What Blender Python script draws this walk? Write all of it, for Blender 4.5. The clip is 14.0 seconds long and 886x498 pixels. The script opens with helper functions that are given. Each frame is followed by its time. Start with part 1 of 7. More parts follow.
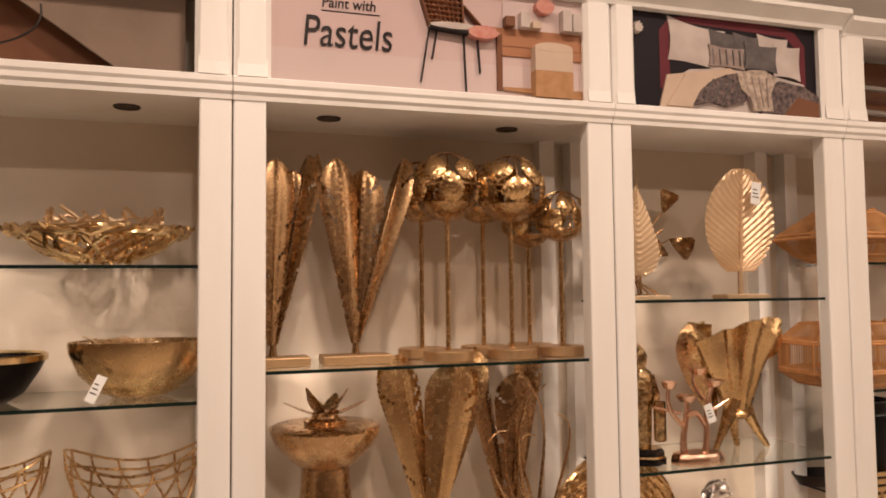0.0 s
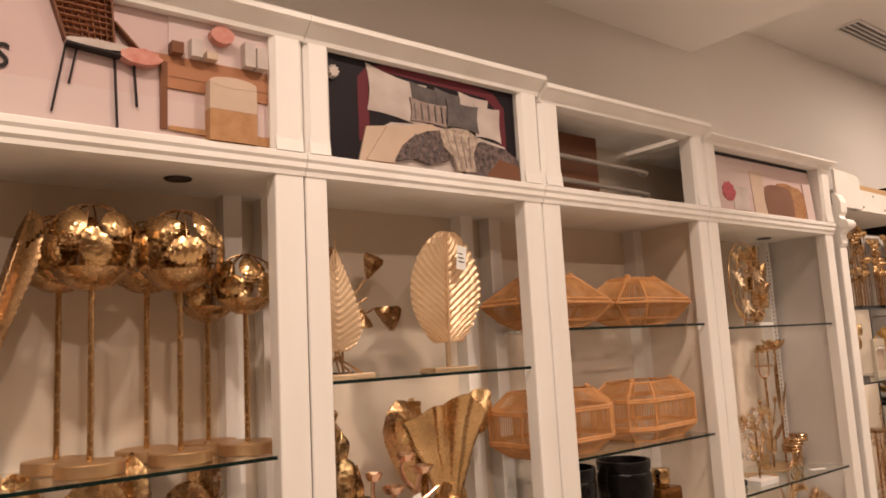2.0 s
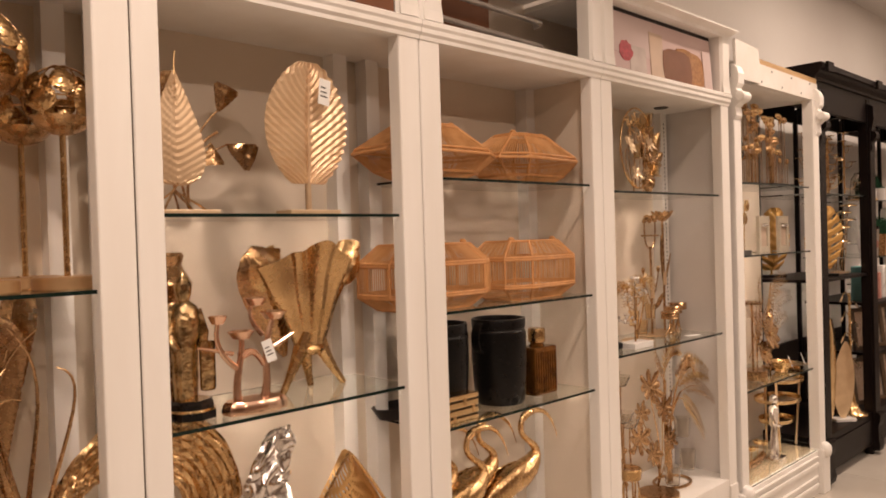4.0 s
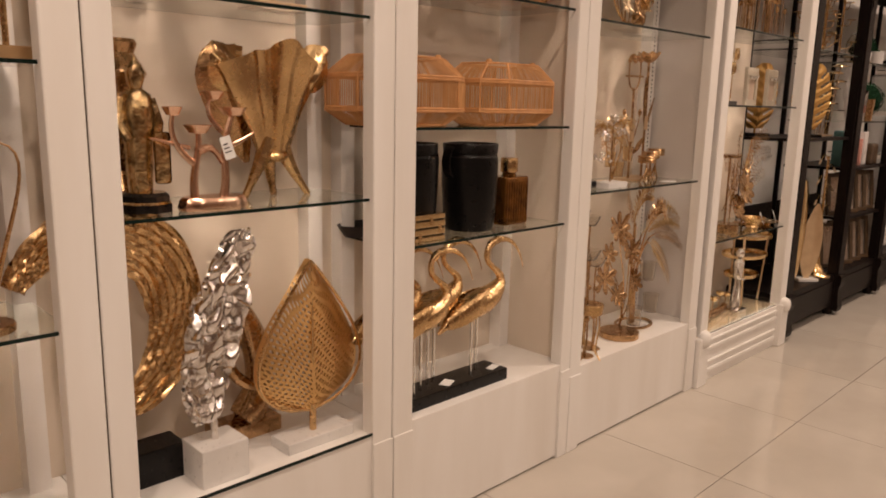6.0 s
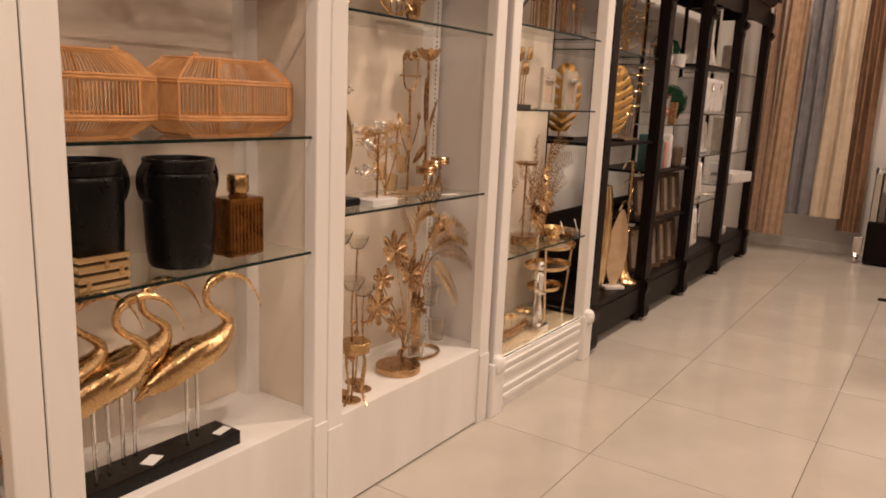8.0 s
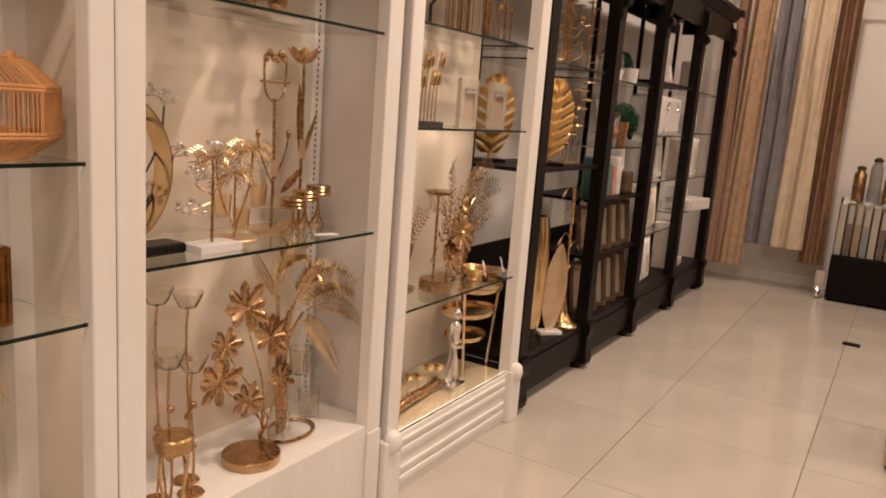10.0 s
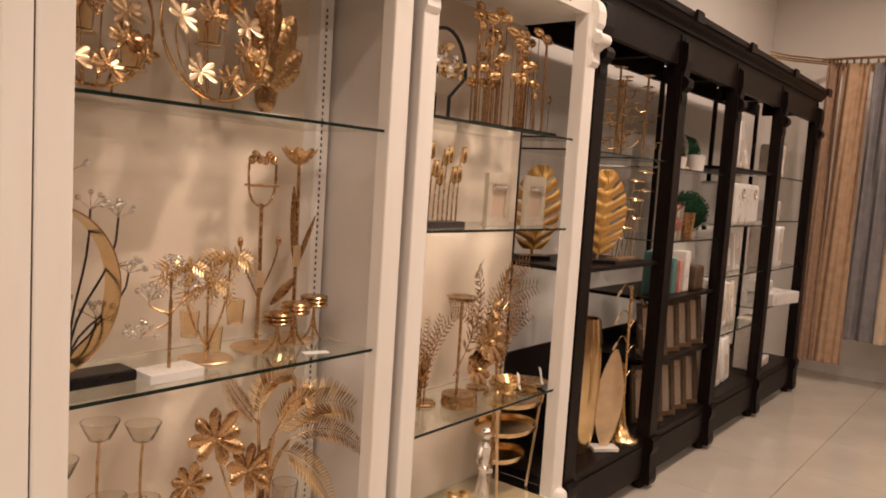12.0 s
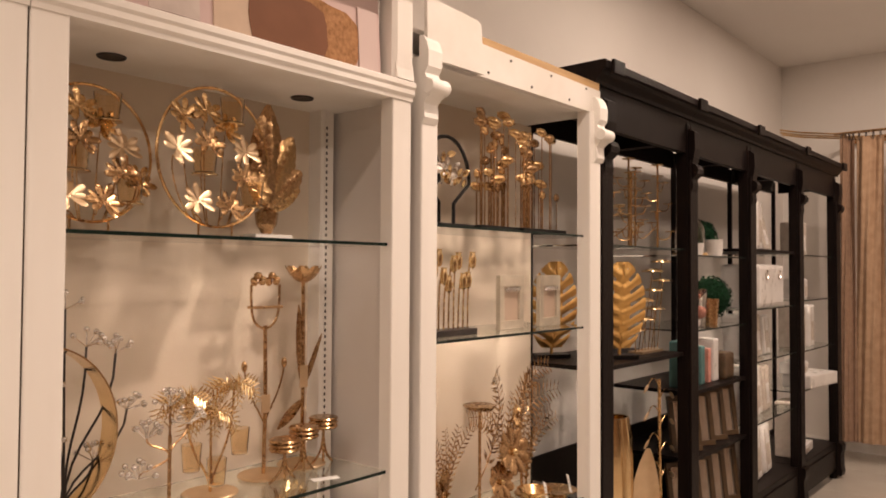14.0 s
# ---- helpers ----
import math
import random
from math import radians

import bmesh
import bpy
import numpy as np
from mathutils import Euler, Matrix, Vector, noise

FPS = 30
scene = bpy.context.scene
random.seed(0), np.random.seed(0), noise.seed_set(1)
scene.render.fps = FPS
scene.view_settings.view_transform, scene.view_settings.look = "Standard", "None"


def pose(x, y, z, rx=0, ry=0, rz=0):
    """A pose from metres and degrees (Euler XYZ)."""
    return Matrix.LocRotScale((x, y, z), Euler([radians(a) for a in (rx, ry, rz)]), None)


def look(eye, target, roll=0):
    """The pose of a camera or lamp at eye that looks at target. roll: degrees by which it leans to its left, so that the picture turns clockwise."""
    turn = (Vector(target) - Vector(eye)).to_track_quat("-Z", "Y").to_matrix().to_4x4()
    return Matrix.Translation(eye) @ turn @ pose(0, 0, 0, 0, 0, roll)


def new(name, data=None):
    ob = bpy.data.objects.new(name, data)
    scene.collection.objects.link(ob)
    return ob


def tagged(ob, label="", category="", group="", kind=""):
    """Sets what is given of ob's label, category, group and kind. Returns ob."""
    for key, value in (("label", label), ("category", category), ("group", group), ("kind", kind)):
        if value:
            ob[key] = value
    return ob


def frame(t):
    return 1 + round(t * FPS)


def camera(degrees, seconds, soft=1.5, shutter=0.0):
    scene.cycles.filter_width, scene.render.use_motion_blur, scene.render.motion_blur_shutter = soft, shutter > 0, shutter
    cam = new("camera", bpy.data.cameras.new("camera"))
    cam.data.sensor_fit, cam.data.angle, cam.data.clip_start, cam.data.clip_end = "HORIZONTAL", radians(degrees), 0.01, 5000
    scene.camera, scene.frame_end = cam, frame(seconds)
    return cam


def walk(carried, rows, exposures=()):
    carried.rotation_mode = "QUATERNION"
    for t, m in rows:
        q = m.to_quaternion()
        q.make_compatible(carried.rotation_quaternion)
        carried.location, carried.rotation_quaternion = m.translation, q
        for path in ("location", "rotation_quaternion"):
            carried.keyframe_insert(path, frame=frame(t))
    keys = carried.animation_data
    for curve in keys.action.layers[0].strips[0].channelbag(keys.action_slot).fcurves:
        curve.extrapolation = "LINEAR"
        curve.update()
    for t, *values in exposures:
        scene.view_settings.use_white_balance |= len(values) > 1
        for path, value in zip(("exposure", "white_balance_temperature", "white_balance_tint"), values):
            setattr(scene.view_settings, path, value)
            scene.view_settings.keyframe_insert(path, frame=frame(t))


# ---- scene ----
cam = camera(61.4, 14.0, soft=1.8)
PATH = [
    (0, (0.022, -0.044, 1.729), (0.615, 1.862, 1.839), -0.6),
    (0.5, (0.083, 0.016, 1.756), (0.819, 1.866, 1.939), -1.0),
    (1, (0.12, 0.104, 1.769), (1.088, 1.835, 2.028), -1.8),
    (1.5, (0.178, 0.189, 1.759), (1.332, 1.799, 2.035), -2.8),
    (2, (0.279, 0.217, 1.76), (1.502, 1.777, 2.026), -3.0),
    (2.5, (0.381, 0.225, 1.747), (1.682, 1.723, 2.006), -3.5),
    (3, (0.457, 0.229, 1.709), (1.797, 1.696, 1.934), -1.8),
    (3.5, (0.499, 0.235, 1.661), (1.863, 1.693, 1.769), -1.7),
    (4, (0.518, 0.237, 1.611), (1.897, 1.685, 1.584), -1.7),
    (4.2, (0.526, 0.237, 1.583), (1.906, 1.682, 1.507), -1.8),
    (6.3, (0.613, 0.245, 1.447), (2.011, 1.614, 1.032), 1.5),
    (6.5, (0.669, 0.266, 1.453), (2.11, 1.586, 1.03), 2.0),
    (7, (0.843, 0.28, 1.47), (2.417, 1.441, 1.051), 3.2),
    (7.5, (1.073, 0.253, 1.489), (2.668, 1.387, 1.075), 2.2),
    (8, (1.222, 0.263, 1.516), (2.848, 1.357, 1.117), 2.5),
    (8.5, (1.435, 0.338, 1.529), (3.116, 1.357, 1.157), 3.2),
    (8.7, (1.496, 0.362, 1.538), (3.188, 1.363, 1.171), 3.9),
    (11, (2.288, 0.403, 1.565), (3.933, 1.485, 1.215), 4.6),
    (11.5, (2.363, 0.376, 1.592), (3.935, 1.584, 1.333), 3.7),
    (12, (2.396, 0.365, 1.642), (3.95, 1.611, 1.463), 3.6),
    (12.5, (2.406, 0.367, 1.678), (3.955, 1.63, 1.589), 2.9),
    (13, (2.412, 0.369, 1.699), (3.941, 1.659, 1.693), 2.2),
    (13.5, (2.454, 0.384, 1.717), (3.967, 1.692, 1.737), 1.3),
    (14, (2.476, 0.361, 1.707), (3.987, 1.67, 1.765), 0.3),
]
walk(cam, [(t, look(eye, target, roll)) for t, eye, target, roll in PATH],
     exposures=[(0, -0.08), (2, -0.03), (4, -0.02), (6.5, -0.37), (7.5, -0.21), (8.5, -0.1), (11, -0.12), (14, -0.04)])

# ---- light and exposure ----
world = bpy.data.worlds.new("world")
scene.world = world
world.use_nodes = True
world.node_tree.nodes["Background"].inputs[0].default_value = (1.0, 0.8, 0.6, 1)
world.node_tree.nodes["Background"].inputs[1].default_value = 0.02

CEIL_LOW, CEIL, STEP_X, WALL_Y, FAR_X, NEAR_X, BACK_Y = 3.5, 3.8, 4.27, 2.72, 10.5, -4.0, -5.5
LAMP_COLOUR = (1.0, 0.765, 0.615)


def ceiling_lamp_light(x, y, z, watts, spread, size=0.14):
    data = bpy.data.lights.new("downlight_glow", "AREA")
    data.shape, data.size, data.energy, data.color = "DISK", size, watts, LAMP_COLOUR
    data.spread = radians(spread)
    ob = new("downlight_glow", data)
    ob.matrix_world = pose(x, y, z, 0, 0, 0)
    return ob


# x, y, ceiling height, watts, spread
LAMPS = [(-1.3, 0.75, CEIL_LOW, 22, 150), (0.35, 0.75, CEIL_LOW, 26, 150), (1.85, 0.75, CEIL_LOW, 21, 150), (4.5, 0.85, CEIL, 34, 140), (6.7, 1.2, CEIL, 40, 180), (8.7, 1.0, CEIL, 38, 180),
         (0.2, -1.5, CEIL_LOW, 46, 180), (3.2, -1.5, CEIL_LOW, 35, 180), (6.2, -1.7, CEIL, 40, 180), (8.9, -2.2, CEIL, 44, 180)]
for x, y, z, watts, spread in LAMPS:
    ceiling_lamp_light(x, y, z - 0.03, watts, spread)


# ---- materials ----
def nodes_of(m):
    m.use_nodes = True
    return m.node_tree, m.node_tree.nodes["Principled BSDF"]


def material(name, base, rough=0.5, metal=0.0, second=None, scale=8.0, bump=0.0, bump_scale=60.0, stretch=(1, 1, 1), rough_var=0.1, spec=0.5, vary=0.0, detail=6.0, coat=0.0):
    """Noise-driven colour between base and second, fine bump, roughness variation."""
    m = bpy.data.materials.new(name)
    t, p = nodes_of(m)
    n, l = t.nodes, t.links
    co = n.new("ShaderNodeTexCoord")
    mp = n.new("ShaderNodeMapping")
    mp.inputs["Scale"].default_value = stretch
    l.new(co.outputs["Object"], mp.inputs[0])
    ns = n.new("ShaderNodeTexNoise")
    ns.inputs["Scale"].default_value, ns.inputs["Detail"].default_value = scale, detail
    l.new(mp.outputs[0], ns.inputs["Vector"])
    ramp = n.new("ShaderNodeValToRGB")
    second = second or tuple(c * 0.85 for c in base)
    ramp.color_ramp.elements[0].color, ramp.color_ramp.elements[1].color = (*second, 1), (*base, 1)
    ramp.color_ramp.elements[0].position, ramp.color_ramp.elements[1].position = 0.3, 0.65
    l.new(ns.outputs["Fac"], ramp.inputs[0])
    colour = ramp.outputs[0]
    if vary:
        info = n.new("ShaderNodeObjectInfo")
        hsv = n.new("ShaderNodeHueSaturation")
        rng = n.new("ShaderNodeMapRange")
        rng.inputs[3].default_value, rng.inputs[4].default_value = 1 - vary, 1 + vary
        l.new(info.outputs["Random"], rng.inputs[0])
        l.new(rng.outputs[0], hsv.inputs["Value"])
        l.new(colour, hsv.inputs["Color"])
        colour = hsv.outputs[0]
    l.new(colour, p.inputs["Base Color"])
    rr = n.new("ShaderNodeMapRange")
    rr.inputs[3].default_value, rr.inputs[4].default_value = max(rough - rough_var, 0.02), min(rough + rough_var, 1)
    n2 = n.new("ShaderNodeTexNoise")
    n2.inputs["Scale"].default_value, n2.inputs["Detail"].default_value = bump_scale, 4
    l.new(mp.outputs[0], n2.inputs["Vector"])
    l.new(n2.outputs["Fac"], rr.inputs[0])
    l.new(rr.outputs[0], p.inputs["Roughness"])
    p.inputs["Metallic"].default_value = metal
    p.inputs["Specular IOR Level"].default_value = spec
    p.inputs["Coat Weight"].default_value = coat
    if bump:
        b = n.new("ShaderNodeBump")
        b.inputs["Strength"].default_value, b.inputs["Distance"].default_value = bump, 0.004
        l.new(n2.outputs["Fac"], b.inputs["Height"])
        l.new(b.outputs[0], p.inputs["Normal"])
    return m


def glass_material(name, tint=(0.93, 0.98, 0.95), rough=0.02):
    m = bpy.data.materials.new(name)
    t, p = nodes_of(m)
    p.inputs["Base Color"].default_value = (*tint, 1)
    p.inputs["Roughness"].default_value = rough
    p.inputs["IOR"].default_value = 1.45
    p.inputs["Transmission Weight"].default_value = 1.0
    return m


WHITE = material("white_painted_wood", (0.90, 0.88, 0.85), 0.40, second=(0.81, 0.775, 0.725), scale=1.6, bump=0.06, bump_scale=30, stretch=(3, 3, 0.5), rough_var=0.1)
WHITE_RAW = material("white_raw_board", (0.82, 0.79, 0.75), 0.7, second=(0.74, 0.70, 0.64), scale=5, bump=0.15)
PANEL = material("cream_back_panel", (0.76, 0.67, 0.56), 0.42, second=(0.69, 0.60, 0.49), scale=2.2, bump=0.06, bump_scale=90)
PANEL_GREY = material("grey_white_side_panel", (0.70, 0.665, 0.635), 0.45, second=(0.64, 0.605, 0.575), scale=2.0, bump=0.05, bump_scale=80)
# for the unseen closing walls: dark so that metals reflect less light
WALL_DARK = material("dark_unseen_wall", (0.34, 0.235, 0.165), 0.6, second=(0.24, 0.155, 0.105), scale=1.5, bump=0.1, bump_scale=60)
WALLPAINT = material("wall_paint", (0.82, 0.79, 0.75), 0.85, second=(0.78, 0.74, 0.70), scale=0.9, bump=0.08, bump_scale=120)
CEILPAINT = material("ceiling_paint", (0.84, 0.81, 0.77), 0.9, second=(0.80, 0.76, 0.72), scale=0.7, bump=0.05, bump_scale=120)
TILE = material("polished_cream_tile", (0.55, 0.505, 0.445), 0.12, second=(0.49, 0.445, 0.385), scale=2.5, rough_var=0.05, bump_scale=7, vary=0.04, spec=0.6)
GROUT = material("dark_grout", (0.13, 0.11, 0.09), 0.8, scale=20)
BLACKWOOD = material("black_stained_wood", (0.011, 0.007, 0.006), 0.38, second=(0.006, 0.004, 0.004), scale=4, spec=0.1, bump=0.25, bump_scale=20, stretch=(12, 12, 1))
GLASS = glass_material("clear_glass")
GLASS_EDGE = material("green_glass_edge", (0.007, 0.018, 0.014), 0.25, second=(0.004, 0.011, 0.009), scale=10, spec=0.25)
GOLD = material("antique_gold_metal", (0.76, 0.52, 0.27), 0.26, 1.0, second=(0.55, 0.355, 0.165), scale=6, bump=0.04, bump_scale=60, rough_var=0.1, vary=0.1)
GOLD_BRIGHT = material("polished_gold_metal", (0.87, 0.66, 0.38), 0.17, 1.0, second=(0.66, 0.46, 0.23), scale=10, bump=0.05, bump_scale=50, rough_var=0.08, vary=0.08)
GOLD_PALE = material("pale_gold_metal", (0.86, 0.68, 0.47), 0.4, 1.0, second=(0.72, 0.54, 0.34), scale=14, bump=0.15, bump_scale=110, rough_var=0.12)
GOLD_MATT = material("matt_yellow_gold_leafing", (0.72, 0.45, 0.16), 0.42, 0.8, second=(0.60, 0.35, 0.11), scale=8, bump=0.05)
GOLD_EMBOSSED = material("embossed_gold_armour", (0.85, 0.62, 0.33), 0.18, 1.0, second=(0.10, 0.06, 0.03), scale=38, bump=0.9, bump_scale=55, detail=3)
GOLD_LACE = material("yellow_gold_lace_metal", (0.86, 0.58, 0.27), 0.34, 1.0, second=(0.72, 0.45, 0.19), scale=9, bump=0.05)
GOLD_SATIN = material("satin_tan_gold_base", (0.66, 0.44, 0.24), 0.42, 0.85, second=(0.54, 0.35, 0.18), scale=12, bump=0.08)
CHAMPAGNE = material("champagne_gilt_enamel", (0.74, 0.55, 0.36), 0.38, 0.55, second=(0.66, 0.47, 0.29), scale=9, bump=0.06, bump_scale=80)
BRONZE = material("brushed_bronze_metal", (0.58, 0.375, 0.20), 0.26, 1.0, second=(0.40, 0.245, 0.12), scale=6, bump=0.035, bump_scale=70, rough_var=0.12, vary=0.12)
ROSEGOLD = material("rose_gold_metal", (0.88, 0.62, 0.46), 0.24, 1.0, second=(0.74, 0.44, 0.30), scale=9, bump=0.15, bump_scale=50)
SILVER = material("silver_leaf_metal", (0.86, 0.83, 0.80), 0.2, 1.0, second=(0.68, 0.64, 0.61), scale=16, bump=0.3, bump_scale=60)
DARKMETAL = material("dark_grey_metal", (0.06, 0.05, 0.045), 0.4, 0.6, second=(0.035, 0.03, 0.03), scale=8)
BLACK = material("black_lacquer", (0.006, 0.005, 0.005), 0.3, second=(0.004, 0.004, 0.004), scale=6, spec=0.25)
MARBLE = material("white_marble", (0.80, 0.78, 0.75), 0.3, second=(0.66, 0.64, 0.62), scale=6, detail=10)
RATTAN = material("orange_rattan", (0.66, 0.325, 0.12), 0.55, second=(0.52, 0.25, 0.09), scale=25, bump=0.3, bump_scale=120)
PAPER = material("white_paper_tag", (0.82, 0.82, 0.80), 0.7, second=(0.78, 0.78, 0.76), scale=20)
C_JOINT = material("dark_joint_shadow_gap", (0.10, 0.07, 0.05), 0.9, second=(0.06, 0.04, 0.03), scale=12)
FLOOR_REFLECTION = material("tan_floor_reflection", (0.42, 0.31, 0.21), 0.4, second=(0.34, 0.25, 0.165), scale=4)
PINE = material("raw_pine_strip", (0.55, 0.36, 0.17), 0.6, second=(0.43, 0.26, 0.11), scale=5, stretch=(1, 12, 12), bump=0.2)


# ---- mesh helpers ----
def part(name, bm, mat, parent=None, label="", smooth=False):
    me = bpy.data.meshes.new(name)
    bm.normal_update()
    bm.to_mesh(me)
    bm.free()
    for m in (mat if isinstance(mat, (list, tuple)) else [mat]):
        me.materials.append(m)
    if smooth:
        me.polygons.foreach_set("use_smooth", [True] * len(me.polygons))
        me.set_sharp_from_angle(angle=radians(40))
    ob = new(name, me)
    if parent is not None:
        ob.parent = parent
    if label:
        ob["label"] = label
    return ob


def thing(name, at, label, category, group="", turn=0.0, kind=""):
    root = new(name)
    root.empty_display_size = 0.05
    root.matrix_world = pose(*at, 0, 0, turn)
    return tagged(root, label, category, group, kind)


def box(bm, x0, x1, y0, y1, z0, z1, bevel=0.0):
    r = bmesh.ops.create_cube(bm, size=1)
    bmesh.ops.scale(bm, vec=(x1 - x0, y1 - y0, z1 - z0), verts=r["verts"])
    bmesh.ops.translate(bm, vec=((x0 + x1) / 2, (y0 + y1) / 2, (z0 + z1) / 2), verts=r["verts"])
    if bevel:
        edges = list({e for v in r["verts"] for e in v.link_edges})
        bmesh.ops.bevel(bm, geom=edges, offset=bevel, segments=2, affect="EDGES", profile=0.6)
    return bm


def boxed(*a, bevel=0.0):
    return box(bmesh.new(), *a, bevel=bevel)


def prism(bm, outline, a, b, axis="x"):
    """Extrude a closed 2D outline from a to b along an axis. Outline points are (y, z) for x, (x, y) for z, (x, z) for y."""
    put = {"x": lambda p, d: (d, p[0], p[1]), "z": lambda p, d: (p[0], p[1], d), "y": lambda p, d: (p[0], d, p[1])}[axis]
    lo = [bm.verts.new(put(p, a)) for p in outline]
    hi = [bm.verts.new(put(p, b)) for p in outline]
    k = len(outline)
    for i in range(k):
        bm.faces.new((lo[i], lo[(i + 1) % k], hi[(i + 1) % k], hi[i]))
    bm.faces.new(lo[::-1]), bm.faces.new(hi)
    bmesh.ops.recalc_face_normals(bm, faces=bm.faces)
    return bm


def lathe(bm, profile, segs=24, centre=(0, 0, 0), squash=(1, 1), wave=None):
    """Turn (radius, z) points about z. wave(angle, r, z) may change the radius."""
    rings = []
    for r, z in profile:
        ring = []
        for i in range(segs):
            a = 2 * math.pi * i / segs
            q = wave(a, r, z) if wave else r
            ring.append(bm.verts.new((centre[0] + q * math.cos(a) * squash[0], centre[1] + q * math.sin(a) * squash[1], centre[2] + z)))
        rings.append(ring)
    for lo, hi in zip(rings, rings[1:]):
        for i in range(segs):
            bm.faces.new((lo[i], lo[(i + 1) % segs], hi[(i + 1) % segs], hi[i]))
    if profile[0][0] > 1e-5:
        bm.faces.new(rings[0][::-1])
    if profile[-1][0] > 1e-5:
        bm.faces.new(rings[-1])
    return bm


def tube(bm, pts, r, segs=6, closed=False):
    """A round bar along points; r is one radius or one for each point."""
    pts = [Vector(p) for p in pts]
    k = len(pts)
    rs = r if isinstance(r, (list, tuple)) else [r] * k
    rings, up = [], Vector((0.13, 0.27, 0.95)).normalized()
    for i, p in enumerate(pts):
        a = pts[(i - 1) % k] if closed or i else p
        b = pts[(i + 1) % k] if closed or i < k - 1 else p
        d = (b - a).normalized() if (b - a).length > 1e-9 else Vector((0, 0, 1))
        s = d.cross(up)
        s = s.normalized() if s.length > 1e-3 else Vector((1, 0, 0))
        up = s.cross(d).normalized()
        rings.append([bm.verts.new(p + rs[i] * (math.cos(2 * math.pi * j / segs) * s + math.sin(2 * math.pi * j / segs) * up)) for j in range(segs)])
    for i in range(k if closed else k - 1):
        lo, hi = rings[i], rings[(i + 1) % k]
        for j in range(segs):
            bm.faces.new((lo[j], lo[(j + 1) % segs], hi[(j + 1) % segs], hi[j]))
    if not closed:
        bm.faces.new(rings[0][::-1]), bm.faces.new(rings[-1])
    return bm


def sheet(bm, f, nu, nv, thick=0.0015, m=None, keep=None):
    """A curved sheet f(u, v) with thickness; keep(u, v) may leave cells out."""
    m = m or Matrix()
    grid = [[m @ Vector(f(i / nu, j / nv)) for j in range(nv + 1)] for i in range(nu + 1)]
    top, low = [], []
    for i in range(nu + 1):
        rt, rl = [], []
        for j in range(nv + 1):
            du = grid[min(i + 1, nu)][j] - grid[max(i - 1, 0)][j]
            dv = grid[i][min(j + 1, nv)] - grid[i][max(j - 1, 0)]
            no = du.cross(dv)
            no = no.normalized() if no.length > 1e-12 else Vector((0, 0, 1))
            rt.append(bm.verts.new(grid[i][j] + no * thick / 2))
            rl.append(bm.verts.new(grid[i][j] - no * thick / 2))
        top.append(rt), low.append(rl)
    live = [[keep is None or keep((i + 0.5) / nu, (j + 0.5) / nv) for j in range(nv)] for i in range(nu)]
    for i in range(nu):
        for j in range(nv):
            if not live[i][j]:
                continue
            bm.faces.new((top[i][j], top[i + 1][j], top[i + 1][j + 1], top[i][j + 1]))
            bm.faces.new((low[i][j], low[i][j + 1], low[i + 1][j + 1], low[i + 1][j]))
            for di, dj, a, b in ((-1, 0, (i, j), (i, j + 1)), (1, 0, (i + 1, j + 1), (i + 1, j)), (0, -1, (i + 1, j), (i, j)), (0, 1, (i, j + 1), (i + 1, j + 1))):
                ni, nj = i + di, j + dj
                if not (0 <= ni < nu and 0 <= nj < nv and live[ni][nj]):
                    bm.faces.new((top[a[0]][a[1]], top[b[0]][b[1]], low[b[0]][b[1]], low[a[0]][a[1]]))
    loose = [v for v in bm.verts if not v.link_faces]
    bmesh.ops.delete(bm, geom=loose, context="VERTS")
    return bm


def bezier(a, b, c, d, n=10):
    a, b, c, d = map(Vector, (a, b, c, d))
    return [((1 - t) ** 3 * a + 3 * (1 - t) ** 2 * t * b + 3 * (1 - t) * t * t * c + t ** 3 * d) for t in [i / n for i in range(n + 1)]]


# ---- room ----
def structure(name, bm, mat, label, category, smooth=False):
    return tagged(part(name, bm, mat, None, smooth=smooth), label, category, "", "structure")


structure("wall_north", boxed(NEAR_X - 0.2, FAR_X + 0.2, WALL_Y, WALL_Y + 0.2, -0.02, CEIL + 0.1), WALLPAINT, "cream painted wall behind the display cabinets", "wall")
# south and west walls are never in view; their brown deepens the gold's reflections
structure("wall_south", boxed(NEAR_X - 0.2, FAR_X + 0.2, BACK_Y - 0.2, BACK_Y, -0.02, CEIL + 0.1), WALL_DARK, "unseen plain brown wall, added dark to give the gold contrast", "wall")
structure("wall_east", boxed(FAR_X, FAR_X + 0.2, BACK_Y, WALL_Y, -0.02, CEIL + 0.1), WALLPAINT, "cream painted end wall behind the hanging curtains", "wall")
structure("wall_west", boxed(NEAR_X - 0.2, NEAR_X, BACK_Y, WALL_Y, -0.02, CEIL + 0.1), WALL_DARK, "unseen plain brown wall, added dark to give the gold contrast", "wall")
bm = boxed(NEAR_X, STEP_X, BACK_Y, WALL_Y, CEIL_LOW, CEIL + 0.1)
box(bm, STEP_X, FAR_X, BACK_Y, WALL_Y, CEIL, CEIL + 0.1)
structure("ceiling", bm, CEILPAINT, "plain warm white ceiling with a step in height", "ceiling")
structure("baseboard", boxed(FAR_X - 0.02, FAR_X, BACK_Y, WALL_Y, 0, 0.1), WHITE, "white skirting along the end wall", "skirting")


def downlight(x, y, z):
    root = thing("downlight", (x, y, z), "round white recessed ceiling downlight", "ceiling light", "ceiling downlights")
    part("ring", lathe(bmesh.new(), [(0.1, 0.0), (0.125, 0.0), (0.125, -0.012), (0.1, -0.02), (0.09, -0.004), (0.1, 0.0)], 24), WHITE, root, smooth=True)
    return root


for x, y, z, watts, spread in LAMPS:
    downlight(x, y, z)


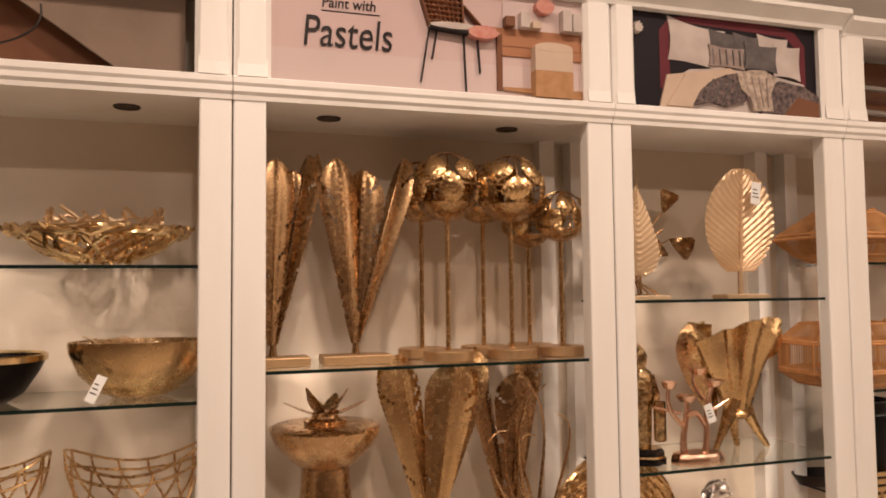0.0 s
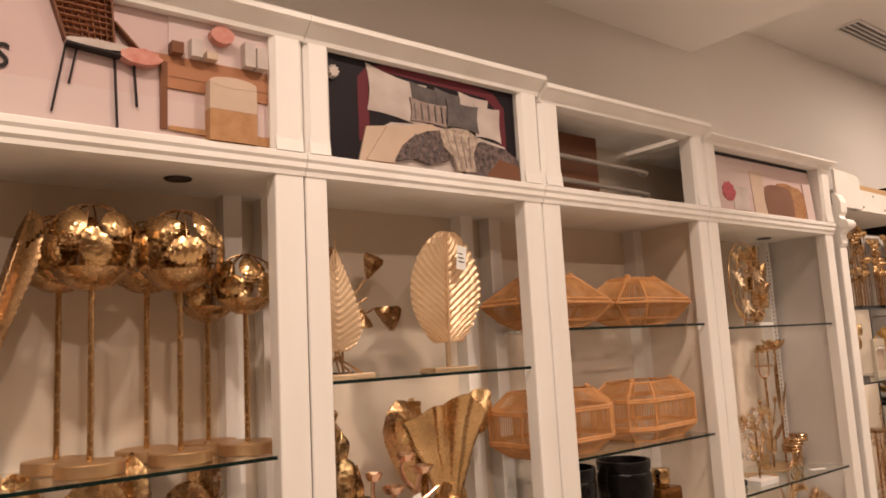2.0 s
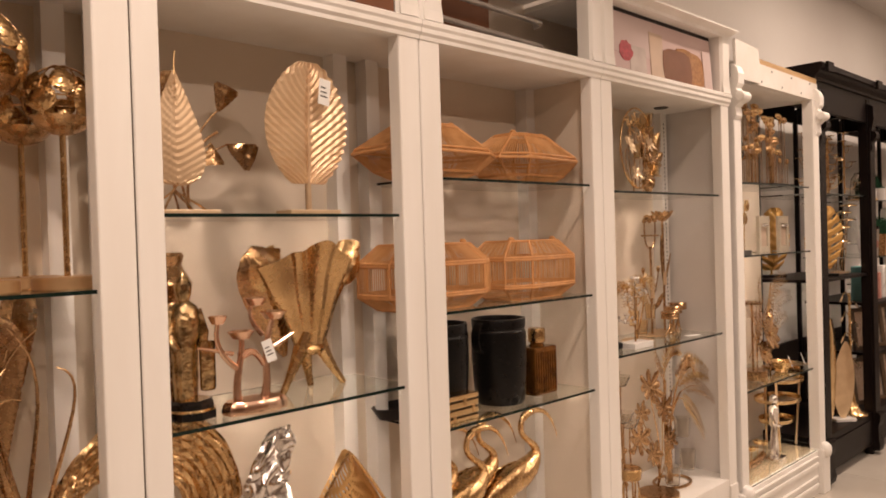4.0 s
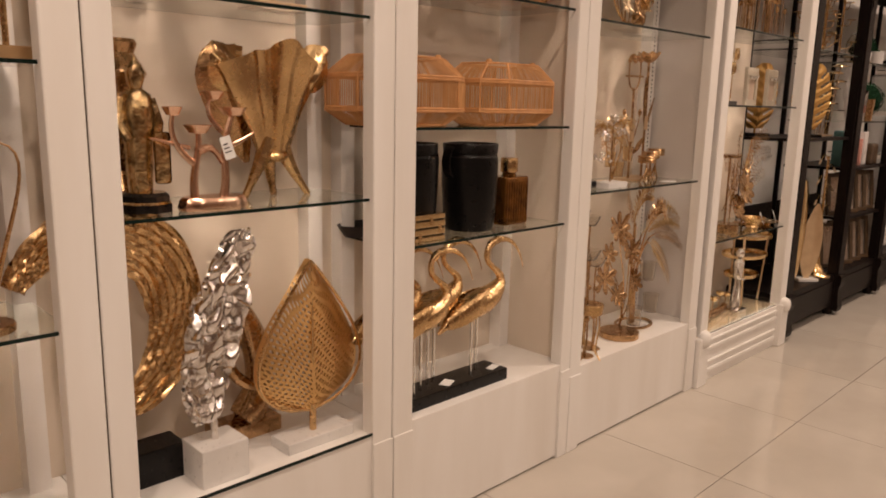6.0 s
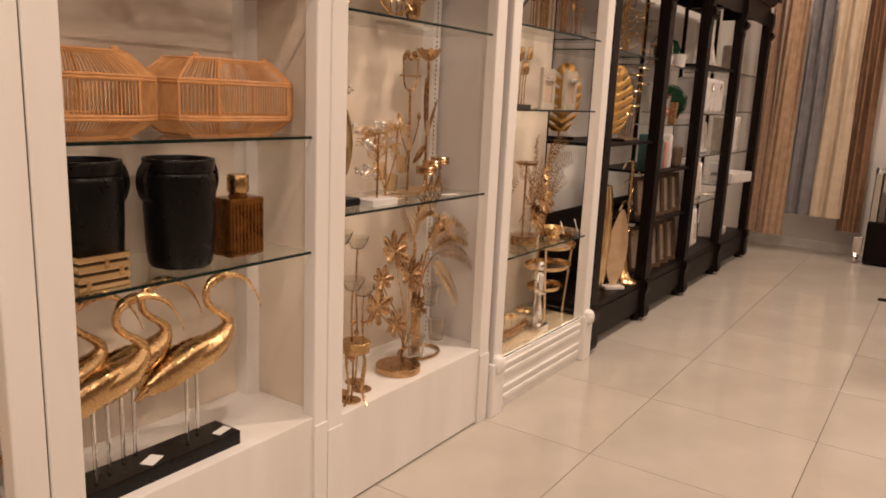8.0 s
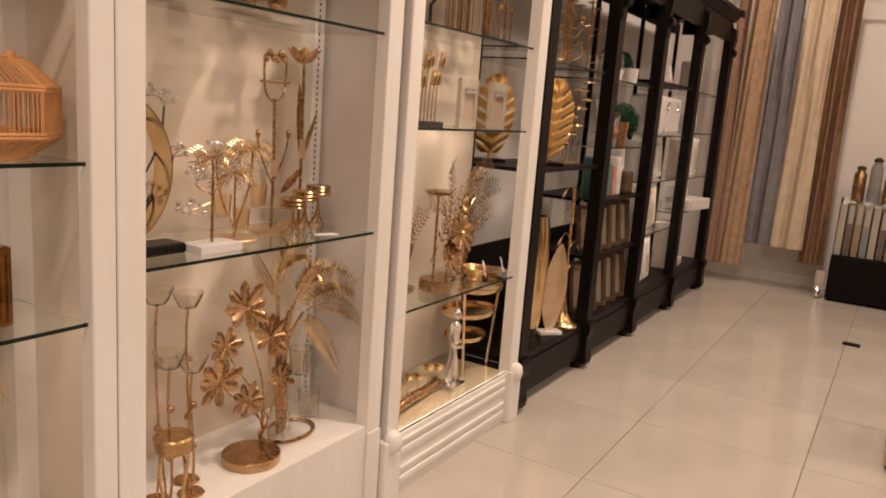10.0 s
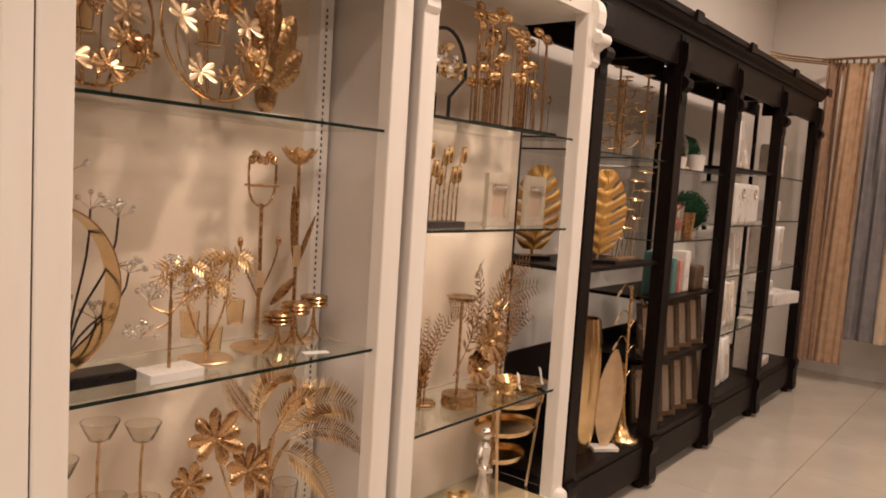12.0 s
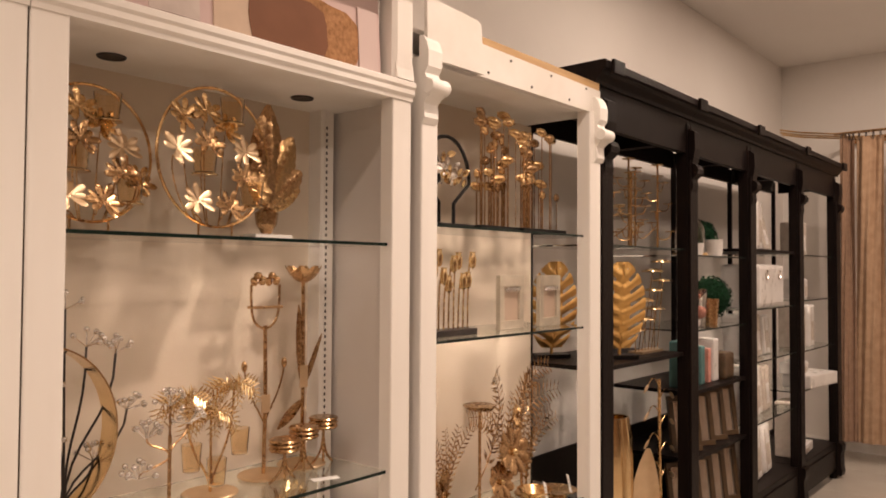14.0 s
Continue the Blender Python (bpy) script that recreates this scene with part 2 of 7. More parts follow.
def air_vent():
    root = thing("air_vent", (0, 0, CEIL), "long slotted grey air diffuser in the ceiling", "air vent")
    x0, x1, y0, y1 = 5.45, 8.1, 2.19, 2.36
    bm = bmesh.new()
    for a, b, c, d in ((x0, x1, y0, y0 + 0.02), (x0, x1, y1 - 0.02, y1), (x0, x0 + 0.02, y0 + 0.02, y1 - 0.02), (x1 - 0.02, x1, y0 + 0.02, y1 - 0.02)):
        box(bm, a, b, c, d, -0.015, 0)
    part("frame", bm, PANEL_GREY, root)
    part("backing", boxed(x0 + 0.02, x1 - 0.02, y0 + 0.02, y1 - 0.02, -0.003, -0.001), DARKMETAL, root)
    for k in range(3):
        y = y0 + 0.045 + k * 0.036
        part("slat", boxed(x0 + 0.02, x1 - 0.02, y, y + 0.012, -0.014, -0.004), PANEL_GREY, root)


air_vent()


# ---- white display cabinets ----
FRONT, SHELF_Y, BACK = 1.955, 1.975, 2.34
BAND0, BAND1 = 2.232, 2.292


def post(bm, x0, x1, z0, z1, y0=FRONT, y1=FRONT + 0.05):
    """A flat pilaster with eased edges."""
    e = 0.005
    return prism(bm, [(x0, y1), (x0, y0 + e), (x0 + 0.3 * e, y0 + 0.3 * e), (x0 + e, y0), (x1 - e, y0), (x1 - 0.3 * e, y0 + 0.3 * e), (x1, y0 + e), (x1, y1)], z0, z1, "z")


def glass_shelf(root, x0, x1, z, y0=SHELF_Y, y1=BACK - 0.012, name="glass_shelf"):
    bm = boxed(x0, x1, y0 + 0.003, y1, z - 0.008, z, bevel=0)
    ob = part(name, bm, GLASS, root, "clear glass shelf with a dark green edge")
    ob.visible_shadow = False
    part("shelf_edge", boxed(x0, x1, y0, y0 + 0.003, z - 0.0085, z + 0.0005), GLASS_EDGE, ob)
    return ob


def bay(x0, x1, in0, in1, shelves, base_top, label, left_panel=False, right_panel=False, side=PANEL, spots=(), top0=2.60, top1=2.662, back_mat=PANEL):
    """One unit of the run: x0..x1 seams, in0..in1 clear opening."""
    root = thing("display_cabinet", (0, 0, 0), label, "display cabinet", "white shop display cabinets")
    soffit = BAND0 + 0.006
    part("left_post", post(bmesh.new(), x0 + 0.002, in0, 0.0, BAND0), WHITE, root)
    part("right_post", post(bmesh.new(), in1, x1 - 0.002, 0.0, BAND0), WHITE, root)
    # dark filler set in the open seam, coloured as the gap's shade
    part("joint_shade", boxed(x1 - 0.0018, x1 + 0.0018, FRONT + 0.007, FRONT + 0.045, 0.0, BAND0), C_JOINT, root)
    for a, b in ((x0 + 0.002, in0), (in1, x1 - 0.002)):
        part("foot_block", boxed(a, b, FRONT - 0.006, FRONT, 0.0, base_top - 0.03, bevel=0.003), WHITE, root)
    part("back_panel", boxed(x0, x1, BACK, BACK + 0.015, 0.0, soffit), back_mat, root)
    part("base", boxed(in0, in1, FRONT + 0.004, BACK, 0.008, base_top, bevel=0.003), WHITE, root)
    part("base_board", boxed(x0 + 0.002, x1 - 0.002, FRONT + 0.051, BACK - 0.001, base_top - 0.03, base_top - 0.001), WHITE, root)
    # black filler stands for the shade in the slit below the base
    part("floor_gap_shade", boxed(in0, in1, FRONT + 0.014, BACK, 0.0, 0.008), BLACK, root)
    # soffit board, with its dark round sockets
    bm = boxed(x0, x1, FRONT + 0.05, BACK + 0.015, soffit, soffit + 0.02)
    part("soffit", bm, WHITE, root)
    for sx, sy in spots:
        ring = part("spot_socket", lathe(bmesh.new(), [(0.0, -0.0015), (0.03, -0.0015), (0.031, -0.004), (0.034, -0.004), (0.036, -0.001), (0.036, 0.0)], 20, (sx, sy, soffit)), BRONZE if back_mat is not PANEL else DARKMETAL, root, smooth=True)
    # moulded band over the opening
    o = [(FRONT + 0.05, BAND0), (FRONT - 0.004, BAND0), (FRONT - 0.006, BAND0 + 0.012), (FRONT - 0.014, BAND0 + 0.02), (FRONT - 0.014, BAND0 + 0.034), (FRONT - 0.02, BAND0 + 0.042), (FRONT - 0.02, BAND1 - 0.004), (FRONT - 0.015, BAND1), (FRONT + 0.05, BAND1)]
    part("band", prism(bmesh.new(), o, x0 + 0.001, x1 - 0.001, "x"), WHITE, root)
    # rear posts with slotted standards
    for a in (in0 - 0.045, in1 - 0.01):
        part("rear_post", boxed(a, a + 0.055, BACK - 0.06, BACK, base_top, soffit), WHITE, root)
    if left_panel and side is PANEL_GREY:
        strip = part("shelf_standard", boxed(in1 + 0.006, in1 + 0.02, BACK - 0.063, BACK - 0.06, base_top, soffit), WHITE, root)
        for i in range(86):
            part("slot", boxed(in1 + 0.010, in1 + 0.016, BACK - 0.0642, BACK - 0.063, base_top + 0.02 + 0.021 * i, base_top + 0.03 + 0.021 * i), DARKMETAL, strip)
    if left_panel:
        part("side_panel", boxed(x0, x0 + 0.018, FRONT + 0.05, BACK, base_top, soffit), side, root)
    if right_panel:
        part("side_panel", boxed(x1 - 0.02, x1 - 0.002, FRONT + 0.05, BACK, base_top, soffit), side, root)
    for z in shelves:
        glass_shelf(root, in0 - (0.0 if left_panel else 0.03), in1 + (0.0 if right_panel else 0.03), z)
    for a, b in ((x0 + 0.002, in0 + 0.012), (in1 - 0.012, x1 - 0.002)):
        w = b - a
        o = [(a, FRONT + 0.05), (a, FRONT - 0.004), (a + 0.15 * w, FRONT - 0.016), (b - 0.15 * w, FRONT - 0.016), (b, FRONT - 0.002), (b, FRONT + 0.05)]
        part("upper_post", prism(bmesh.new(), o, BAND1, top0, "z"), WHITE, root)
        wedge = prism(bmesh.new(), [(FRONT - 0.02, BAND1), (FRONT - 0.002, BAND1), (FRONT - 0.014, BAND1 + 0.05)], a + 0.1 * w, b - 0.1 * w, "x")
        part("chamfer_stop", wedge, WHITE, root)
    o = [(FRONT + 0.05, top0), (FRONT - 0.016, top0), (FRONT - 0.02, top0 + 0.012), (FRONT - 0.05, top0 + 0.6 * (top1 - top0)), (FRONT - 0.062, top0 + 0.68 * (top1 - top0)), (FRONT - 0.062, top1 - 0.006), (FRONT - 0.055, top1), (FRONT + 0.05, top1)]
    part("cornice", prism(bmesh.new(), o, x0 + 0.001, x1 - 0.001, "x"), WHITE, root)
    part("top_board", boxed(x0, x1, FRONT + 0.05, WALL_Y, top1 - 0.02, top1), WHITE, root)
    part("upper_back", boxed(x0, x1, BACK, BACK + 0.015, soffit + 0.02, top1 - 0.02), PANEL, root)
    return root


S01, S12, S23, S34, S45 = 0.073, 1.19, 2.077, 3.05, 4.164
bay(-1.0, S01, -0.92, -0.01, (1.80, 1.452, 1.05), 0.41, "white wooden display cabinet with glass shelves and gilt bowls", spots=((-0.2, 2.13),))
bay(S01, S12, 0.159, 1.105, (1.52, 0.93), 0.41, "white wooden display cabinet with tall gilt leaf ornaments on glass", spots=((0.35, 2.13), (0.917, 2.137)))
bay(S12, S23, 1.257, 1.994, (1.691, 1.165), 0.41, "white wooden display cabinet with gilt vases behind glass shelves")
bay_floor = thing("glass_sheet", (1.6255, 0, 0), "clear glass sheet lying on the cabinet floor", "glass sheet")
part("edge_strip", boxed(-0.366, 0.366, FRONT - 0.002, FRONT + 0.003, 0.411, 0.419), GLASS_EDGE, bay_floor)
bay(S23, S34, 2.165, 2.985, (1.81, 1.374, 0.996), 0.41, "white wooden display cabinet with rattan lanterns and black jars", right_panel=True, top0=2.582, top1=2.64)
bay(S34, S45, 3.13, 4.08, (1.79, 1.103), 0.37, "white wooden display cabinet with gilt candle holders on glass", left_panel=True, right_panel=True, side=PANEL_GREY, spots=((3.33, 2.2), (3.92, 2.19)), top0=2.566, top1=2.602)




# ---- narrow white cabinet with scroll capitals ----
def end_cabinet():
    x0, x1, in0, in1 = 4.168, 5.35, 4.275, 5.245
    root = thing("display_cabinet", (0, 0, 0), "narrow white cabinet with scroll capitals and a stripped top", "display cabinet", "white shop display cabinets")
    part("left_post", post(bmesh.new(), x0 + 0.03, in0, 0.27, 2.385, FRONT - 0.012, FRONT + 0.05), WHITE, root)
    part("right_post", post(bmesh.new(), in1, x1 - 0.015, 0.27, 2.385, FRONT - 0.012, FRONT + 0.05), WHITE, root)
    for a, b in ((x0 + 0.004, in0 + 0.005), (in1 - 0.005, x1)):
        part("plinth_block", boxed(a, b, FRONT - 0.03, FRONT + 0.05, 0.0, 0.27, bevel=0.006), WHITE, root)
        k = (a + b) / 2
        bm = lathe(bmesh.new(), [(0, -0.045), (0.02, -0.043), (0.034, -0.03), (0.04, 0.0), (0.034, 0.03), (0.02, 0.043), (0, 0.045)], 16)
        bmesh.ops.translate(bm, vec=(k, FRONT - 0.02, 0.262), verts=bm.verts)
        part("plinth_knob", bm, WHITE, root, smooth=True)
    # front plinth with two sunk mouldings
    y = FRONT
    part("plinth", boxed(in0 + 0.005, in1 - 0.005, y, BACK, 0.0, 0.262, bevel=0.004), WHITE, root)
    for z0, z1 in ((0.05, 0.075), (0.105, 0.12), (0.175, 0.20), (0.225, 0.24)):
        part("plinth_moulding", boxed(in0 + 0.03, in1 - 0.03, y - 0.014, y, z0, z1, bevel=0.005), WHITE, root)
    # tan sheet under the glass: the floor's dim brownish reflection as colour
    part("floor_reflection", boxed(in0 + 0.006, in1 - 0.006, FRONT + 0.02, BACK - 0.002, 0.262, 0.2632), FLOOR_REFLECTION, root)
    part("floor_glass", boxed(in0, x1 - 0.02, FRONT + 0.004, BACK, 0.264, 0.272), GLASS, root).visible_shadow = False
    part("back_panel", boxed(x0, x1 + 0.04, BACK, BACK + 0.012, 0.0, 2.385), PANEL, root)
    part("back_edge", boxed(x1 + 0.041, x1 + 0.052, BACK - 0.004, BACK + 0.014, 0.0, 2.385), BLACK, root)
    part("soffit", boxed(x0 + 0.02, x1, FRONT + 0.03, BACK + 0.012, 2.385, 2.40), WHITE, root)
    # stripped front board under a raw pine strip, and a loose white board at its end
    bm = bmesh.new()
    prism(bm, [(4.49, 2.384), (5.345, 2.384), (5.345, 2.486), (4.49, 2.50)], FRONT - 0.004, FRONT + 0.025, "y")
    part("front_board", bm, WHITE_RAW, root)
    bm = bmesh.new()
    prism(bm, [(4.49, 2.502), (5.345, 2.488), (5.345, 2.52), (4.49, 2.527)], FRONT + 0.0, FRONT + 0.03, "y")
    part("pine_strip", bm, PINE, root, "raw pine strip along the top")
    for i in range(7):
        x = 4.55 + 0.135 * i
        bm = lathe(bmesh.new(), [(0, 0), (0.005, 0.0), (0.005, 0.004), (0, 0.004)], 8)
        bmesh.ops.rotate(bm, cent=(0, 0, 0), matrix=Matrix.Rotation(radians(90), 3, "X"), verts=bm.verts)
        bmesh.ops.translate(bm, vec=(x, FRONT - 0.003, 2.405 + 0.07 * (i % 2)), verts=bm.verts)
        part("nail_hole", bm, DARKMETAL, root)
    bm = bmesh.new()
    prism(bm, [(4.215, 2.384), (4.505, 2.386), (4.49, 2.555), (4.47, 2.566), (4.21, 2.58)], FRONT - 0.02, FRONT - 0.006, "y")
    part("loose_board", bm, WHITE_RAW, root, "chipped raw white board")
    part("top_board", boxed(x0, x1, FRONT + 0.03, WALL_Y, 2.47, 2.485), WHITE, root)
    # scroll capitals
    for a, b in ((4.196, 4.262), (5.28, 5.345)):
        bm = bmesh.new()
        yf = FRONT - 0.045
        o = [(FRONT + 0.0, 2.17), (yf + 0.03, 2.172), (yf + 0.02, 2.19), (yf + 0.024, 2.235), (yf + 0.008, 2.25), (yf - 0.012, 2.262), (yf - 0.018, 2.285), (yf - 0.008, 2.308), (yf + 0.014, 2.315), (yf + 0.02, 2.33), (yf + 0.006, 2.35), (yf + 0.004, 2.40), (yf + 0.014, 2.43), (yf + 0.03, 2.45), (FRONT + 0.0, 2.452)]
        prism(bm, o, a, b, "x")
        part("scroll_capital", bm, WHITE, root)
        bm = lathe(bmesh.new(), [(0.0, 0), (0.022, 0), (0.026, 0.006), (0.026, b - a + 0.014), (0.022, b - a + 0.02), (0, b - a + 0.02)], 16)
        bmesh.ops.rotate(bm, cent=(0, 0, 0), matrix=Matrix.Rotation(radians(90), 3, "Y"), verts=bm.verts)
        bmesh.ops.translate(bm, vec=(a - 0.01, yf - 0.002, 2.284), verts=bm.verts)
        part("scroll_roll", bm, WHITE, root, smooth=True)
    for z in (1.86, 1.475, 0.762):
        glass_shelf(root, in0, x1 - 0.03, z)


end_cabinet()


# ---- black open cabinets ----
COLS = [5.355, 6.35, 7.28, 8.315, 9.375]
BLK_SHELVES = [(1.828, 1.284), (1.80, 1.39, 1.06, 0.70), (1.86, 1.47, 1.13, 0.735), (1.84, 1.50, 1.12, 0.825)]


def black_cabinet(k):
    a, b = COLS[k], COLS[k + 1]
    labels = ["black wooden open cabinet holding gilt candle stands", "black wooden open cabinet holding pots and frames", "black wooden open cabinet stacked with white packages", "black wooden open cabinet with glass shelves and parcels"]
    root = thing("open_cabinet", (0, 0, 0), labels[k], "display cabinet", "black open cabinets in a row")
    y0, y1 = 1.965, 2.48
    w = 0.05
    part("left_post", boxed(a + 0.002, a + w, y0, y0 + 0.06, 0.06, 2.5, bevel=0.004), BLACKWOOD, root)
    part("right_post", boxed(b - w, b - 0.002, y0, y0 + 0.06, 0.06, 2.5, bevel=0.004), BLACKWOOD, root)
    if k == 0:
        part("rear_post", boxed(a + 0.002, a + w, y1 - 0.06, y1, 0.06, 2.5), BLACKWOOD, root)
    part("rear_post", boxed(b - 0.024, b - 0.002, y1 - 0.03, y1, 0.06, 2.5), BLACKWOOD, root)
    part("plinth", boxed(a + 0.002, b - 0.002, y0 + 0.008, y1, 0.07, 0.30, bevel=0.004), BLACKWOOD, root)
    part("plinth_panel", boxed(a + 0.09, b - 0.09, y0 + 0.0, y0 + 0.008, 0.105, 0.255, bevel=0.003), BLACKWOOD, root)
    part("frieze", boxed(a + 0.002, b - 0.002, y0 + 0.006, y0 + 0.04, 2.34, 2.52), BLACKWOOD, root)
    part("rear_rail", boxed(a + w, b - w, y1 - 0.03, y1 - 0.004, 2.40, 2.52), BLACKWOOD, root)
    part("side_rail", boxed(a + 0.006, a + 0.03, y0 + 0.06, y1 - 0.06, 2.40, 2.52), BLACKWOOD, root)
    part("side_rail", boxed(b - 0.03, b - 0.006, y0 + 0.06, y1 - 0.06, 2.40, 2.52), BLACKWOOD, root)
    o = [(y1, 2.52), (y0 - 0.005, 2.52), (y0 - 0.012, 2.535), (y0 - 0.035, 2.56), (y0 - 0.045, 2.575), (y0 - 0.06, 2.58), (y0 - 0.06, 2.612), (y0 - 0.052, 2.618), (y1, 2.618)]
    part("cornice", prism(bmesh.new(), o, a + 0.001 - (0.04 if k == 0 else 0), b - 0.001 + (0.05 if k == 3 else 0), "x"), BLACKWOOD, root)
    ends = [b] if k else [a + 0.052, b]
    for x in ends:
        h = 0.05 if x != COLS[4] else 0.06
        bm = boxed(x - h, x + h, y0 - 0.018, y0 - 0.001, 0.30, 2.30, bevel=0.004)
        col = part("column", bm, BLACKWOOD, root)
        yf = y0 - 0.05
        o = [(y0 - 0.001, 2.13), (yf + 0.03, 2.132), (yf + 0.024, 2.16), (yf + 0.028, 2.2), (yf - 0.002, 2.225), (yf - 0.006, 2.25), (yf + 0.006, 2.272), (yf + 0.026, 2.282), (yf + 0.02, 2.31), (yf + 0.01, 2.36), (yf + 0.014, 2.45), (y0 - 0.001, 2.47)]
        part("scroll_capital", prism(bmesh.new(), o, x - h + 0.012, x + h - 0.012, "x"), BLACKWOOD, root)
        o = [(y0 - 0.001, 0.03), (yf + 0.016, 0.03), (yf + 0.01, 0.06), (yf + 0.016, 0.1), (yf + 0.02, 0.2), (yf + 0.008, 0.24), (yf + 0.006, 0.28), (yf + 0.02, 0.30), (y0 - 0.001, 0.30)]
        part("column_foot", prism(bmesh.new(), o, x - h + 0.004, x + h - 0.004, "x"), BLACKWOOD, root)
        part("cornice_block", boxed(x - h, x + h, y0 - 0.078, y0 - 0.061, 2.56, 2.622, bevel=0.004), BLACKWOOD, root)
        part("bun_foot", lathe(bmesh.new(), [(0, 0), (0.026, 0.0), (0.036, 0.02), (0.036, 0.04), (0.026, 0.07), (0, 0.07)], 14, (x - (0.03 if x == b else -0.03), y0 + 0.035, 0)), BLACKWOOD, root, smooth=True)
    for i, z in enumerate(BLK_SHELVES[k]):
        if (k == 0 and i == 1) or (k == 1 and i in (2, 3)) or (k == 2 and i == 0):
            part("shelf", boxed(a + w, b - w, y0 + 0.02, y1 - 0.03, z - 0.02, z, bevel=0.002), BLACKWOOD, root)
        else:
            glass_shelf(root, a + w - 0.01, b - w + 0.01, z, y0 + 0.015, y1 - 0.03)
    part("lower_back", boxed(a + w, b - w, y1 - 0.016, y1 - 0.004, 0.30, 0.78 if k < 2 else 0.34), BLACKWOOD, root)
    return root


for k in range(4):
    black_cabinet(k)


# ---- posters ----
def colour_mat(name, c, rough=0.45, second=None, scale=12):
    return material(name, c, rough, second=second or tuple(x * 0.88 for x in c), scale=scale, bump_scale=40, spec=0.12)


C_PINK = colour_mat("print_blush", (0.62, 0.48, 0.46), second=(0.55, 0.41, 0.40), scale=2)
C_PINKFLOOR = colour_mat("print_pale_floor", (0.64, 0.52, 0.50), scale=2)
C_TAN = colour_mat("print_tan", (0.42, 0.20, 0.11), scale=5)
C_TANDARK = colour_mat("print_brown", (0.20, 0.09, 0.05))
C_CREAM = colour_mat("print_cream", (0.60, 0.465, 0.36))
C_STOOL = colour_mat("print_camel", (0.48, 0.27, 0.14), second=(0.38, 0.20, 0.09), scale=30)
C_BLACKINK = colour_mat("print_ink", (0.03, 0.025, 0.025))
C_CORAL = colour_mat("print_coral", (0.55, 0.22, 0.18), second=(0.62, 0.34, 0.28), scale=40)
C_WHITEP = colour_mat("print_white", (0.60, 0.53, 0.49), second=(0.45, 0.38, 0.35), scale=10)
C_MAROON = colour_mat("print_maroon", (0.14, 0.03, 0.04), scale=4)
C_NIGHT = colour_mat("print_night", (0.018, 0.014, 0.018), scale=4)
C_GREYP = colour_mat("print_grey", (0.10, 0.09, 0.09), second=(0.16, 0.14, 0.14), scale=25)
C_PATTERN = colour_mat("print_patterned_throw", (0.20, 0.15, 0.14), second=(0.035, 0.03, 0.035), scale=75)
C_BLANKET = colour_mat("print_mottled_cream", (0.56, 0.46, 0.38), second=(0.22, 0.17, 0.14), scale=55)
C_STRIPE = colour_mat("print_taupe", (0.36, 0.29, 0.26), second=(0.26, 0.2, 0.18), scale=40)
C_ROSE = colour_mat("print_rose", (0.50, 0.08, 0.10), second=(0.3, 0.05, 0.06), scale=60)
C_WICKER = colour_mat("print_wicker", (0.42, 0.22, 0.10), second=(0.25, 0.12, 0.05), scale=80)


class Poster:
    """A printed board; its shapes are thin layers, given in shares of its width and height."""

    def __init__(self, name, x0, x1, z0, z1, y, label, base, lean=0.0):
        self.w, self.h, self.layer = x1 - x0, z1 - z0, 0
        self.root = thing(name, (x0, y, z0), label, "poster", "printed posters over the shelves")
        self.root.matrix_world = pose(x0, y, z0, lean, 0, 0)
        part("board", boxed(0, self.w, 0, 0.006, 0, self.h), base, self.root)

    def shape(self, name, pts, mat):
        self.layer += 1
        d = 0.0008 * self.layer
        o = [(u * self.w, v * self.h) for u, v in pts]
        part(name, prism(bmesh.new(), o, -d, 0.0, "y"), mat, self.root)

    def rect(self, name, u0, u1, v0, v1, mat):
        self.shape(name, [(u0, v0), (u1, v0), (u1, v1), (u0, v1)], mat)

    def blob(self, name, u, v, ru, rv, mat, n=18, rough=0.08, tilt=0.0, square=2.0):
        pts = []
        for i in range(n):
            a = 2 * math.pi * i / n
            k = (abs(math.cos(a)) ** square + abs(math.sin(a)) ** square) ** (-1 / square) * (1 + rough * math.sin(3.1 * i + u * 40))
            x, y = ru * k * math.cos(a) * self.w, rv * k * math.sin(a) * self.h
            pts.append((u + (x * math.cos(tilt) - y * math.sin(tilt)) / self.w, v + (x * math.sin(tilt) + y * math.cos(tilt)) / self.h))
        self.shape(name, pts, mat)

    def line(self, name, u0, v0, u1, v1, wide, mat):
        a, b = Vector((u0 * self.w, v0 * self.h)), Vector((u1 * self.w, v1 * self.h))
        s = (b - a).normalized().orthogonal() * wide / 2
        self.shape(name, [((p.x) / self.w, (p.y) / self.h) for p in (a - s, b - s, b + s, a + s)], mat)

    def words(self, text, u, v, size, mat, shear=0.1, bold=0.0, narrow=1.0):
        self.layer += 1
        curve = bpy.data.curves.new("lettering", "FONT")
        curve.body, curve.size, curve.extrude, curve.shear, curve.offset = text, size, 0.0004, shear, bold
        ob = bpy.data.objects.new("lettering", curve)
        me = bpy.data.meshes.new_from_object(ob)
        me.materials.append(mat)
        t = new("lettering", me)
        t.parent = self.root
        t.matrix_local = pose(u * self.w, -0.0008 * self.layer, v * self.h, 90, 0, 0) @ Matrix.Diagonal((narrow, 1, 1, 1))


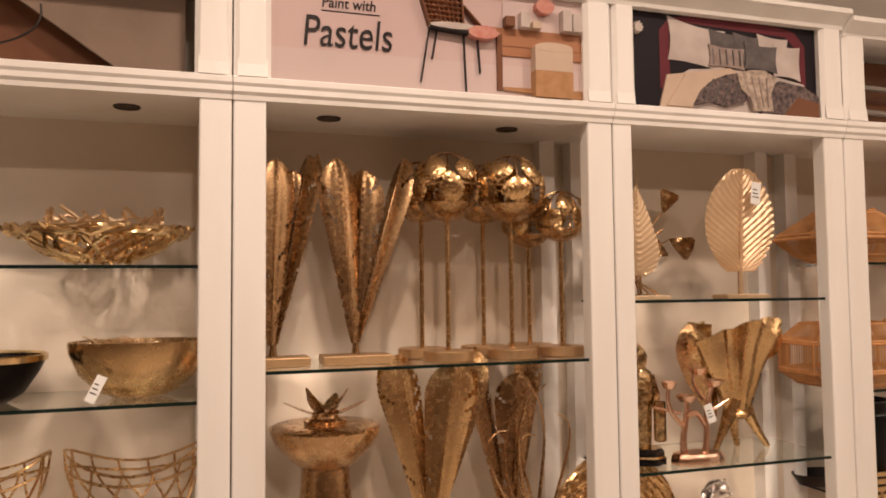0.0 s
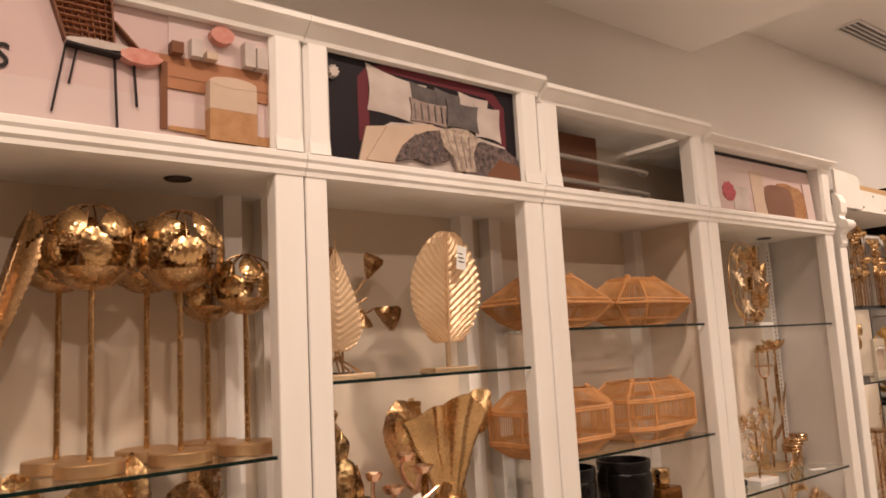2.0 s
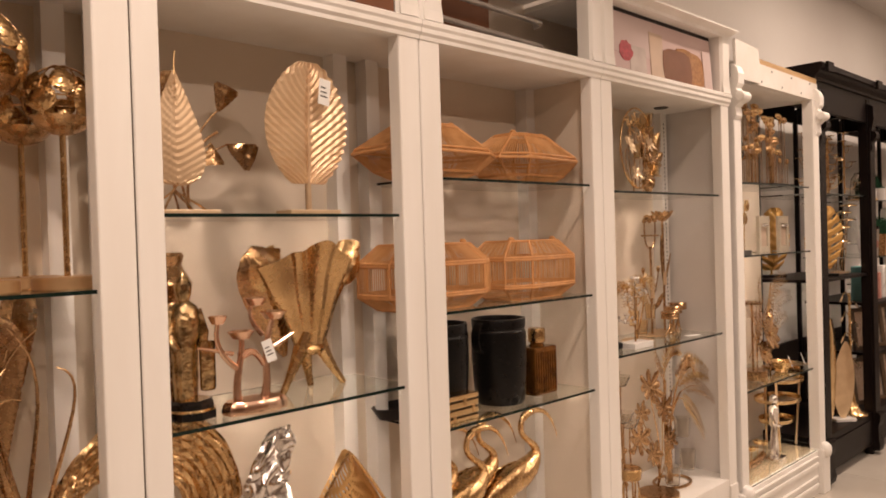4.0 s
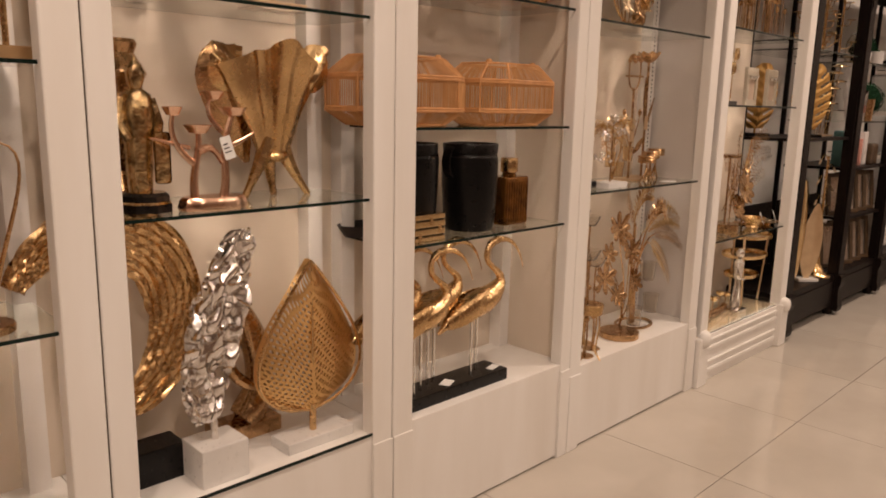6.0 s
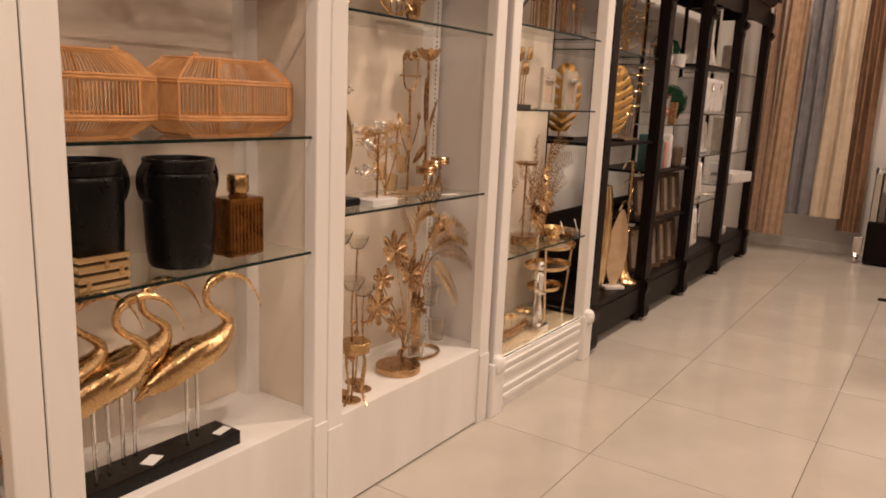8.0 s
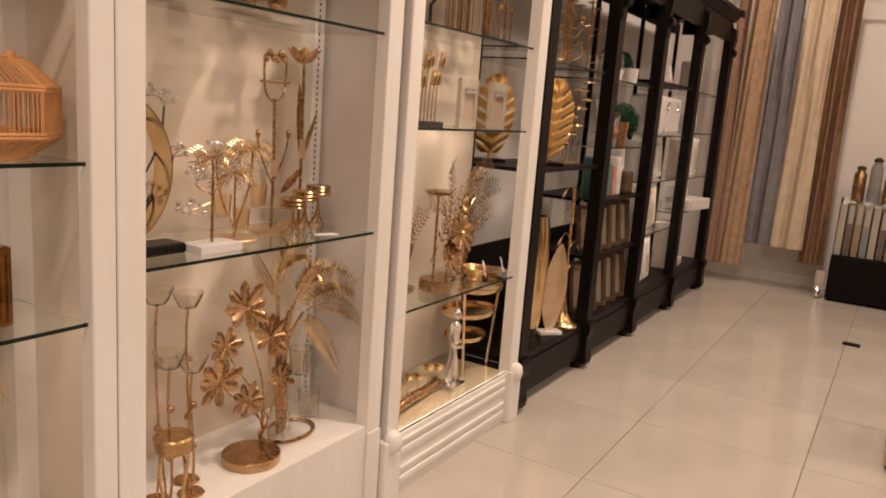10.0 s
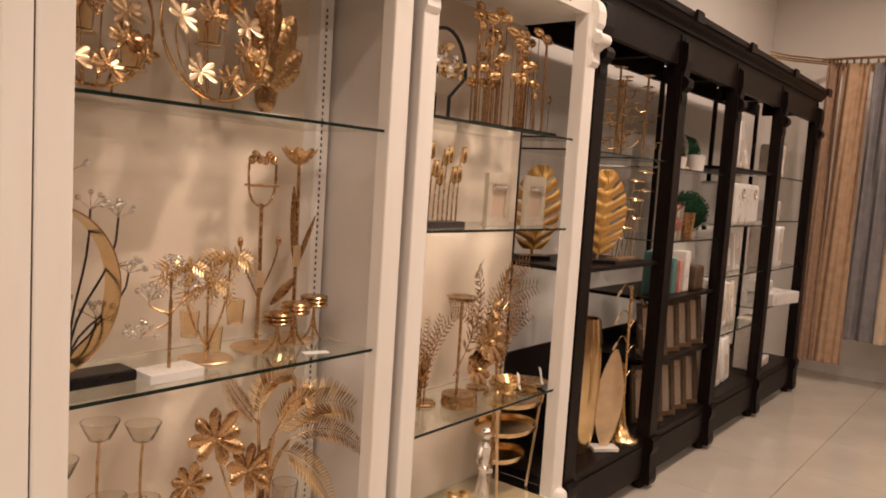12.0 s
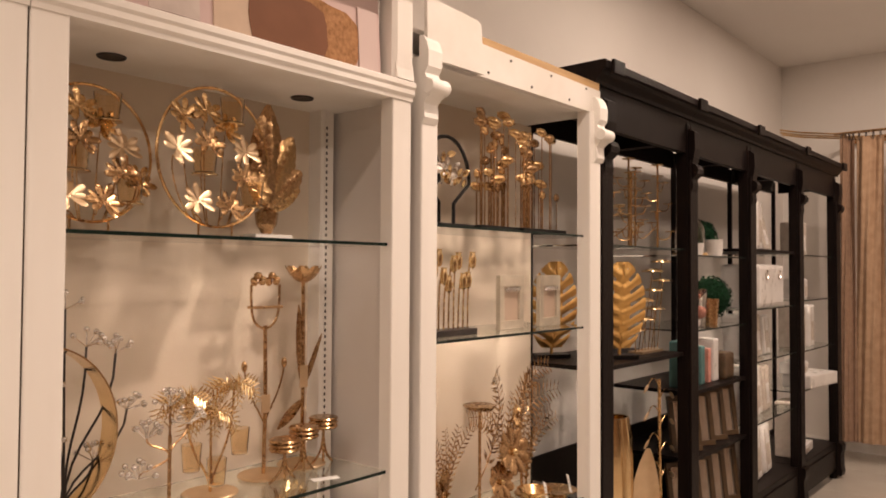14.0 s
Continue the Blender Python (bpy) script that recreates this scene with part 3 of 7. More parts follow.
py = FRONT + 0.012
p = Poster("poster", 0.165, 1.10, 2.293, 2.608, py, "blush poster of a chair, desk and pouffe reading Paint with Pastels", C_PINK)
p.rect("floor_area", 0.0, 1.0, 0.0, 0.3, C_PINKFLOOR)
p.words("Paint with", 0.15, 0.685, 0.042, C_BLACKINK, 0.12, 0.0006, 0.9)
p.line("underline", 0.15, 0.652, 0.325, 0.652, 0.0022, C_BLACKINK)
p.words("Pastels", 0.092, 0.335, 0.122, C_BLACKINK, 0.12, 0.0001, 0.76)
p.rect("window_light", 0.72, 1.0, 0.64, 1.0, C_PINKFLOOR)
p.rect("desk_top", 0.60, 1.0, 0.575, 0.65, C_TAN)
p.rect("desk_drawer", 0.705, 1.0, 0.39, 0.575, C_TAN)
p.line("drawer_joint", 0.72, 0.48, 1.0, 0.48, 0.002, C_TANDARK)
p.rect("desk_leg", 0.698, 0.716, 0.06, 0.59, C_TANDARK)
p.shape("desk_shadow", [(0.72, 0.06), (1.0, 0.02), (1.0, 0.10), (0.72, 0.09)], C_STOOL)
for a, b, c, d in ((0.478, 0.58, 0.450, 0.08), (0.503, 0.58, 0.486, 0.3), (0.588, 0.55, 0.595, 0.02), (0.633, 0.53, 0.641, 0.2)):
    p.line("chair_leg", a, b, c, d, 0.0038, C_BLACKINK)
for i in range(8):
    p.line("chair_slat", 0.475 + 0.0135 * i, 0.62, 0.438 + 0.0175 * i, 0.99, 0.0011, C_TAN)
for i in range(8):
    p.line("chair_slat", 0.475 - 0.0045 * i, 0.65 + 0.045 * i, 0.58 - 0.001 * i, 0.64 + 0.045 * i, 0.0011, C_TAN)
for a, b, c, d in ((0.475, 0.6, 0.434, 0.99), (0.583, 0.62, 0.575, 0.99), (0.583, 0.80, 0.648, 0.60), (0.643, 0.6, 0.618, 0.56)):
    p.line("chair_frame", a, b, c, d, 0.004, C_TANDARK)
p.blob("chair_cushion", 0.553, 0.60, 0.08, 0.03, C_WHITEP)
p.line("chair_seat", 0.476, 0.575, 0.633, 0.54, 0.005, C_BLACKINK)
p.blob("coral_cloth", 0.645, 0.565, 0.05, 0.06, C_CORAL, rough=0.15)
p.blob("mirror", 0.855, 0.87, 0.032, 0.07, C_CORAL, rough=0.02)
for u, h, m in ((0.735, 0.09, C_TANDARK), (0.785, 0.14, C_WHITEP), (0.825, 0.06, C_CREAM), (0.93, 0.2, C_WHITEP), (0.965, 0.17, C_WHITEP)):
    p.rect("desk_item", u - 0.015, u + 0.015, 0.65, 0.65 + h, m)
p.rect("pouffe_base", 0.815, 0.945, 0.0, 0.25, C_STOOL)
p.rect("pouffe_top", 0.815, 0.945, 0.25, 0.475, C_CREAM)
p.blob("pouffe_lid", 0.88, 0.475, 0.065, 0.045, C_CREAM, rough=0.0)

p = Poster("poster", 1.262, 1.988, 2.295, 2.608, py, "dark poster of a bed with pale pillows and a throw", C_NIGHT)
p.shape("headboard", [(0.15, 0.2), (0.93, 0.2), (0.93, 0.78), (0.87, 0.93), (0.70, 0.985), (0.32, 0.985), (0.20, 0.93), (0.15, 0.80)], C_MAROON)
p.shape("headboard_tufting", [(0.20, 0.3), (0.88, 0.3), (0.88, 0.74), (0.82, 0.86), (0.28, 0.90), (0.20, 0.8)], C_NIGHT)
cushion = [(-1, -1), (-0.5, -0.9), (0, -0.87), (0.5, -0.9), (1, -1), (0.93, -0.5), (0.9, 0), (0.93, 0.5), (1, 1.05), (0.5, 0.94), (0, 0.9), (-0.5, 0.94), (-1, 1.05), (-0.93, 0.5), (-0.9, 0), (-0.93, -0.5)]
def cushion_print(name, u, v, ru, rv, mat, skew):
    p.shape(name, [(u + ru * a, v + rv * b - skew * ru * a) for a, b in cushion], mat)
p.shape("bed_sheet", [(0.20, 0.0), (0.92, 0.0), (0.92, 0.36), (0.70, 0.44), (0.50, 0.46), (0.30, 0.42), (0.24, 0.34)], C_WHITEP)
cushion_print("pillow", 0.34, 0.67, 0.15, 0.22, C_WHITEP, 0.35)
cushion_print("pillow_shade", 0.50, 0.70, 0.10, 0.14, C_GREYP, 0.2)
cushion_print("pillow", 0.62, 0.70, 0.09, 0.13, C_GREYP, 0.2)
cushion_print("pillow", 0.745, 0.72, 0.085, 0.12, C_WHITEP, 0.2)
p.shape("mattress_side", [(0.14, 0.0), (0.30, 0.0), (0.34, 0.40), (0.18, 0.34)], C_CREAM)
cushion_print("lace_cushion", 0.82, 0.58, 0.075, 0.18, C_WHITEP, 0.2)
cushion_print("dark_cushion", 0.675, 0.60, 0.09, 0.14, C_GREYP, 0.15)
cushion_print("striped_cushion", 0.49, 0.57, 0.095, 0.11, C_STRIPE, 0.1)
for k in range(5):
    p.line("cushion_stripe", 0.42 + 0.035 * k, 0.49, 0.415 + 0.035 * k, 0.65, 0.004, C_GREYP)
p.shape("sheet_fold", [(0.17, 0.02), (0.27, 0.36), (0.50, 0.46), (0.545, 0.40), (0.38, 0.28), (0.30, 0.02)], C_CREAM)
p.shape("ruffled_throw", [(0.30, 0.04), (0.34, 0.20), (0.40, 0.31), (0.47, 0.38), (0.56, 0.42), (0.60, 0.30), (0.58, 0.12), (0.48, 0.05), (0.40, 0.09)], C_PATTERN)
for k in range(4):
    p.line("throw_fold", 0.36 + 0.05 * k, 0.10, 0.41 + 0.045 * k, 0.33, 0.005, C_GREYP)
p.shape("brown_throw", [(0.66, 0.0), (0.98, 0.0), (0.98, 0.22), (0.90, 0.32), (0.76, 0.36), (0.68, 0.28)], C_PATTERN)
p.shape("brown_throw_end", [(0.78, 0.0), (0.98, 0.0), (0.98, 0.15), (0.86, 0.2)], C_TANDARK)
p.shape("light_blanket", [(0.53, 0.40), (0.60, 0.45), (0.68, 0.46), (0.745, 0.38), (0.71, 0.22), (0.72, 0.03), (0.62, 0.02), (0.60, 0.16), (0.55, 0.24)], C_BLANKET)
for k in range(4):
    p.line("blanket_fold", 0.565 + 0.04 * k, 0.38, 0.615 + 0.026 * k, 0.06, 0.0045, C_STRIPE)
p.blob("lamp_glint", 0.03, 0.78, 0.02, 0.05, C_WHITEP, rough=0.3)

p = Poster("poster", 3.125, 4.05, 2.293, 2.568, py + 0.01, "tilted pink poster of cushions and flowers", C_PINK, lean=-4)
p.rect("dark_edge", 0.0, 1.0, 0.93, 0.99, C_BLACKINK)
p.rect("pale_wall", 0.0, 0.42, 0.3, 0.9, C_PINKFLOOR)
p.rect("vase", 0.20, 0.34, 0.05, 0.45, C_WHITEP)
p.blob("flower", 0.17, 0.34, 0.055, 0.16, C_ROSE, rough=0.25)
p.rect("curtain", 0.38, 0.50, 0.0, 0.75, C_CREAM)
p.blob("cushion", 0.76, 0.30, 0.14, 0.32, C_WICKER, rough=0.02, square=5.0, tilt=-0.12)
p.blob("cushion", 0.63, 0.27, 0.14, 0.30, C_TANDARK, rough=0.03, square=4.5)
p.rect("cushion_side", 0.90, 0.985, 0.0, 0.7, C_PINKFLOOR)


C_RAIL = material("grey_rail_paint", (0.34, 0.30, 0.27), 0.35, 0.3, second=(0.27, 0.24, 0.21), scale=14)


# open recesses over two of the units, with grey rails and dark crates
def recess(x0, x1, dark0, dark1, label):
    root = thing("rail_rack", (0, 0, 0), label, "rail")
    # brown sheet from dark0 to dark1 paints the recess's shaded depth
    part("recess_shade", boxed(dark0, dark1, FRONT + 0.2, FRONT + 0.21, BAND1 + 0.002, 2.58), C_TANDARK, root)
    for z in (2.36, 2.45):
        part("rail", tube(bmesh.new(), [(x0 + 0.01, FRONT + 0.1, z), (x1, FRONT + 0.12, z - 0.01), (x1 + 0.015, FRONT + 0.16, z - 0.012)], 0.010, 8), C_RAIL, root, smooth=True)


C_CRATE = material("dull_brown_board", (0.28, 0.20, 0.15), 0.7, second=(0.2, 0.14, 0.1), scale=4, bump=0.1)
recess(2.17, 2.83, 2.17, 2.62, "grey metal rails in the open top of a cabinet")
store = thing("stored_board", (-0.5, FRONT + 0.1, BAND1 + 0.002), "brown board leaning in the dark open cabinet top", "board")
# another brown sheet for the shade at the back of this open top
part("shade_sheet", boxed(-0.42, 0.43, 0.1, 0.11, 0, 0.31), C_TANDARK, store)
part("leaning_board", prism(bmesh.new(), [(0.33, 0.0), (0.45, 0.0), (0.45, 0.29), (-0.09, 0.29)], 0.03, 0.045, "y"), C_CRATE, store)
part("wire", tube(bmesh.new(), bezier((-0.3, 0, 0.03), (-0.02, 0, 0.04), (0.12, 0, 0.08), (0.10, 0, 0.18), 12), 0.003, 6), DARKMETAL, store, smooth=True)


# two round white spots at one height on the wall, modelled as raised discs
for x in (6.22, 8.8):
    cap = thing("wall_disc", (x, WALL_Y, 2.52), "small round white disc on the wall", "cover cap", "white wall caps")
    bm = lathe(bmesh.new(), [(0, 0.012), (0.02, 0.011), (0.026, 0.006), (0.027, 0.0), (0, 0)], 20)
    bm.transform(pose(0, 0, 0, 90, 0, 0))
    part("disc", bm, PAPER, cap, smooth=True)


# ---- curtains and their rail on the end wall ----
def curtain_cloth(name, y0, y1, z0, z1, x, mat, label, folds, depth=0.05):
    root = thing(name, (x, (y0 + y1) / 2, z0), label, "curtain", "hanging curtain samples")
    w, h = y1 - y0, z1 - z0
    f = lambda u, v: (depth * math.sin(2 * math.pi * folds * v + 0.6 * math.sin(5 * u)) * (0.7 + 0.3 * u) + 0.01 * math.sin(23 * v + 7 * u), (v - 0.5) * w * (1 - 0.06 * u) + 0.01 * math.sin(3 * u + v), u * h)
    part("cloth", sheet(bmesh.new(), f, 18, 60, 0.004), mat, root, smooth=True)
    part("hem", sheet(bmesh.new(), lambda u, v: Vector(f(0.004 + u * 0.02, v)) + Vector((-0.004, 0, 0)), 1, 60, 0.003), mat, root, smooth=True)
    for i in range(4):
        v = (i + 0.5) / 4
        ring = tube(bmesh.new(), [(x2 * 0.0 + 0.03 * math.cos(a), (v - 0.5) * w * 0.94, h + 0.012 + 0.03 * math.sin(a)) for a in [2 * math.pi * q / 12 for q in range(12)] for x2 in (0,)], 0.004, 6, True)
        part("ring", ring, DARKMETAL, root, smooth=True)


C_LATTE = material("latte_brown_curtain_cloth", (0.34, 0.22, 0.15), 0.9, second=(0.27, 0.17, 0.11), scale=18, bump=0.3, bump_scale=260)
C_DAMASK = material("sand_damask_curtain_cloth", (0.46, 0.31, 0.20), 0.85, second=(0.36, 0.23, 0.14), scale=14, bump=0.3, bump_scale=200)
C_SLATE = material("slate_grey_curtain_cloth", (0.22, 0.21, 0.22), 0.85, second=(0.17, 0.16, 0.17), scale=10, bump=0.3, bump_scale=240)
C_IVORY = material("ivory_curtain_cloth", (0.62, 0.51, 0.38), 0.85, second=(0.54, 0.43, 0.31), scale=10, bump=0.3, bump_scale=220)
C_COCOA = material("cocoa_curtain_cloth", (0.27, 0.15, 0.085), 0.85, second=(0.2, 0.11, 0.06), scale=10, bump=0.3, bump_scale=220)
curtain_cloth("curtain", 1.93, 2.06, 0.2, 2.92, 9.93, C_LATTE, "latte brown curtain hanging from a rail", 1.0, 0.035)
curtain_cloth("curtain", 1.70, 1.94, 0.2, 2.92, 9.95, C_DAMASK, "sand coloured damask curtain hanging from a rail", 1.2, 0.03)
curtain_cloth("curtain", 1.46, 1.70, 0.44, 2.92, 10.0, C_SLATE, "slate grey curtain hanging from a rail", 2.0, 0.035)
curtain_cloth("curtain", 1.17, 1.46, 0.43, 2.92, 10.03, C_IVORY, "ivory curtain hanging in soft folds", 2.0, 0.04)
curtain_cloth("curtain", 0.98, 1.19, 0.30, 2.92, 10.1, C_COCOA, "cocoa brown curtain hanging in soft folds", 2.6)
rail = thing("curtain_rail", (10.06, 1.5, 2.98), "brass curtain rail with side brackets on the wall", "curtain rail")
part("bar", tube(bmesh.new(), [(-0.06, 0.62, 0), (-0.06, -0.9, 0)], 0.012, 10), BRONZE, rail, smooth=True)
for i, (dx, dy) in enumerate(((-0.25, 0.58), (-0.12, 0.62), (-0.0, 0.64))):
    part("arm", tube(bmesh.new(), [(0.43, 0.55 - 0.2 * i, 0.02), (0.2 + dx, dy, 0.0), (dx - 0.1, dy + 0.25, 0.0), (dx - 0.12, dy + 0.42, 0.04)], 0.008, 8), GOLD, rail, smooth=True)
part("bracket", boxed(0.40, 0.44, -0.9, 0.6, -0.03, 0.03), BRONZE, rail)


# ---- book rack by the end wall ----
def book_rack():
    root = thing("display_rack", (10.05, 0.35, 0), "dark brown low rack with glass top and chrome wheel", "display rack")
    part("cabinet_base", boxed(-0.12, 0.4, -0.75, 0.55, 0.02, 0.45, bevel=0.01), BLACKWOOD, root)
    part("shelf", boxed(-0.05, 0.4, -0.75, 0.55, 0.96, 0.975), GLASS, root).visible_shadow = False
    part("rear_board", boxed(0.38, 0.4, -0.75, 0.55, 0.45, 1.1), WHITE, root)
    for y in (-0.74, 0.54):
        part("side_rod", tube(bmesh.new(), [(0.0, y, 0.45), (0.0, y, 1.0)], 0.01, 8), DARKMETAL, root, smooth=True)
    wheel = lathe(bmesh.new(), [(0.0, -0.02), (0.05, -0.02), (0.06, -0.012), (0.06, 0.012), (0.05, 0.02), (0.0, 0.02)], 18)
    bmesh.ops.rotate(wheel, cent=(0, 0, 0), matrix=Matrix.Rotation(radians(90), 3, "X"), verts=wheel.verts)
    bmesh.ops.translate(wheel, vec=(-0.05, 0.62, 0.06), verts=wheel.verts)
    part("wheel", wheel, SILVER, root, smooth=True)
    part("wheel_fork", boxed(-0.08, -0.02, 0.57, 0.66, 0.1, 0.28, bevel=0.01), SILVER, root)
    return root


book_rack()
C_BOOKS = [colour_mat("booklet_cover", c) for c in ((0.45, 0.40, 0.34), (0.16, 0.13, 0.11), (0.33, 0.24, 0.16), (0.26, 0.26, 0.26))]
random.seed(5)
for i in range(16):
    y = 0.86 - 0.07 * i
    bk = thing("fabric_book", (9.99, y, 0.45), "fabric sample book standing upright with a pale title panel", "book", "sample books in the rack", turn=random.uniform(-4, 4))
    h = random.uniform(0.46, 0.5)
    part("cover", boxed(0, 0.3, -0.028, 0.028, 0, h, bevel=0.003), C_BOOKS[i % 4], bk)
    part("title_panel", boxed(-0.003, 0, -0.02, 0.02, h * 0.62, h * 0.97), C_BOOKS[0], bk)
for i in range(7):
    y = 0.78 - 0.13 * i
    h = (0.33, 0.42, 0.28, 0.5, 0.3, 0.44, 0.36)[i]
    jar = thing("storage_jar", (10.2, y, 0.975), "smoky glass storage jar with a metal lid", "jar", "jars on the rack")
    part("body", lathe(bmesh.new(), [(0, 0), (0.05, 0), (0.055, 0.02), (0.055, h * 0.75), (0.035, h * 0.85), (0.035, h * 0.9)], 18), C_BOOKS[3] if i % 2 else BRONZE, jar, smooth=True)
    part("lid", lathe(bmesh.new(), [(0.0, h * 0.9), (0.04, h * 0.9), (0.042, h * 0.95), (0.015, h), (0.0, h)], 18), DARKMETAL, jar, smooth=True)


# ---- shapes shared by the ornaments ----
def w_oval(u):
    return max(math.sin(math.pi * min(u * 0.92 + 0.06, 1)), 0) ** 0.55


def w_spade(u):
    return (math.sin(math.pi * u ** 0.55) ** 0.85 * (1 - 0.25 * u)) if 0 < u < 1 else 0.0


def w_lance(u):
    return math.sin(math.pi * (0.05 + 0.93 * u ** 0.95)) ** 0.75


def w_fan(u):
    return (0.12 + 0.88 * math.sin(math.pi * 0.5 * min(u / 0.72, 1))) * (1 if u < 0.72 else max(math.cos((u - 0.72) / 0.28 * math.pi / 2), 0) ** 0.6)


def leaf(bm, length, width, shape=w_oval, ribs=0.003, count=14, fold=0.12, curl=0.0, m=None, nu=40, nv=12, slant=0.3, thick=0.0015, ragged=0.0, keep=None):
    """A ribbed leaf growing along z from its foot, facing -y."""
    def f(u, v):
        s = 2 * v - 1
        w = shape(u) * width / 2 * (1 + ragged * math.sin(37 * u + 5 * v) * math.sin(91 * u))
        rib = ribs * math.sin(2 * math.pi * count * (u - slant * abs(s) * 0.5)) * min(1, 4 * shape(u))
        return (s * w, rib - fold * width * (1 - abs(s)) * shape(u) * 0.5 - curl * u * u + ribs * 1.5 * (1 if abs(s) < 0.08 else 0), u * length)
    return sheet(bm, f, nu, nv, thick, m, keep)


def frond(bm, pts, width, count=14, m=None, droop=0.25, lean=0.5):
    """A palm frond: a rib along points with paired leaflets."""
    m = m or Matrix()
    pts = [m @ Vector(p) for p in pts]
    tube(bm, pts, [0.003 * (1 - 0.7 * i / (len(pts) - 1)) for i in range(len(pts))], 5)
    k = len(pts) - 1
    for i in range(count):
        u = 0.12 + 0.86 * i / (count - 1)
        j = min(int(u * k), k - 1)
        p = pts[j].lerp(pts[j + 1], u * k - j)
        d = (pts[j + 1] - pts[j]).normalized()
        side = d.cross(Vector((0.25, -0.95, 0.2))).normalized()
        l = width * (0.35 + 0.65 * math.sin(math.pi * (0.15 + 0.75 * u)))
        no = side.cross(d).normalized()
        for s in (-1, 1):
            tip = p + (side * s * 0.9 + d * lean) * l - no * droop * l * 0.5
            mid = p + (side * s * 0.5 + d * lean * 0.45) * l + no * 0.04 * l
            wv = d * l * 0.08
            a, b, c, e, t = (bm.verts.new(q) for q in (p - wv * 0.3, p + wv * 0.3, mid + wv, mid - wv, tip))
            bm.faces.new((a, b, c, e)), bm.faces.new((e, c, t))
    return bm


def disc(bm, r, h, at=(0, 0, 0), segs=24, edge=0.003):
    return lathe(bm, [(0, 0), (r - edge, 0), (r, edge), (r, h - edge), (r - edge, h), (0, h)], segs, at)


def ball(bm, r, at, n=8, squash=1.0):
    return lathe(bm, [(max(r * math.sin(math.pi * i / n), 0.0), -r * squash * math.cos(math.pi * i / n)) for i in range(n + 1)], 12, at)


def hand_leaf(bm, size, x, y, z, tilt, fingers=8, nod=-12):
    """A split leaf of several folded fingers round one point."""
    for k in range(fingers):
        m = pose(x, y, z, nod + 14 * math.sin(2.1 * k), 0, 0) @ pose(0, 0, 0, 0, tilt - 140 + 320 / fingers * k, 0)
        leaf(bm, size * (0.85 + 0.2 * math.sin(1.3 * k) ** 2), size * 3.3 / fingers, w_fan, 0.0012, 7, 0.35, 0.1 * size, m, 12, 6)
    return bm


def tag_on(root, x, y, z, w=0.03, h=0.05, tilt=(80, 0, 10)):
    bm = boxed(-w / 2, w / 2, -h / 2, h / 2, -0.0006, 0.0006)
    bm.transform(pose(x, y, z, *tilt))
    t = part("price_tag", bm, PAPER, root, "white paper price tag")
    bm = bmesh.new()
    for k in range(3):
        box(bm, -w * 0.35, w * (0.3 - 0.1 * k), -h * 0.2 + k * h * 0.17, -h * 0.2 + k * h * 0.17 + h * 0.05, 0.0006, 0.001)
    bm.transform(pose(x, y, z, *tilt))
    part("print_bars", bm, DARKMETAL, t)


rnd = random.Random(11)

# ---- first unit: bowls and baskets ----
r0 = thing("nest_bowl", (-0.262, 2.13, 1.80), "gilt bowl of melted twigs standing on a glass shelf", "bowl")
for i in range(46):
    a, sp = 2 * math.pi * i / 46, 0.9 * (1 if i % 2 else -1) + rnd.uniform(-0.3, 0.3)
    pts = []
    for k in range(7):
        t = 0.3 + 0.7 * k / 6
        rr = 0.20 * t ** 0.8
        pts.append((rr * math.cos(a + sp * t), rr * 0.72 * math.sin(a + sp * t), 0.008 + 0.085 * t ** 2.0 + rnd.uniform(-0.003, 0.003)))
    part("twig", tube(bmesh.new(), pts, rnd.uniform(0.0045, 0.008), 6), GOLD_BRIGHT if i % 3 else GOLD, r0, smooth=True)
for i in range(5):
    pts = []
    for k in range(44):
        a = 2 * math.pi * k / 44
        rr = 0.212 + 0.012 * math.sin(7 * a + 1.9 * i) + 0.006 * math.sin(17 * a + i)
        pts.append((rr * math.cos(a), rr * 0.72 * math.sin(a), 0.092 + 0.009 * math.sin(9 * a + 2.3 * i) + 0.004 * math.sin(21 * a + i)))
    part("rim_strand", tube(bmesh.new(), pts, 0.0085, 6, True), GOLD_BRIGHT, r0, smooth=True)
for i in range(12):
    a = 2 * math.pi * i / 12
    base = Vector((0.215 * math.cos(a), 0.155 * math.sin(a), 0.095))
    tip = base + Vector((0.025 * math.cos(a), 0.02 * math.sin(a), 0.012))
    part("rim_tip", tube(bmesh.new(), [base, tip], [0.009, 0.003], 6), GOLD_BRIGHT, r0, smooth=True)
for i in range(16):
    a = 0.3 + 2.5 * i / 15
    x0, y0 = 0.155 * math.cos(a), 0.08 + 0.03 * math.sin(a)
    h = 0.055 + 0.03 * rnd.random()
    part("inner_twig", tube(bmesh.new(), [(x0, y0, 0.08), (x0 * 1.06 + rnd.uniform(-0.02, 0.02), y0, 0.09 + h * 0.6), (x0 * 1.1 + rnd.uniform(-0.03, 0.03), y0 - 0.01, 0.09 + h)], 0.006, 5), GOLD_PALE, r0, smooth=True)
for i in range(3):
    part("inner_loop", tube(bmesh.new(), [(0.15 * math.cos(a), 0.085 + 0.03 * math.sin(a), 0.105 + 0.018 * i + 0.008 * math.sin(11 * a + i)) for a in [math.pi * k / 22 for k in range(23)]], 0.006, 5), GOLD_PALE, r0, smooth=True)

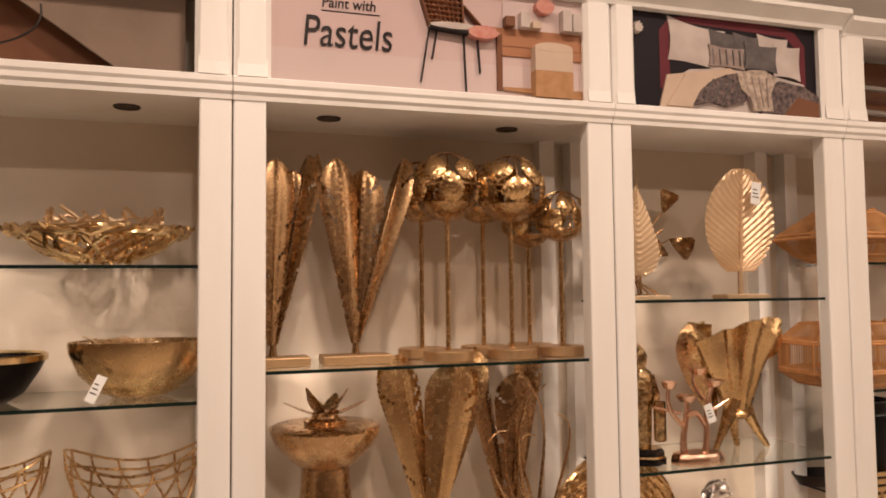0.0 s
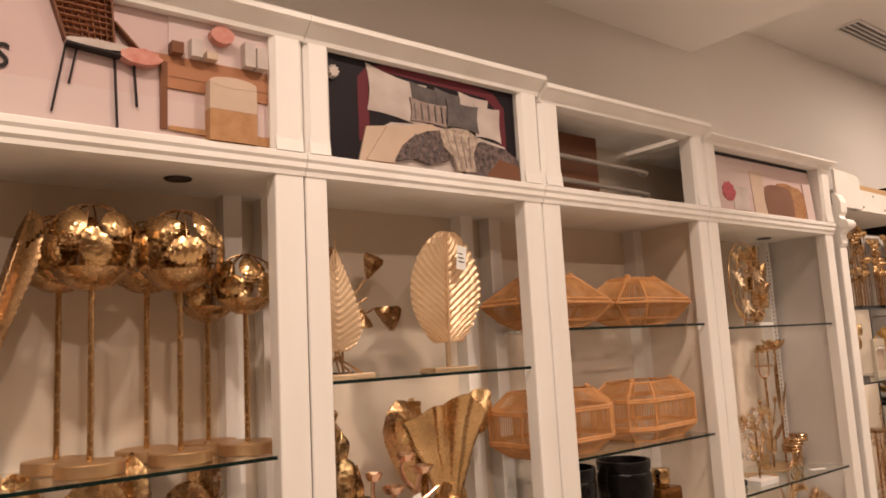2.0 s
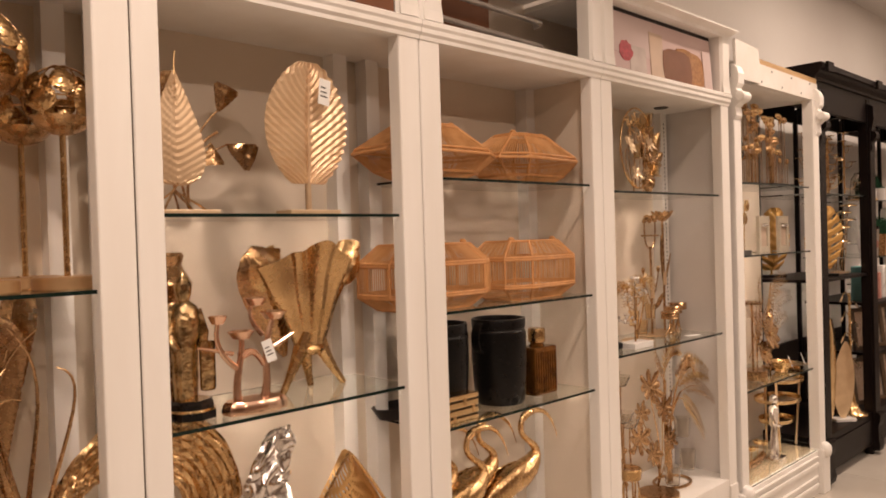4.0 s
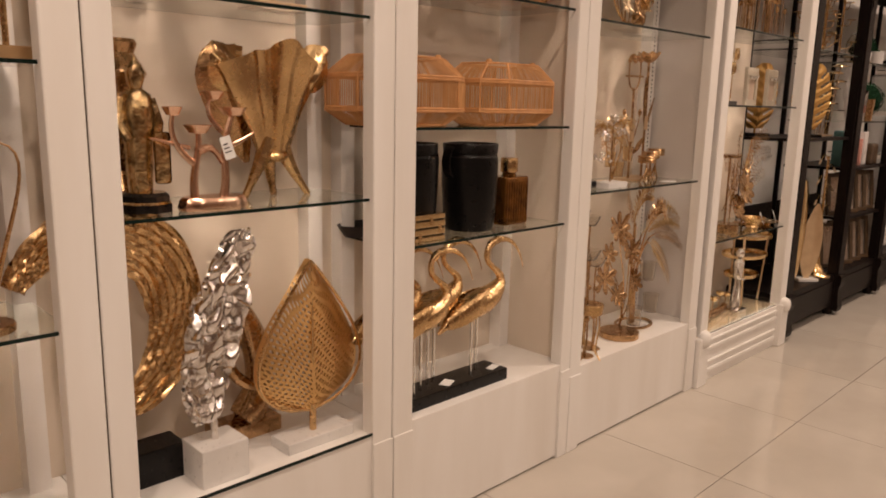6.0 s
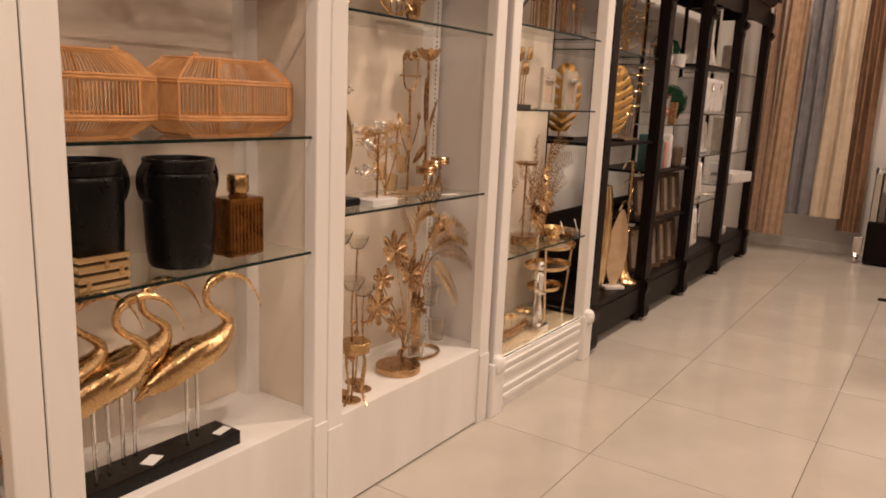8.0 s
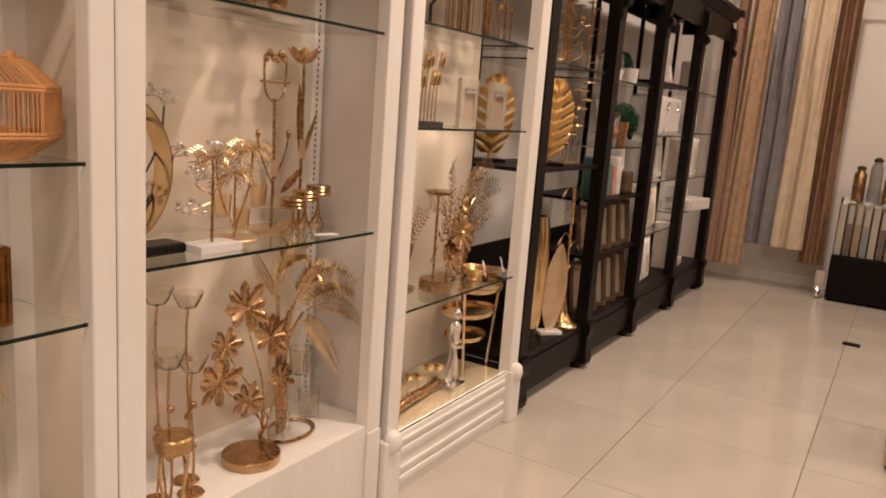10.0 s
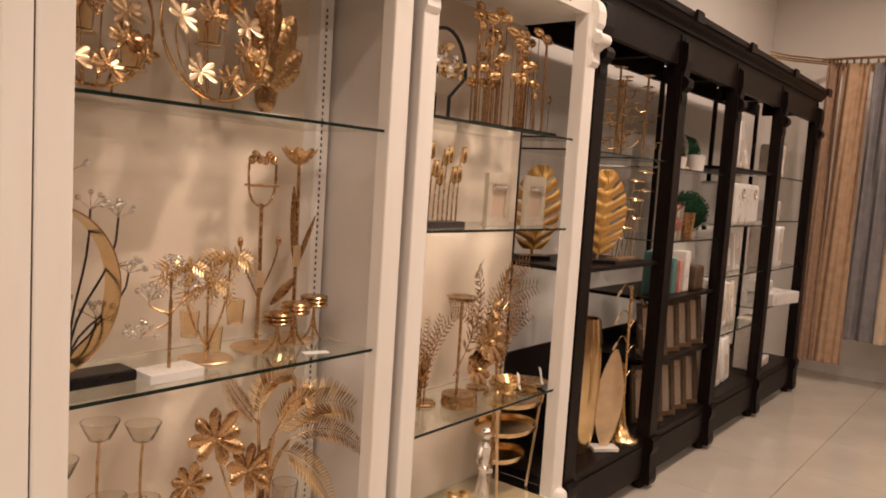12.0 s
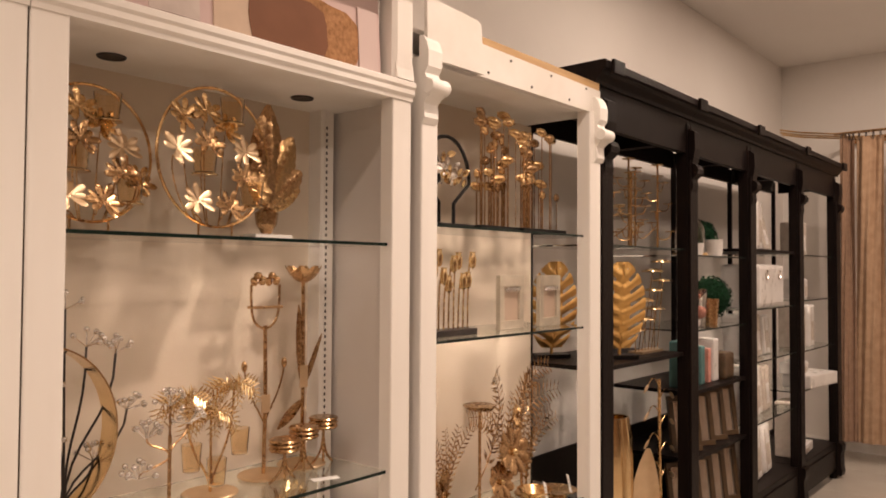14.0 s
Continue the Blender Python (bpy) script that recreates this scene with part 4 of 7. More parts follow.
r0 = thing("bowl", (-0.16, 2.13, 1.452), "hammered gold bowl filled with gilt wood shavings", "bowl")
prof = [(0.0, 0.0), (0.06, 0.0), (0.105, 0.02), (0.15, 0.065), (0.175, 0.12), (0.178, 0.15), (0.172, 0.15), (0.165, 0.12), (0.14, 0.07), (0.09, 0.03), (0.0, 0.022)]
part("shell", lathe(bmesh.new(), prof, 48, squash=(1, 0.72), wave=lambda a, r, z: r * (1 + 0.012 * math.sin(17 * a + 40 * z) * math.sin(60 * z))), GOLD, r0, smooth=True)
bm = bmesh.new()
for i in range(60):
    x, y = rnd.uniform(-0.15, 0.02), rnd.uniform(-0.06, 0.06)
    pts = [(x + 0.025 * math.sin(q * 1.3 + i), y + 0.02 * math.cos(q * 1.7 + i), 0.13 + 0.008 * q * rnd.random() + 0.01 * math.sin(q + i)) for q in range(5)]
    tube(bm, pts, 0.0016, 4)
part("filling", bm, GOLD_PALE, r0)
tag_on(r0, -0.09, -0.13, 0.04, 0.025, 0.07, (75, 25, 0))
r0 = thing("bowl", (-0.525, 2.12, 1.452), "dark brown bowl with a ragged gold rim", "bowl")
prof = [(0.0, 0.0), (0.05, 0.0), (0.09, 0.025), (0.125, 0.08), (0.14, 0.115), (0.135, 0.117), (0.118, 0.08), (0.08, 0.03), (0.0, 0.01)]
part("shell", lathe(bmesh.new(), prof, 32), BLACKWOOD, r0, smooth=True)
part("rim", lathe(bmesh.new(), [(0.136, 0.108), (0.1425, 0.108), (0.144, 0.122), (0.138, 0.126), (0.134, 0.12), (0.136, 0.108)], 48, wave=lambda a, r, z: r * (1 + 0.01 * math.sin(19 * a))), GOLD_BRIGHT, r0, smooth=True)


def wire_basket(x, y, z, w, label):
    r = thing("wire_basket", (x, y, z), label, "basket", "wire baskets")
    ring = lambda rx, ry, h, lift: [(rx * math.cos(a), ry * math.sin(a), h + lift * math.cos(2 * a)) for a in [2 * math.pi * q / 28 for q in range(28)]]
    for h, s, li in ((0.0, 0.62, 0), (0.1, 0.85, 0.004), (0.2, 1.0, 0.02), (0.235, 1.02, 0.03)):
        part("hoop", tube(bmesh.new(), ring(w * s, w * 0.6 * s, h + 0.004, li), 0.004, 6, True), GOLD, r, smooth=True)
    for i in range(14):
        a, b = 2 * math.pi * i / 14, 2 * math.pi * (i + 2.2) / 14
        pts = bezier((0.62 * w * math.cos(a), 0.37 * w * math.sin(a), 0.004), (0.9 * w * math.cos(a), 0.5 * w * math.sin(a), 0.06), (1.0 * w * math.cos(b), 0.6 * w * math.sin(b), 0.14), (1.02 * w * math.cos(b), 0.61 * w * math.sin(b), 0.238 + 0.03 * math.cos(2 * b)), 7)
        part("strand", tube(bmesh.new(), pts, 0.0035, 5), GOLD, r, smooth=True)


wire_basket(-0.17, 2.15, 1.05, 0.17, "gold wire basket with crossing strands on glass")
wire_basket(-0.55, 2.15, 1.05, 0.17, "gold wire basket with crossing strands on glass")


# ---- second unit: leaf vases and globes ----
def w_blade(u):
    """Narrow at the foot, widest near the top, with a rounded point."""
    return (0.16 + 0.84 * (u / 0.8) ** 0.9) if u < 0.8 else max(1 - ((u - 0.8) / 0.2) ** 2.2, 0) ** 0.6


def blade(length, width, m, seed, torn):
    """A stiff banana-leaf blade with slanting ribs, torn open in slots."""
    def f(u, v):
        k = 2 * v - 1
        w = w_blade(u) * width / 2
        rib = 0.0017 * math.sin(2 * math.pi * 30 * (u - 0.10 * abs(k))) * min(1, 3 * w_blade(u)) * (0.6 + 0.4 * abs(k))
        return (k * w, rib + 0.30 * w * k * k - 0.004 * (1 if abs(k) < 0.1 else 0), u * length)
    slots = random.Random(seed)
    cuts = [(slots.uniform(0.12, 0.92), slots.choice((-1, 1)), slots.uniform(0.25, 0.8)) for _ in range(torn)]
    def keep(u, v):
        k = 2 * v - 1
        return not any(side * k > depth and abs(u - 0.12 * abs(k) - at + 0.08) < 0.011 for at, side, depth in cuts)
    return sheet(bmesh.new(), f, 110, 12, 0.0016, m, keep)


def leaf_vase(x, y, z, height, label, mat, blades, plate=0.1, group="tall gilt leaf ornaments"):
    """blades: lean to the side, turn about its own rib, depth, length, width, slots."""
    r = thing("leaf_ornament", (x, y, z), label, "ornament", group)
    part("base", boxed(-plate, plate, -0.05, 0.05, 0, 0.026, bevel=0.004), GOLD_SATIN, r)
    part("stem", lathe(bmesh.new(), [(0, 0.024), (0.013, 0.024), (0.009, 0.05), (0.010, 0.10), (0.02, 0.15), (0, 0.15)], 10), mat, r, smooth=True)
    for i, (lean, turn, dy, l, w, torn) in enumerate(blades):
        m = pose(0.004 * i - 0.006, dy, 0.06, -1.5, lean, 0) @ pose(0, 0, 0, 0, 0, turn)
        part("blade", blade(l * height, w, m, 3 + i + int(x * 50), torn), mat, r, smooth=True)
        rib = [m @ Vector((0, -0.003, l * height * k / 8)) for k in range(9)]
        part("midrib", tube(bmesh.new(), rib, [0.0055 - 0.0005 * k for k in range(9)], 6), mat, r, smooth=True)


leaf_vase(0.19, 2.12, 1.52, 0.60, "tall ribbed bronze leaf vase on a flat plate", BRONZE, ((1.5, 12, -0.02, 0.88, 0.125, 7), (-5, 60, 0.015, 0.96, 0.11, 5), (10.5, -58, 0.01, 0.93, 0.12, 9), (6, -25, 0.03, 0.85, 0.11, 8)))
leaf_vase(0.425, 2.12, 1.52, 0.60, "tall ribbed bronze leaf vase on a flat plate", BRONZE, ((-5, 14, -0.02, 0.90, 0.12, 12), (-10.5, 72, 0.015, 0.94, 0.10, 4), (15.5, -64, 0.0, 0.95, 0.12, 4), (3, -28, 0.03, 0.86, 0.13, 10)))


def globe_stand(x, y, h, rad, turn, label):
    r = thing("globe_stand", (x, y, 1.52), label, "candle holder", "gilt leaf globes on stems", turn)
    part("foot", disc(bmesh.new(), 0.075, 0.03, segs=32), GOLD_SATIN, r, smooth=True)
    part("pole", tube(bmesh.new(), [(0, 0, 0.03), (0, 0, h - rad + 0.004)], 0.007, 10), GOLD, r, smooth=True)
    c = Vector((0, 0, h))
    for tilt in (0, 60, 120):
        m = Matrix.Translation(c) @ pose(0, 0, 0, 90, 0, 0) @ pose(0, 0, 0, 0, tilt, 0)
        pts = [m @ Vector((rad * 0.97 * math.cos(a), rad * 0.97 * math.sin(a), 0)) for a in [2 * math.pi * q / 24 for q in range(24)]]
        part("hoop", tube(bmesh.new(), pts, 0.0025, 5, True), BRONZE, r, smooth=True)
    pts = [c + Vector((rad * 0.97 * math.cos(a), rad * 0.97 * math.sin(a), 0)) for a in [2 * math.pi * q / 24 for q in range(24)]]
    part("hoop", tube(bmesh.new(), pts, 0.0025, 5, True), BRONZE, r, smooth=True)
    part("bowl", lathe(bmesh.new(), [(0.0, -rad), (rad * 0.35, -rad * 0.935), (rad * 0.66, -rad * 0.75), (rad * 0.86, -rad * 0.5), (rad * 0.83, -rad * 0.5), (rad * 0.63, -rad * 0.73), (rad * 0.33, -rad * 0.91), (0.0, -rad * 0.97)], 28, tuple(c), wave=lambda a, q, z: q * (1 + 0.02 * math.sin(6 * a))), BRONZE, r, smooth=True)
    for i in range(10):
        az, el = (i * 1.26, 0.52) if i < 5 else (0.6 + i * 1.26, -0.12)
        def f(u, v, az=az, el=el, tw=0.9 * (1 if i % 2 else -1) + 0.35 * i):
            a, w = (u - 0.5) * 0.92, (2 * v - 1) * 0.34 * w_oval(u)
            ca, sa = math.cos(tw), math.sin(tw)
            e2, z2 = el + a * sa + w * ca, az + (a * ca - w * sa) / max(math.cos(el), 0.35)
            k = rad * (1.02 + 0.02 * math.sin(34 * (u - 0.3 * abs(2 * v - 1))) - 0.06 * (2 * v - 1) ** 2)
            return (c.x + k * math.cos(e2) * math.cos(z2), c.y + k * math.cos(e2) * math.sin(z2), c.z + k * math.sin(e2))
        part("globe_leaf", sheet(bmesh.new(), f, 30, 8, 0.0015), GOLD, r, smooth=True)


for x, y, h, rad, t in ((0.70, 2.09, 0.52, 0.106, 10), (0.905, 2.09, 0.52, 0.106, 80), (1.085, 2.11, 0.44, 0.082, 40), (0.655, 2.22, 0.52, 0.098, 200), (0.865, 2.23, 0.52, 0.098, 150), (1.03, 2.24, 0.43, 0.085, 120)):
    globe_stand(x, y, h, rad, t, "gilt globe of pressed leaves on a slim stem")

r0 = thing("pedestal_bowl", (0.337, 2.12, 0.93), "bronze pedestal bowl with a metal flower on its lid", "bowl")
part("pedestal", lathe(bmesh.new(), [(0, 0), (0.105, 0.0), (0.108, 0.012), (0.095, 0.06), (0.078, 0.16), (0.07, 0.25), (0.068, 0.30), (0, 0.30)], 40), BRONZE, r0, smooth=True)
part("dish", lathe(bmesh.new(), [(0.0, 0.30), (0.068, 0.30), (0.10, 0.325), (0.14, 0.365), (0.155, 0.40), (0.158, 0.412), (0.150, 0.418), (0.09, 0.421), (0.0, 0.421)], 48), BRONZE, r0, smooth=True)
part("collar", lathe(bmesh.new(), [(0.06, 0.421), (0.062, 0.434), (0.04, 0.44), (0.035, 0.455), (0, 0.46)], 28), BRONZE, r0, smooth=True)
for i, (turn, tilt, l) in enumerate(((90, 78, 0.125), (-90, 76, 0.125), (62, 48, 0.105), (-58, 46, 0.11), (150, 66, 0.1), (-150, 62, 0.1), (10, 80, 0.1))):
    part("petal", leaf(bmesh.new(), l, 0.046, w_lance, 0.0, 1, 0.1, -0.015, pose(0, 0, 0.442, 0, 0, turn) @ pose(0, 0, 0, tilt, 0, 0), 14, 6), BRONZE, r0, smooth=True)

leaf_vase(0.65, 2.12, 0.93, 0.60, "wide gilt leaf vase with folded ribbed blades", GOLD, ((9, -8, -0.03, 0.88, 0.155, 4), (-10, 18, -0.01, 0.93, 0.14, 9), (16, -50, 0.02, 0.96, 0.12, 3), (-14, 50, 0.03, 0.93, 0.12, 6)))
leaf_vase(0.91, 2.15, 0.93, 0.60, "bronze leaf vase with narrow folded blades", BRONZE, ((4, -15, -0.03, 0.80, 0.13, 7), (-10, 30, 0.0, 0.95, 0.11, 8), (9, -50, 0.02, 0.95, 0.10, 5)))
r0 = thing("twig_ornament", (0.985, 2.07, 0.93), "dark bronze twig sculpture looping beside a leaf vase", "ornament")
for i in range(9):
    x = rnd.uniform(-0.1, 0.08)
    pts = bezier((0.02 * math.sin(i), 0, 0.02), (x * 2.2, rnd.uniform(-0.06, 0.06), 0.2), (x * 2 + 0.1 * math.sin(i * 2), rnd.uniform(-0.06, 0.06), 0.4), (x + 0.05 * math.cos(i), 0, 0.35 + 0.2 * rnd.random()), 12)
    part("twig", tube(bmesh.new(), pts, [0.007 - 0.0004 * q for q in range(13)], 6), BRONZE, r0, smooth=True)
part("base", disc(bmesh.new(), 0.06, 0.02), BRONZE, r0, smooth=True)

# large gilt objects on the bottom of the first two units
for x, rad in ((-0.45, 0.14), (0.42, 0.15), (0.85, 0.13)):
    r0 = thing("floor_vase", (x, 2.15, 0.41), "round gilt vase on the cabinet floor", "vase", "gilt vases on the floor board")
    part("body", lathe(bmesh.new(), [(0, 0), (rad * 0.5, 0), (rad * 0.9, 0.08), (rad, 0.18), (rad * 0.8, 0.28), (rad * 0.4, 0.34), (rad * 0.5, 0.38), (rad * 0.45, 0.38), (0, 0.3)], 32), GOLD, r0, smooth=True)


# ---- third unit ----
r0 = thing("leaf_stand", (1.345, 2.08, 1.691), "gold spade-shaped ribbed leaf on a wire foot", "ornament")
part("base", boxed(-0.09, 0.1, -0.035, 0.035, 0, 0.014, bevel=0.003), GOLD_PALE, r0)
part("leaf", leaf(bmesh.new(), 0.30, 0.17, w_spade, 0.0022, 16, 0.12, 0.0, pose(0, 0, 0.075), 80, 14), CHAMPAGNE, r0, smooth=True)
part("tip", tube(bmesh.new(), [(0, 0, 0.36), (0.003, 0, 0.42)], [0.003, 0.001], 6), GOLD, r0)
for i in range(5):
    part("wire_leg", tube(bmesh.new(), bezier((0, 0, 0.085), (-0.01 * i, 0, 0.06), (-0.05 + 0.025 * i, 0, 0.04), (-0.075 + 0.038 * i, 0, 0.012), 6), 0.003, 6), BRONZE, r0, smooth=True)
r0 = thing("ginkgo_branch", (1.42, 2.2, 1.691), "bronze ginkgo branch with fan-shaped leaves", "ornament")
part("base", boxed(-0.02, 0.03, -0.03, 0.03, 0, 0.016, bevel=0.002), BLACK, r0)
part("stem", tube(bmesh.new(), bezier((0.01, 0, 0.01), (0.0, 0, 0.12), (0.02, 0, 0.2), (0.1, 0, 0.24), 10), 0.004, 6), BRONZE, r0, smooth=True)
part("stem", tube(bmesh.new(), bezier((0.01, 0, 0.02), (-0.03, 0, 0.15), (-0.03, 0, 0.25), (-0.03, 0, 0.3), 10), 0.004, 6), BRONZE, r0, smooth=True)
for dx, dz, turn, sz in ((0.125, 0.30, 20, 0.075), (0.15, 0.205, 115, 0.085), (0.10, 0.205, 175, 0.06), (-0.03, 0.30, -10, 0.09), (-0.05, 0.27, -60, 0.08)):
    part("twig", tube(bmesh.new(), bezier((0.0, 0, 0.14), (0.01, 0, 0.18), ((dx - 0.02) * 0.6, 0, dz - 0.03), (dx - 0.02, 0, dz + 0.003), 6), 0.003, 5), BRONZE, r0)
    part("fan_leaf", leaf(bmesh.new(), sz, sz * 1.15, lambda u: 0.1 + 0.9 * u ** 0.9 if u < 0.93 else 0.8, 0.001, 2, 0.25, 0.01, pose(dx - 0.02, 0, dz, 0, turn, 0), 16, 14), BRONZE, r0, smooth=True)
r0 = thing("leaf_stand", (1.725, 2.06, 1.691), "pale gold oval palm leaf on a stem with a price tag", "ornament")
part("base", boxed(-0.085, 0.085, -0.04, 0.04, 0, 0.014, bevel=0.003), GOLD_PALE, r0)
part("stem", tube(bmesh.new(), [(0, 0, 0.014), (0, 0, 0.13)], 0.009, 10), GOLD_PALE, r0, smooth=True)
part("leaf", leaf(bmesh.new(), 0.345, 0.275, lambda u: w_oval(u) * (1 + 0.02 * math.sin(2 * math.pi * 15 * u)), 0.0034, 15, 0.05, 0.02, pose(0, 0.0, 0.09), 130, 64, 0.6), CHAMPAGNE, r0, smooth=True)
part("midrib", tube(bmesh.new(), [(0, -0.006, 0.09), (0, -0.012, 0.26), (0, -0.022, 0.42)], [0.006, 0.004, 0.002], 6), CHAMPAGNE, r0, smooth=True)
tag_on(r0, 0.035, -0.045, 0.35, 0.04, 0.075, (88, 8, 4))

# figurine: one plain mesh
bm = lathe(bmesh.new(), [(0, 0.0), (0.066, 0.0), (0.066, 0.02), (0.06, 0.026), (0.06, 0.04), (0.05, 0.048), (0, 0.048)], 8)
lathe(bm, [(0.0, 0.045), (0.03, 0.045), (0.034, 0.1), (0.036, 0.18), (0.042, 0.25), (0.036, 0.29), (0.016, 0.305), (0.022, 0.325), (0.024, 0.345), (0.016, 0.362), (0.006, 0.372), (0, 0.385)], 16, (-0.012, 0, 0), (1, 0.8))
for s in (-1, 1):
    tube(bm, [(-0.012 + s * 0.036, 0, 0.28), (-0.012 + s * 0.05, -0.01, 0.22), (-0.012 + s * 0.035, -0.03, 0.18)], 0.012, 8)
box(bm, 0.01, 0.05, -0.045, -0.035, 0.07, 0.2, bevel=0.01)
for f in bm.faces:
    z = f.calc_center_median().z
    f.material_index = 1 if z < 0.014 or 0.03 < z < 0.045 else 0
r0 = tagged(part("figurine", bm, [GOLD_EMBOSSED, BLACK], None, smooth=True), "embossed gold armoured figurine on a stepped black base", "figurine")
r0.location = (1.375, 2.11, 1.165)
r0 = thing("vase", (1.37, 2.25, 1.165), "bronze vase with stacked wavy rings", "vase")
part("body", lathe(bmesh.new(), [(0, 0), (0.06, 0)] + [(0.075 + 0.012 * math.sin(q * 1.57) - 0.0003 * (q - 8) ** 2, 0.02 + 0.025 * q) for q in range(17)] + [(0.05, 0.43), (0.045, 0.42), (0, 0.4)], 36, wave=lambda a, r, z: r * (1 + 0.04 * math.sin(3 * a + 20 * z))), BRONZE, r0, smooth=True)
r0 = thing("candle_tree", (1.525, 2.045, 1.165), "rose gold coral candle tree with small cups", "candle holder")
part("base", lathe(bmesh.new(), [(0, 0), (0.088, 0), (0.092, 0.01), (0.088, 0.026), (0.08, 0.034), (0, 0.034)], 28, squash=(1, 0.55), wave=lambda a, r, z: r * (1 + 0.05 * math.sin(11 * a))), ROSEGOLD, r0, smooth=True)
for pts, rr in ((bezier((-0.05, 0, 0.03), (-0.06, 0, 0.1), (-0.03, 0, 0.14), (-0.035, 0, 0.2)), 0.012), (bezier((0.03, 0, 0.03), (0.05, 0, 0.1), (0.02, 0, 0.14), (0.06, 0, 0.24)), 0.012), (bezier((-0.05, 0, 0.12), (-0.1, 0, 0.16), (-0.115, 0, 0.2), (-0.1, 0, 0.245)), 0.009), (bezier((-0.06, 0, 0.16), (-0.1, 0, 0.17), (-0.13, 0, 0.18), (-0.16, 0, 0.185)), 0.006), (bezier((-0.04, 0, 0.15), (0.0, 0.01, 0.16), (0.0, 0, 0.17), (0.03, 0.0, 0.12)), 0.012), (bezier((0.04, 0, 0.16), (0.08, 0, 0.17), (0.09, 0, 0.18), (0.125, 0, 0.195)), 0.008), (bezier((0.03, 0, 0.2), (0.0, 0.02, 0.24), (0.0, 0.02, 0.26), (0.01, 0.02, 0.285)), 0.008)):
    part("branch", tube(bmesh.new(), pts, [rr * (1 - 0.04 * q) for q in range(len(pts))], 8), ROSEGOLD, r0, smooth=True)
for x, z, rr in ((-0.035, 0.205, 0.034), (-0.1, 0.25, 0.024), (0.065, 0.25, 0.036), (0.01, 0.29, 0.03)):
    part("cup", lathe(bmesh.new(), [(0, -0.012), (rr * 0.6, -0.008), (rr, 0.012), (rr * 0.92, 0.013), (rr * 0.5, 0.0), (0, 0.0)], 16, (x, 0.0, z), wave=lambda a, r, z2: r * (1 + 0.08 * math.sin(5 * a))), ROSEGOLD, r0, smooth=True)
tag_on(r0, 0.03, -0.03, 0.16, 0.03, 0.06, (85, -15, 0))
r0 = thing("leaf_vase", (1.80, 2.19, 1.165), "crumpled gold leaf vase standing on three legs", "vase")
def vase_wall(u, v):
    """Folded leaf walls, narrow at the waist, with an uneven lip."""
    a = 2 * math.pi * u
    lip = 0.30 + 0.028 * math.sin(3 * a + 0.6) + 0.012 * math.sin(7 * a)
    rad = 0.042 + 0.105 * v ** 1.15
    rad *= 1 + (0.08 + 0.20 * v) * math.sin(4 * a + 0.9) + (0.03 + 0.10 * v) * math.sin(11 * a + 1) + 0.03 * math.sin(11 * v + 2 * a)
    return (rad * math.cos(a) * 1.05, rad * math.sin(a) * 0.66, 0.115 + v * lip)
part("body", sheet(bmesh.new(), vase_wall, 96, 30, 0.006), GOLD, r0, smooth=True)
part("bottom", ball(bmesh.new(), 0.046, (0, 0, 0.122), 8, 0.5), GOLD, r0, smooth=True)
for k, e in ((-1, -0.01), (1, 0.0), (0.15, 0.04)):
    part("leg", tube(bmesh.new(), bezier((k * 0.02, e, 0.17), (k * 0.05, e, 0.10), (k * 0.075, e, 0.06), (k * 0.115, e - 0.01, 0.0)), [0.03, 0.028, 0.026, 0.023, 0.02, 0.018, 0.016, 0.014, 0.012, 0.011, 0.010], 8), GOLD, r0, smooth=True)
for x, z, t in ((-0.16, 0.36, -35), (0.15, 0.36, 28)):
    part("leaf_tip", leaf(bmesh.new(), 0.12, 0.09, w_lance, 0.001, 6, 0.6, 0.02, pose(x * 0.8, 0, z - 0.05, 0, t, 0), 14, 8), GOLD, r0, smooth=True)
part("back_leaf", leaf(bmesh.new(), 0.36, 0.16, w_fan, 0.002, 8, 0.5, 0.02, pose(-0.06, 0.05, 0.1, 0, -18, 0), 24, 10), BRONZE, r0, smooth=True)

# bottom of the third unit
r0 = thing("wing_sculpture", (1.36, 2.16, 0.41), "crescent gilt wing sculpture on a black block", "sculpture")
part("block", boxed(-0.1, 0.09, -0.05, 0.05, 0, 0.1, bevel=0.005), BLACK, r0)
def wing(u, v):
    a = radians(150 - 235 * u)
    rad = 0.215 + (v - 0.5) * 0.15 * math.sin(math.pi * (0.1 + 0.86 * u)) ** 0.8
    rip = 0.004 * math.sin(15 * v * math.pi + 6 * math.sin(9 * u)) + 0.006 * math.sin(34 * u + 7 * v) + 0.02 * math.cos(math.pi * v)
    return (-0.105 + rad * math.cos(a) * 1.0, rip + 0.02 * math.sin(3 * u), 0.46 + rad * 1.15 * math.sin(a))
part("wing", sheet(bmesh.new(), wing, 70, 26, 0.012), GOLD, r0, smooth=True)
part("post", tube(bmesh.new(), [(-0.04, 0, 0.1), (-0.05, 0, 0.24)], 0.01, 8), GOLD, r0)
r0 = thing("coral_leaf", (1.51, 2.055, 0.41), "silver openwork coral leaf on a white marble block", "sculpture")
part("block", boxed(-0.07, 0.07, -0.06, 0.06, 0, 0.11, bevel=0.004), MARBLE, r0)
part("stem", tube(bmesh.new(), [(0, 0, 0.11), (-0.005, 0, 0.2)], 0.01, 8), SILVER, r0)
def coral(u, v):
    s = 2 * v - 1
    w = 0.085 * math.sin(math.pi * (0.06 + 0.88 * u)) ** 0.6
    return (s * w - 0.03 + 0.13 * u ** 1.6, 0.035 * noise.noise(Vector((u * 11, s * 2.6, 7.7))), 0.17 + 0.52 * u)
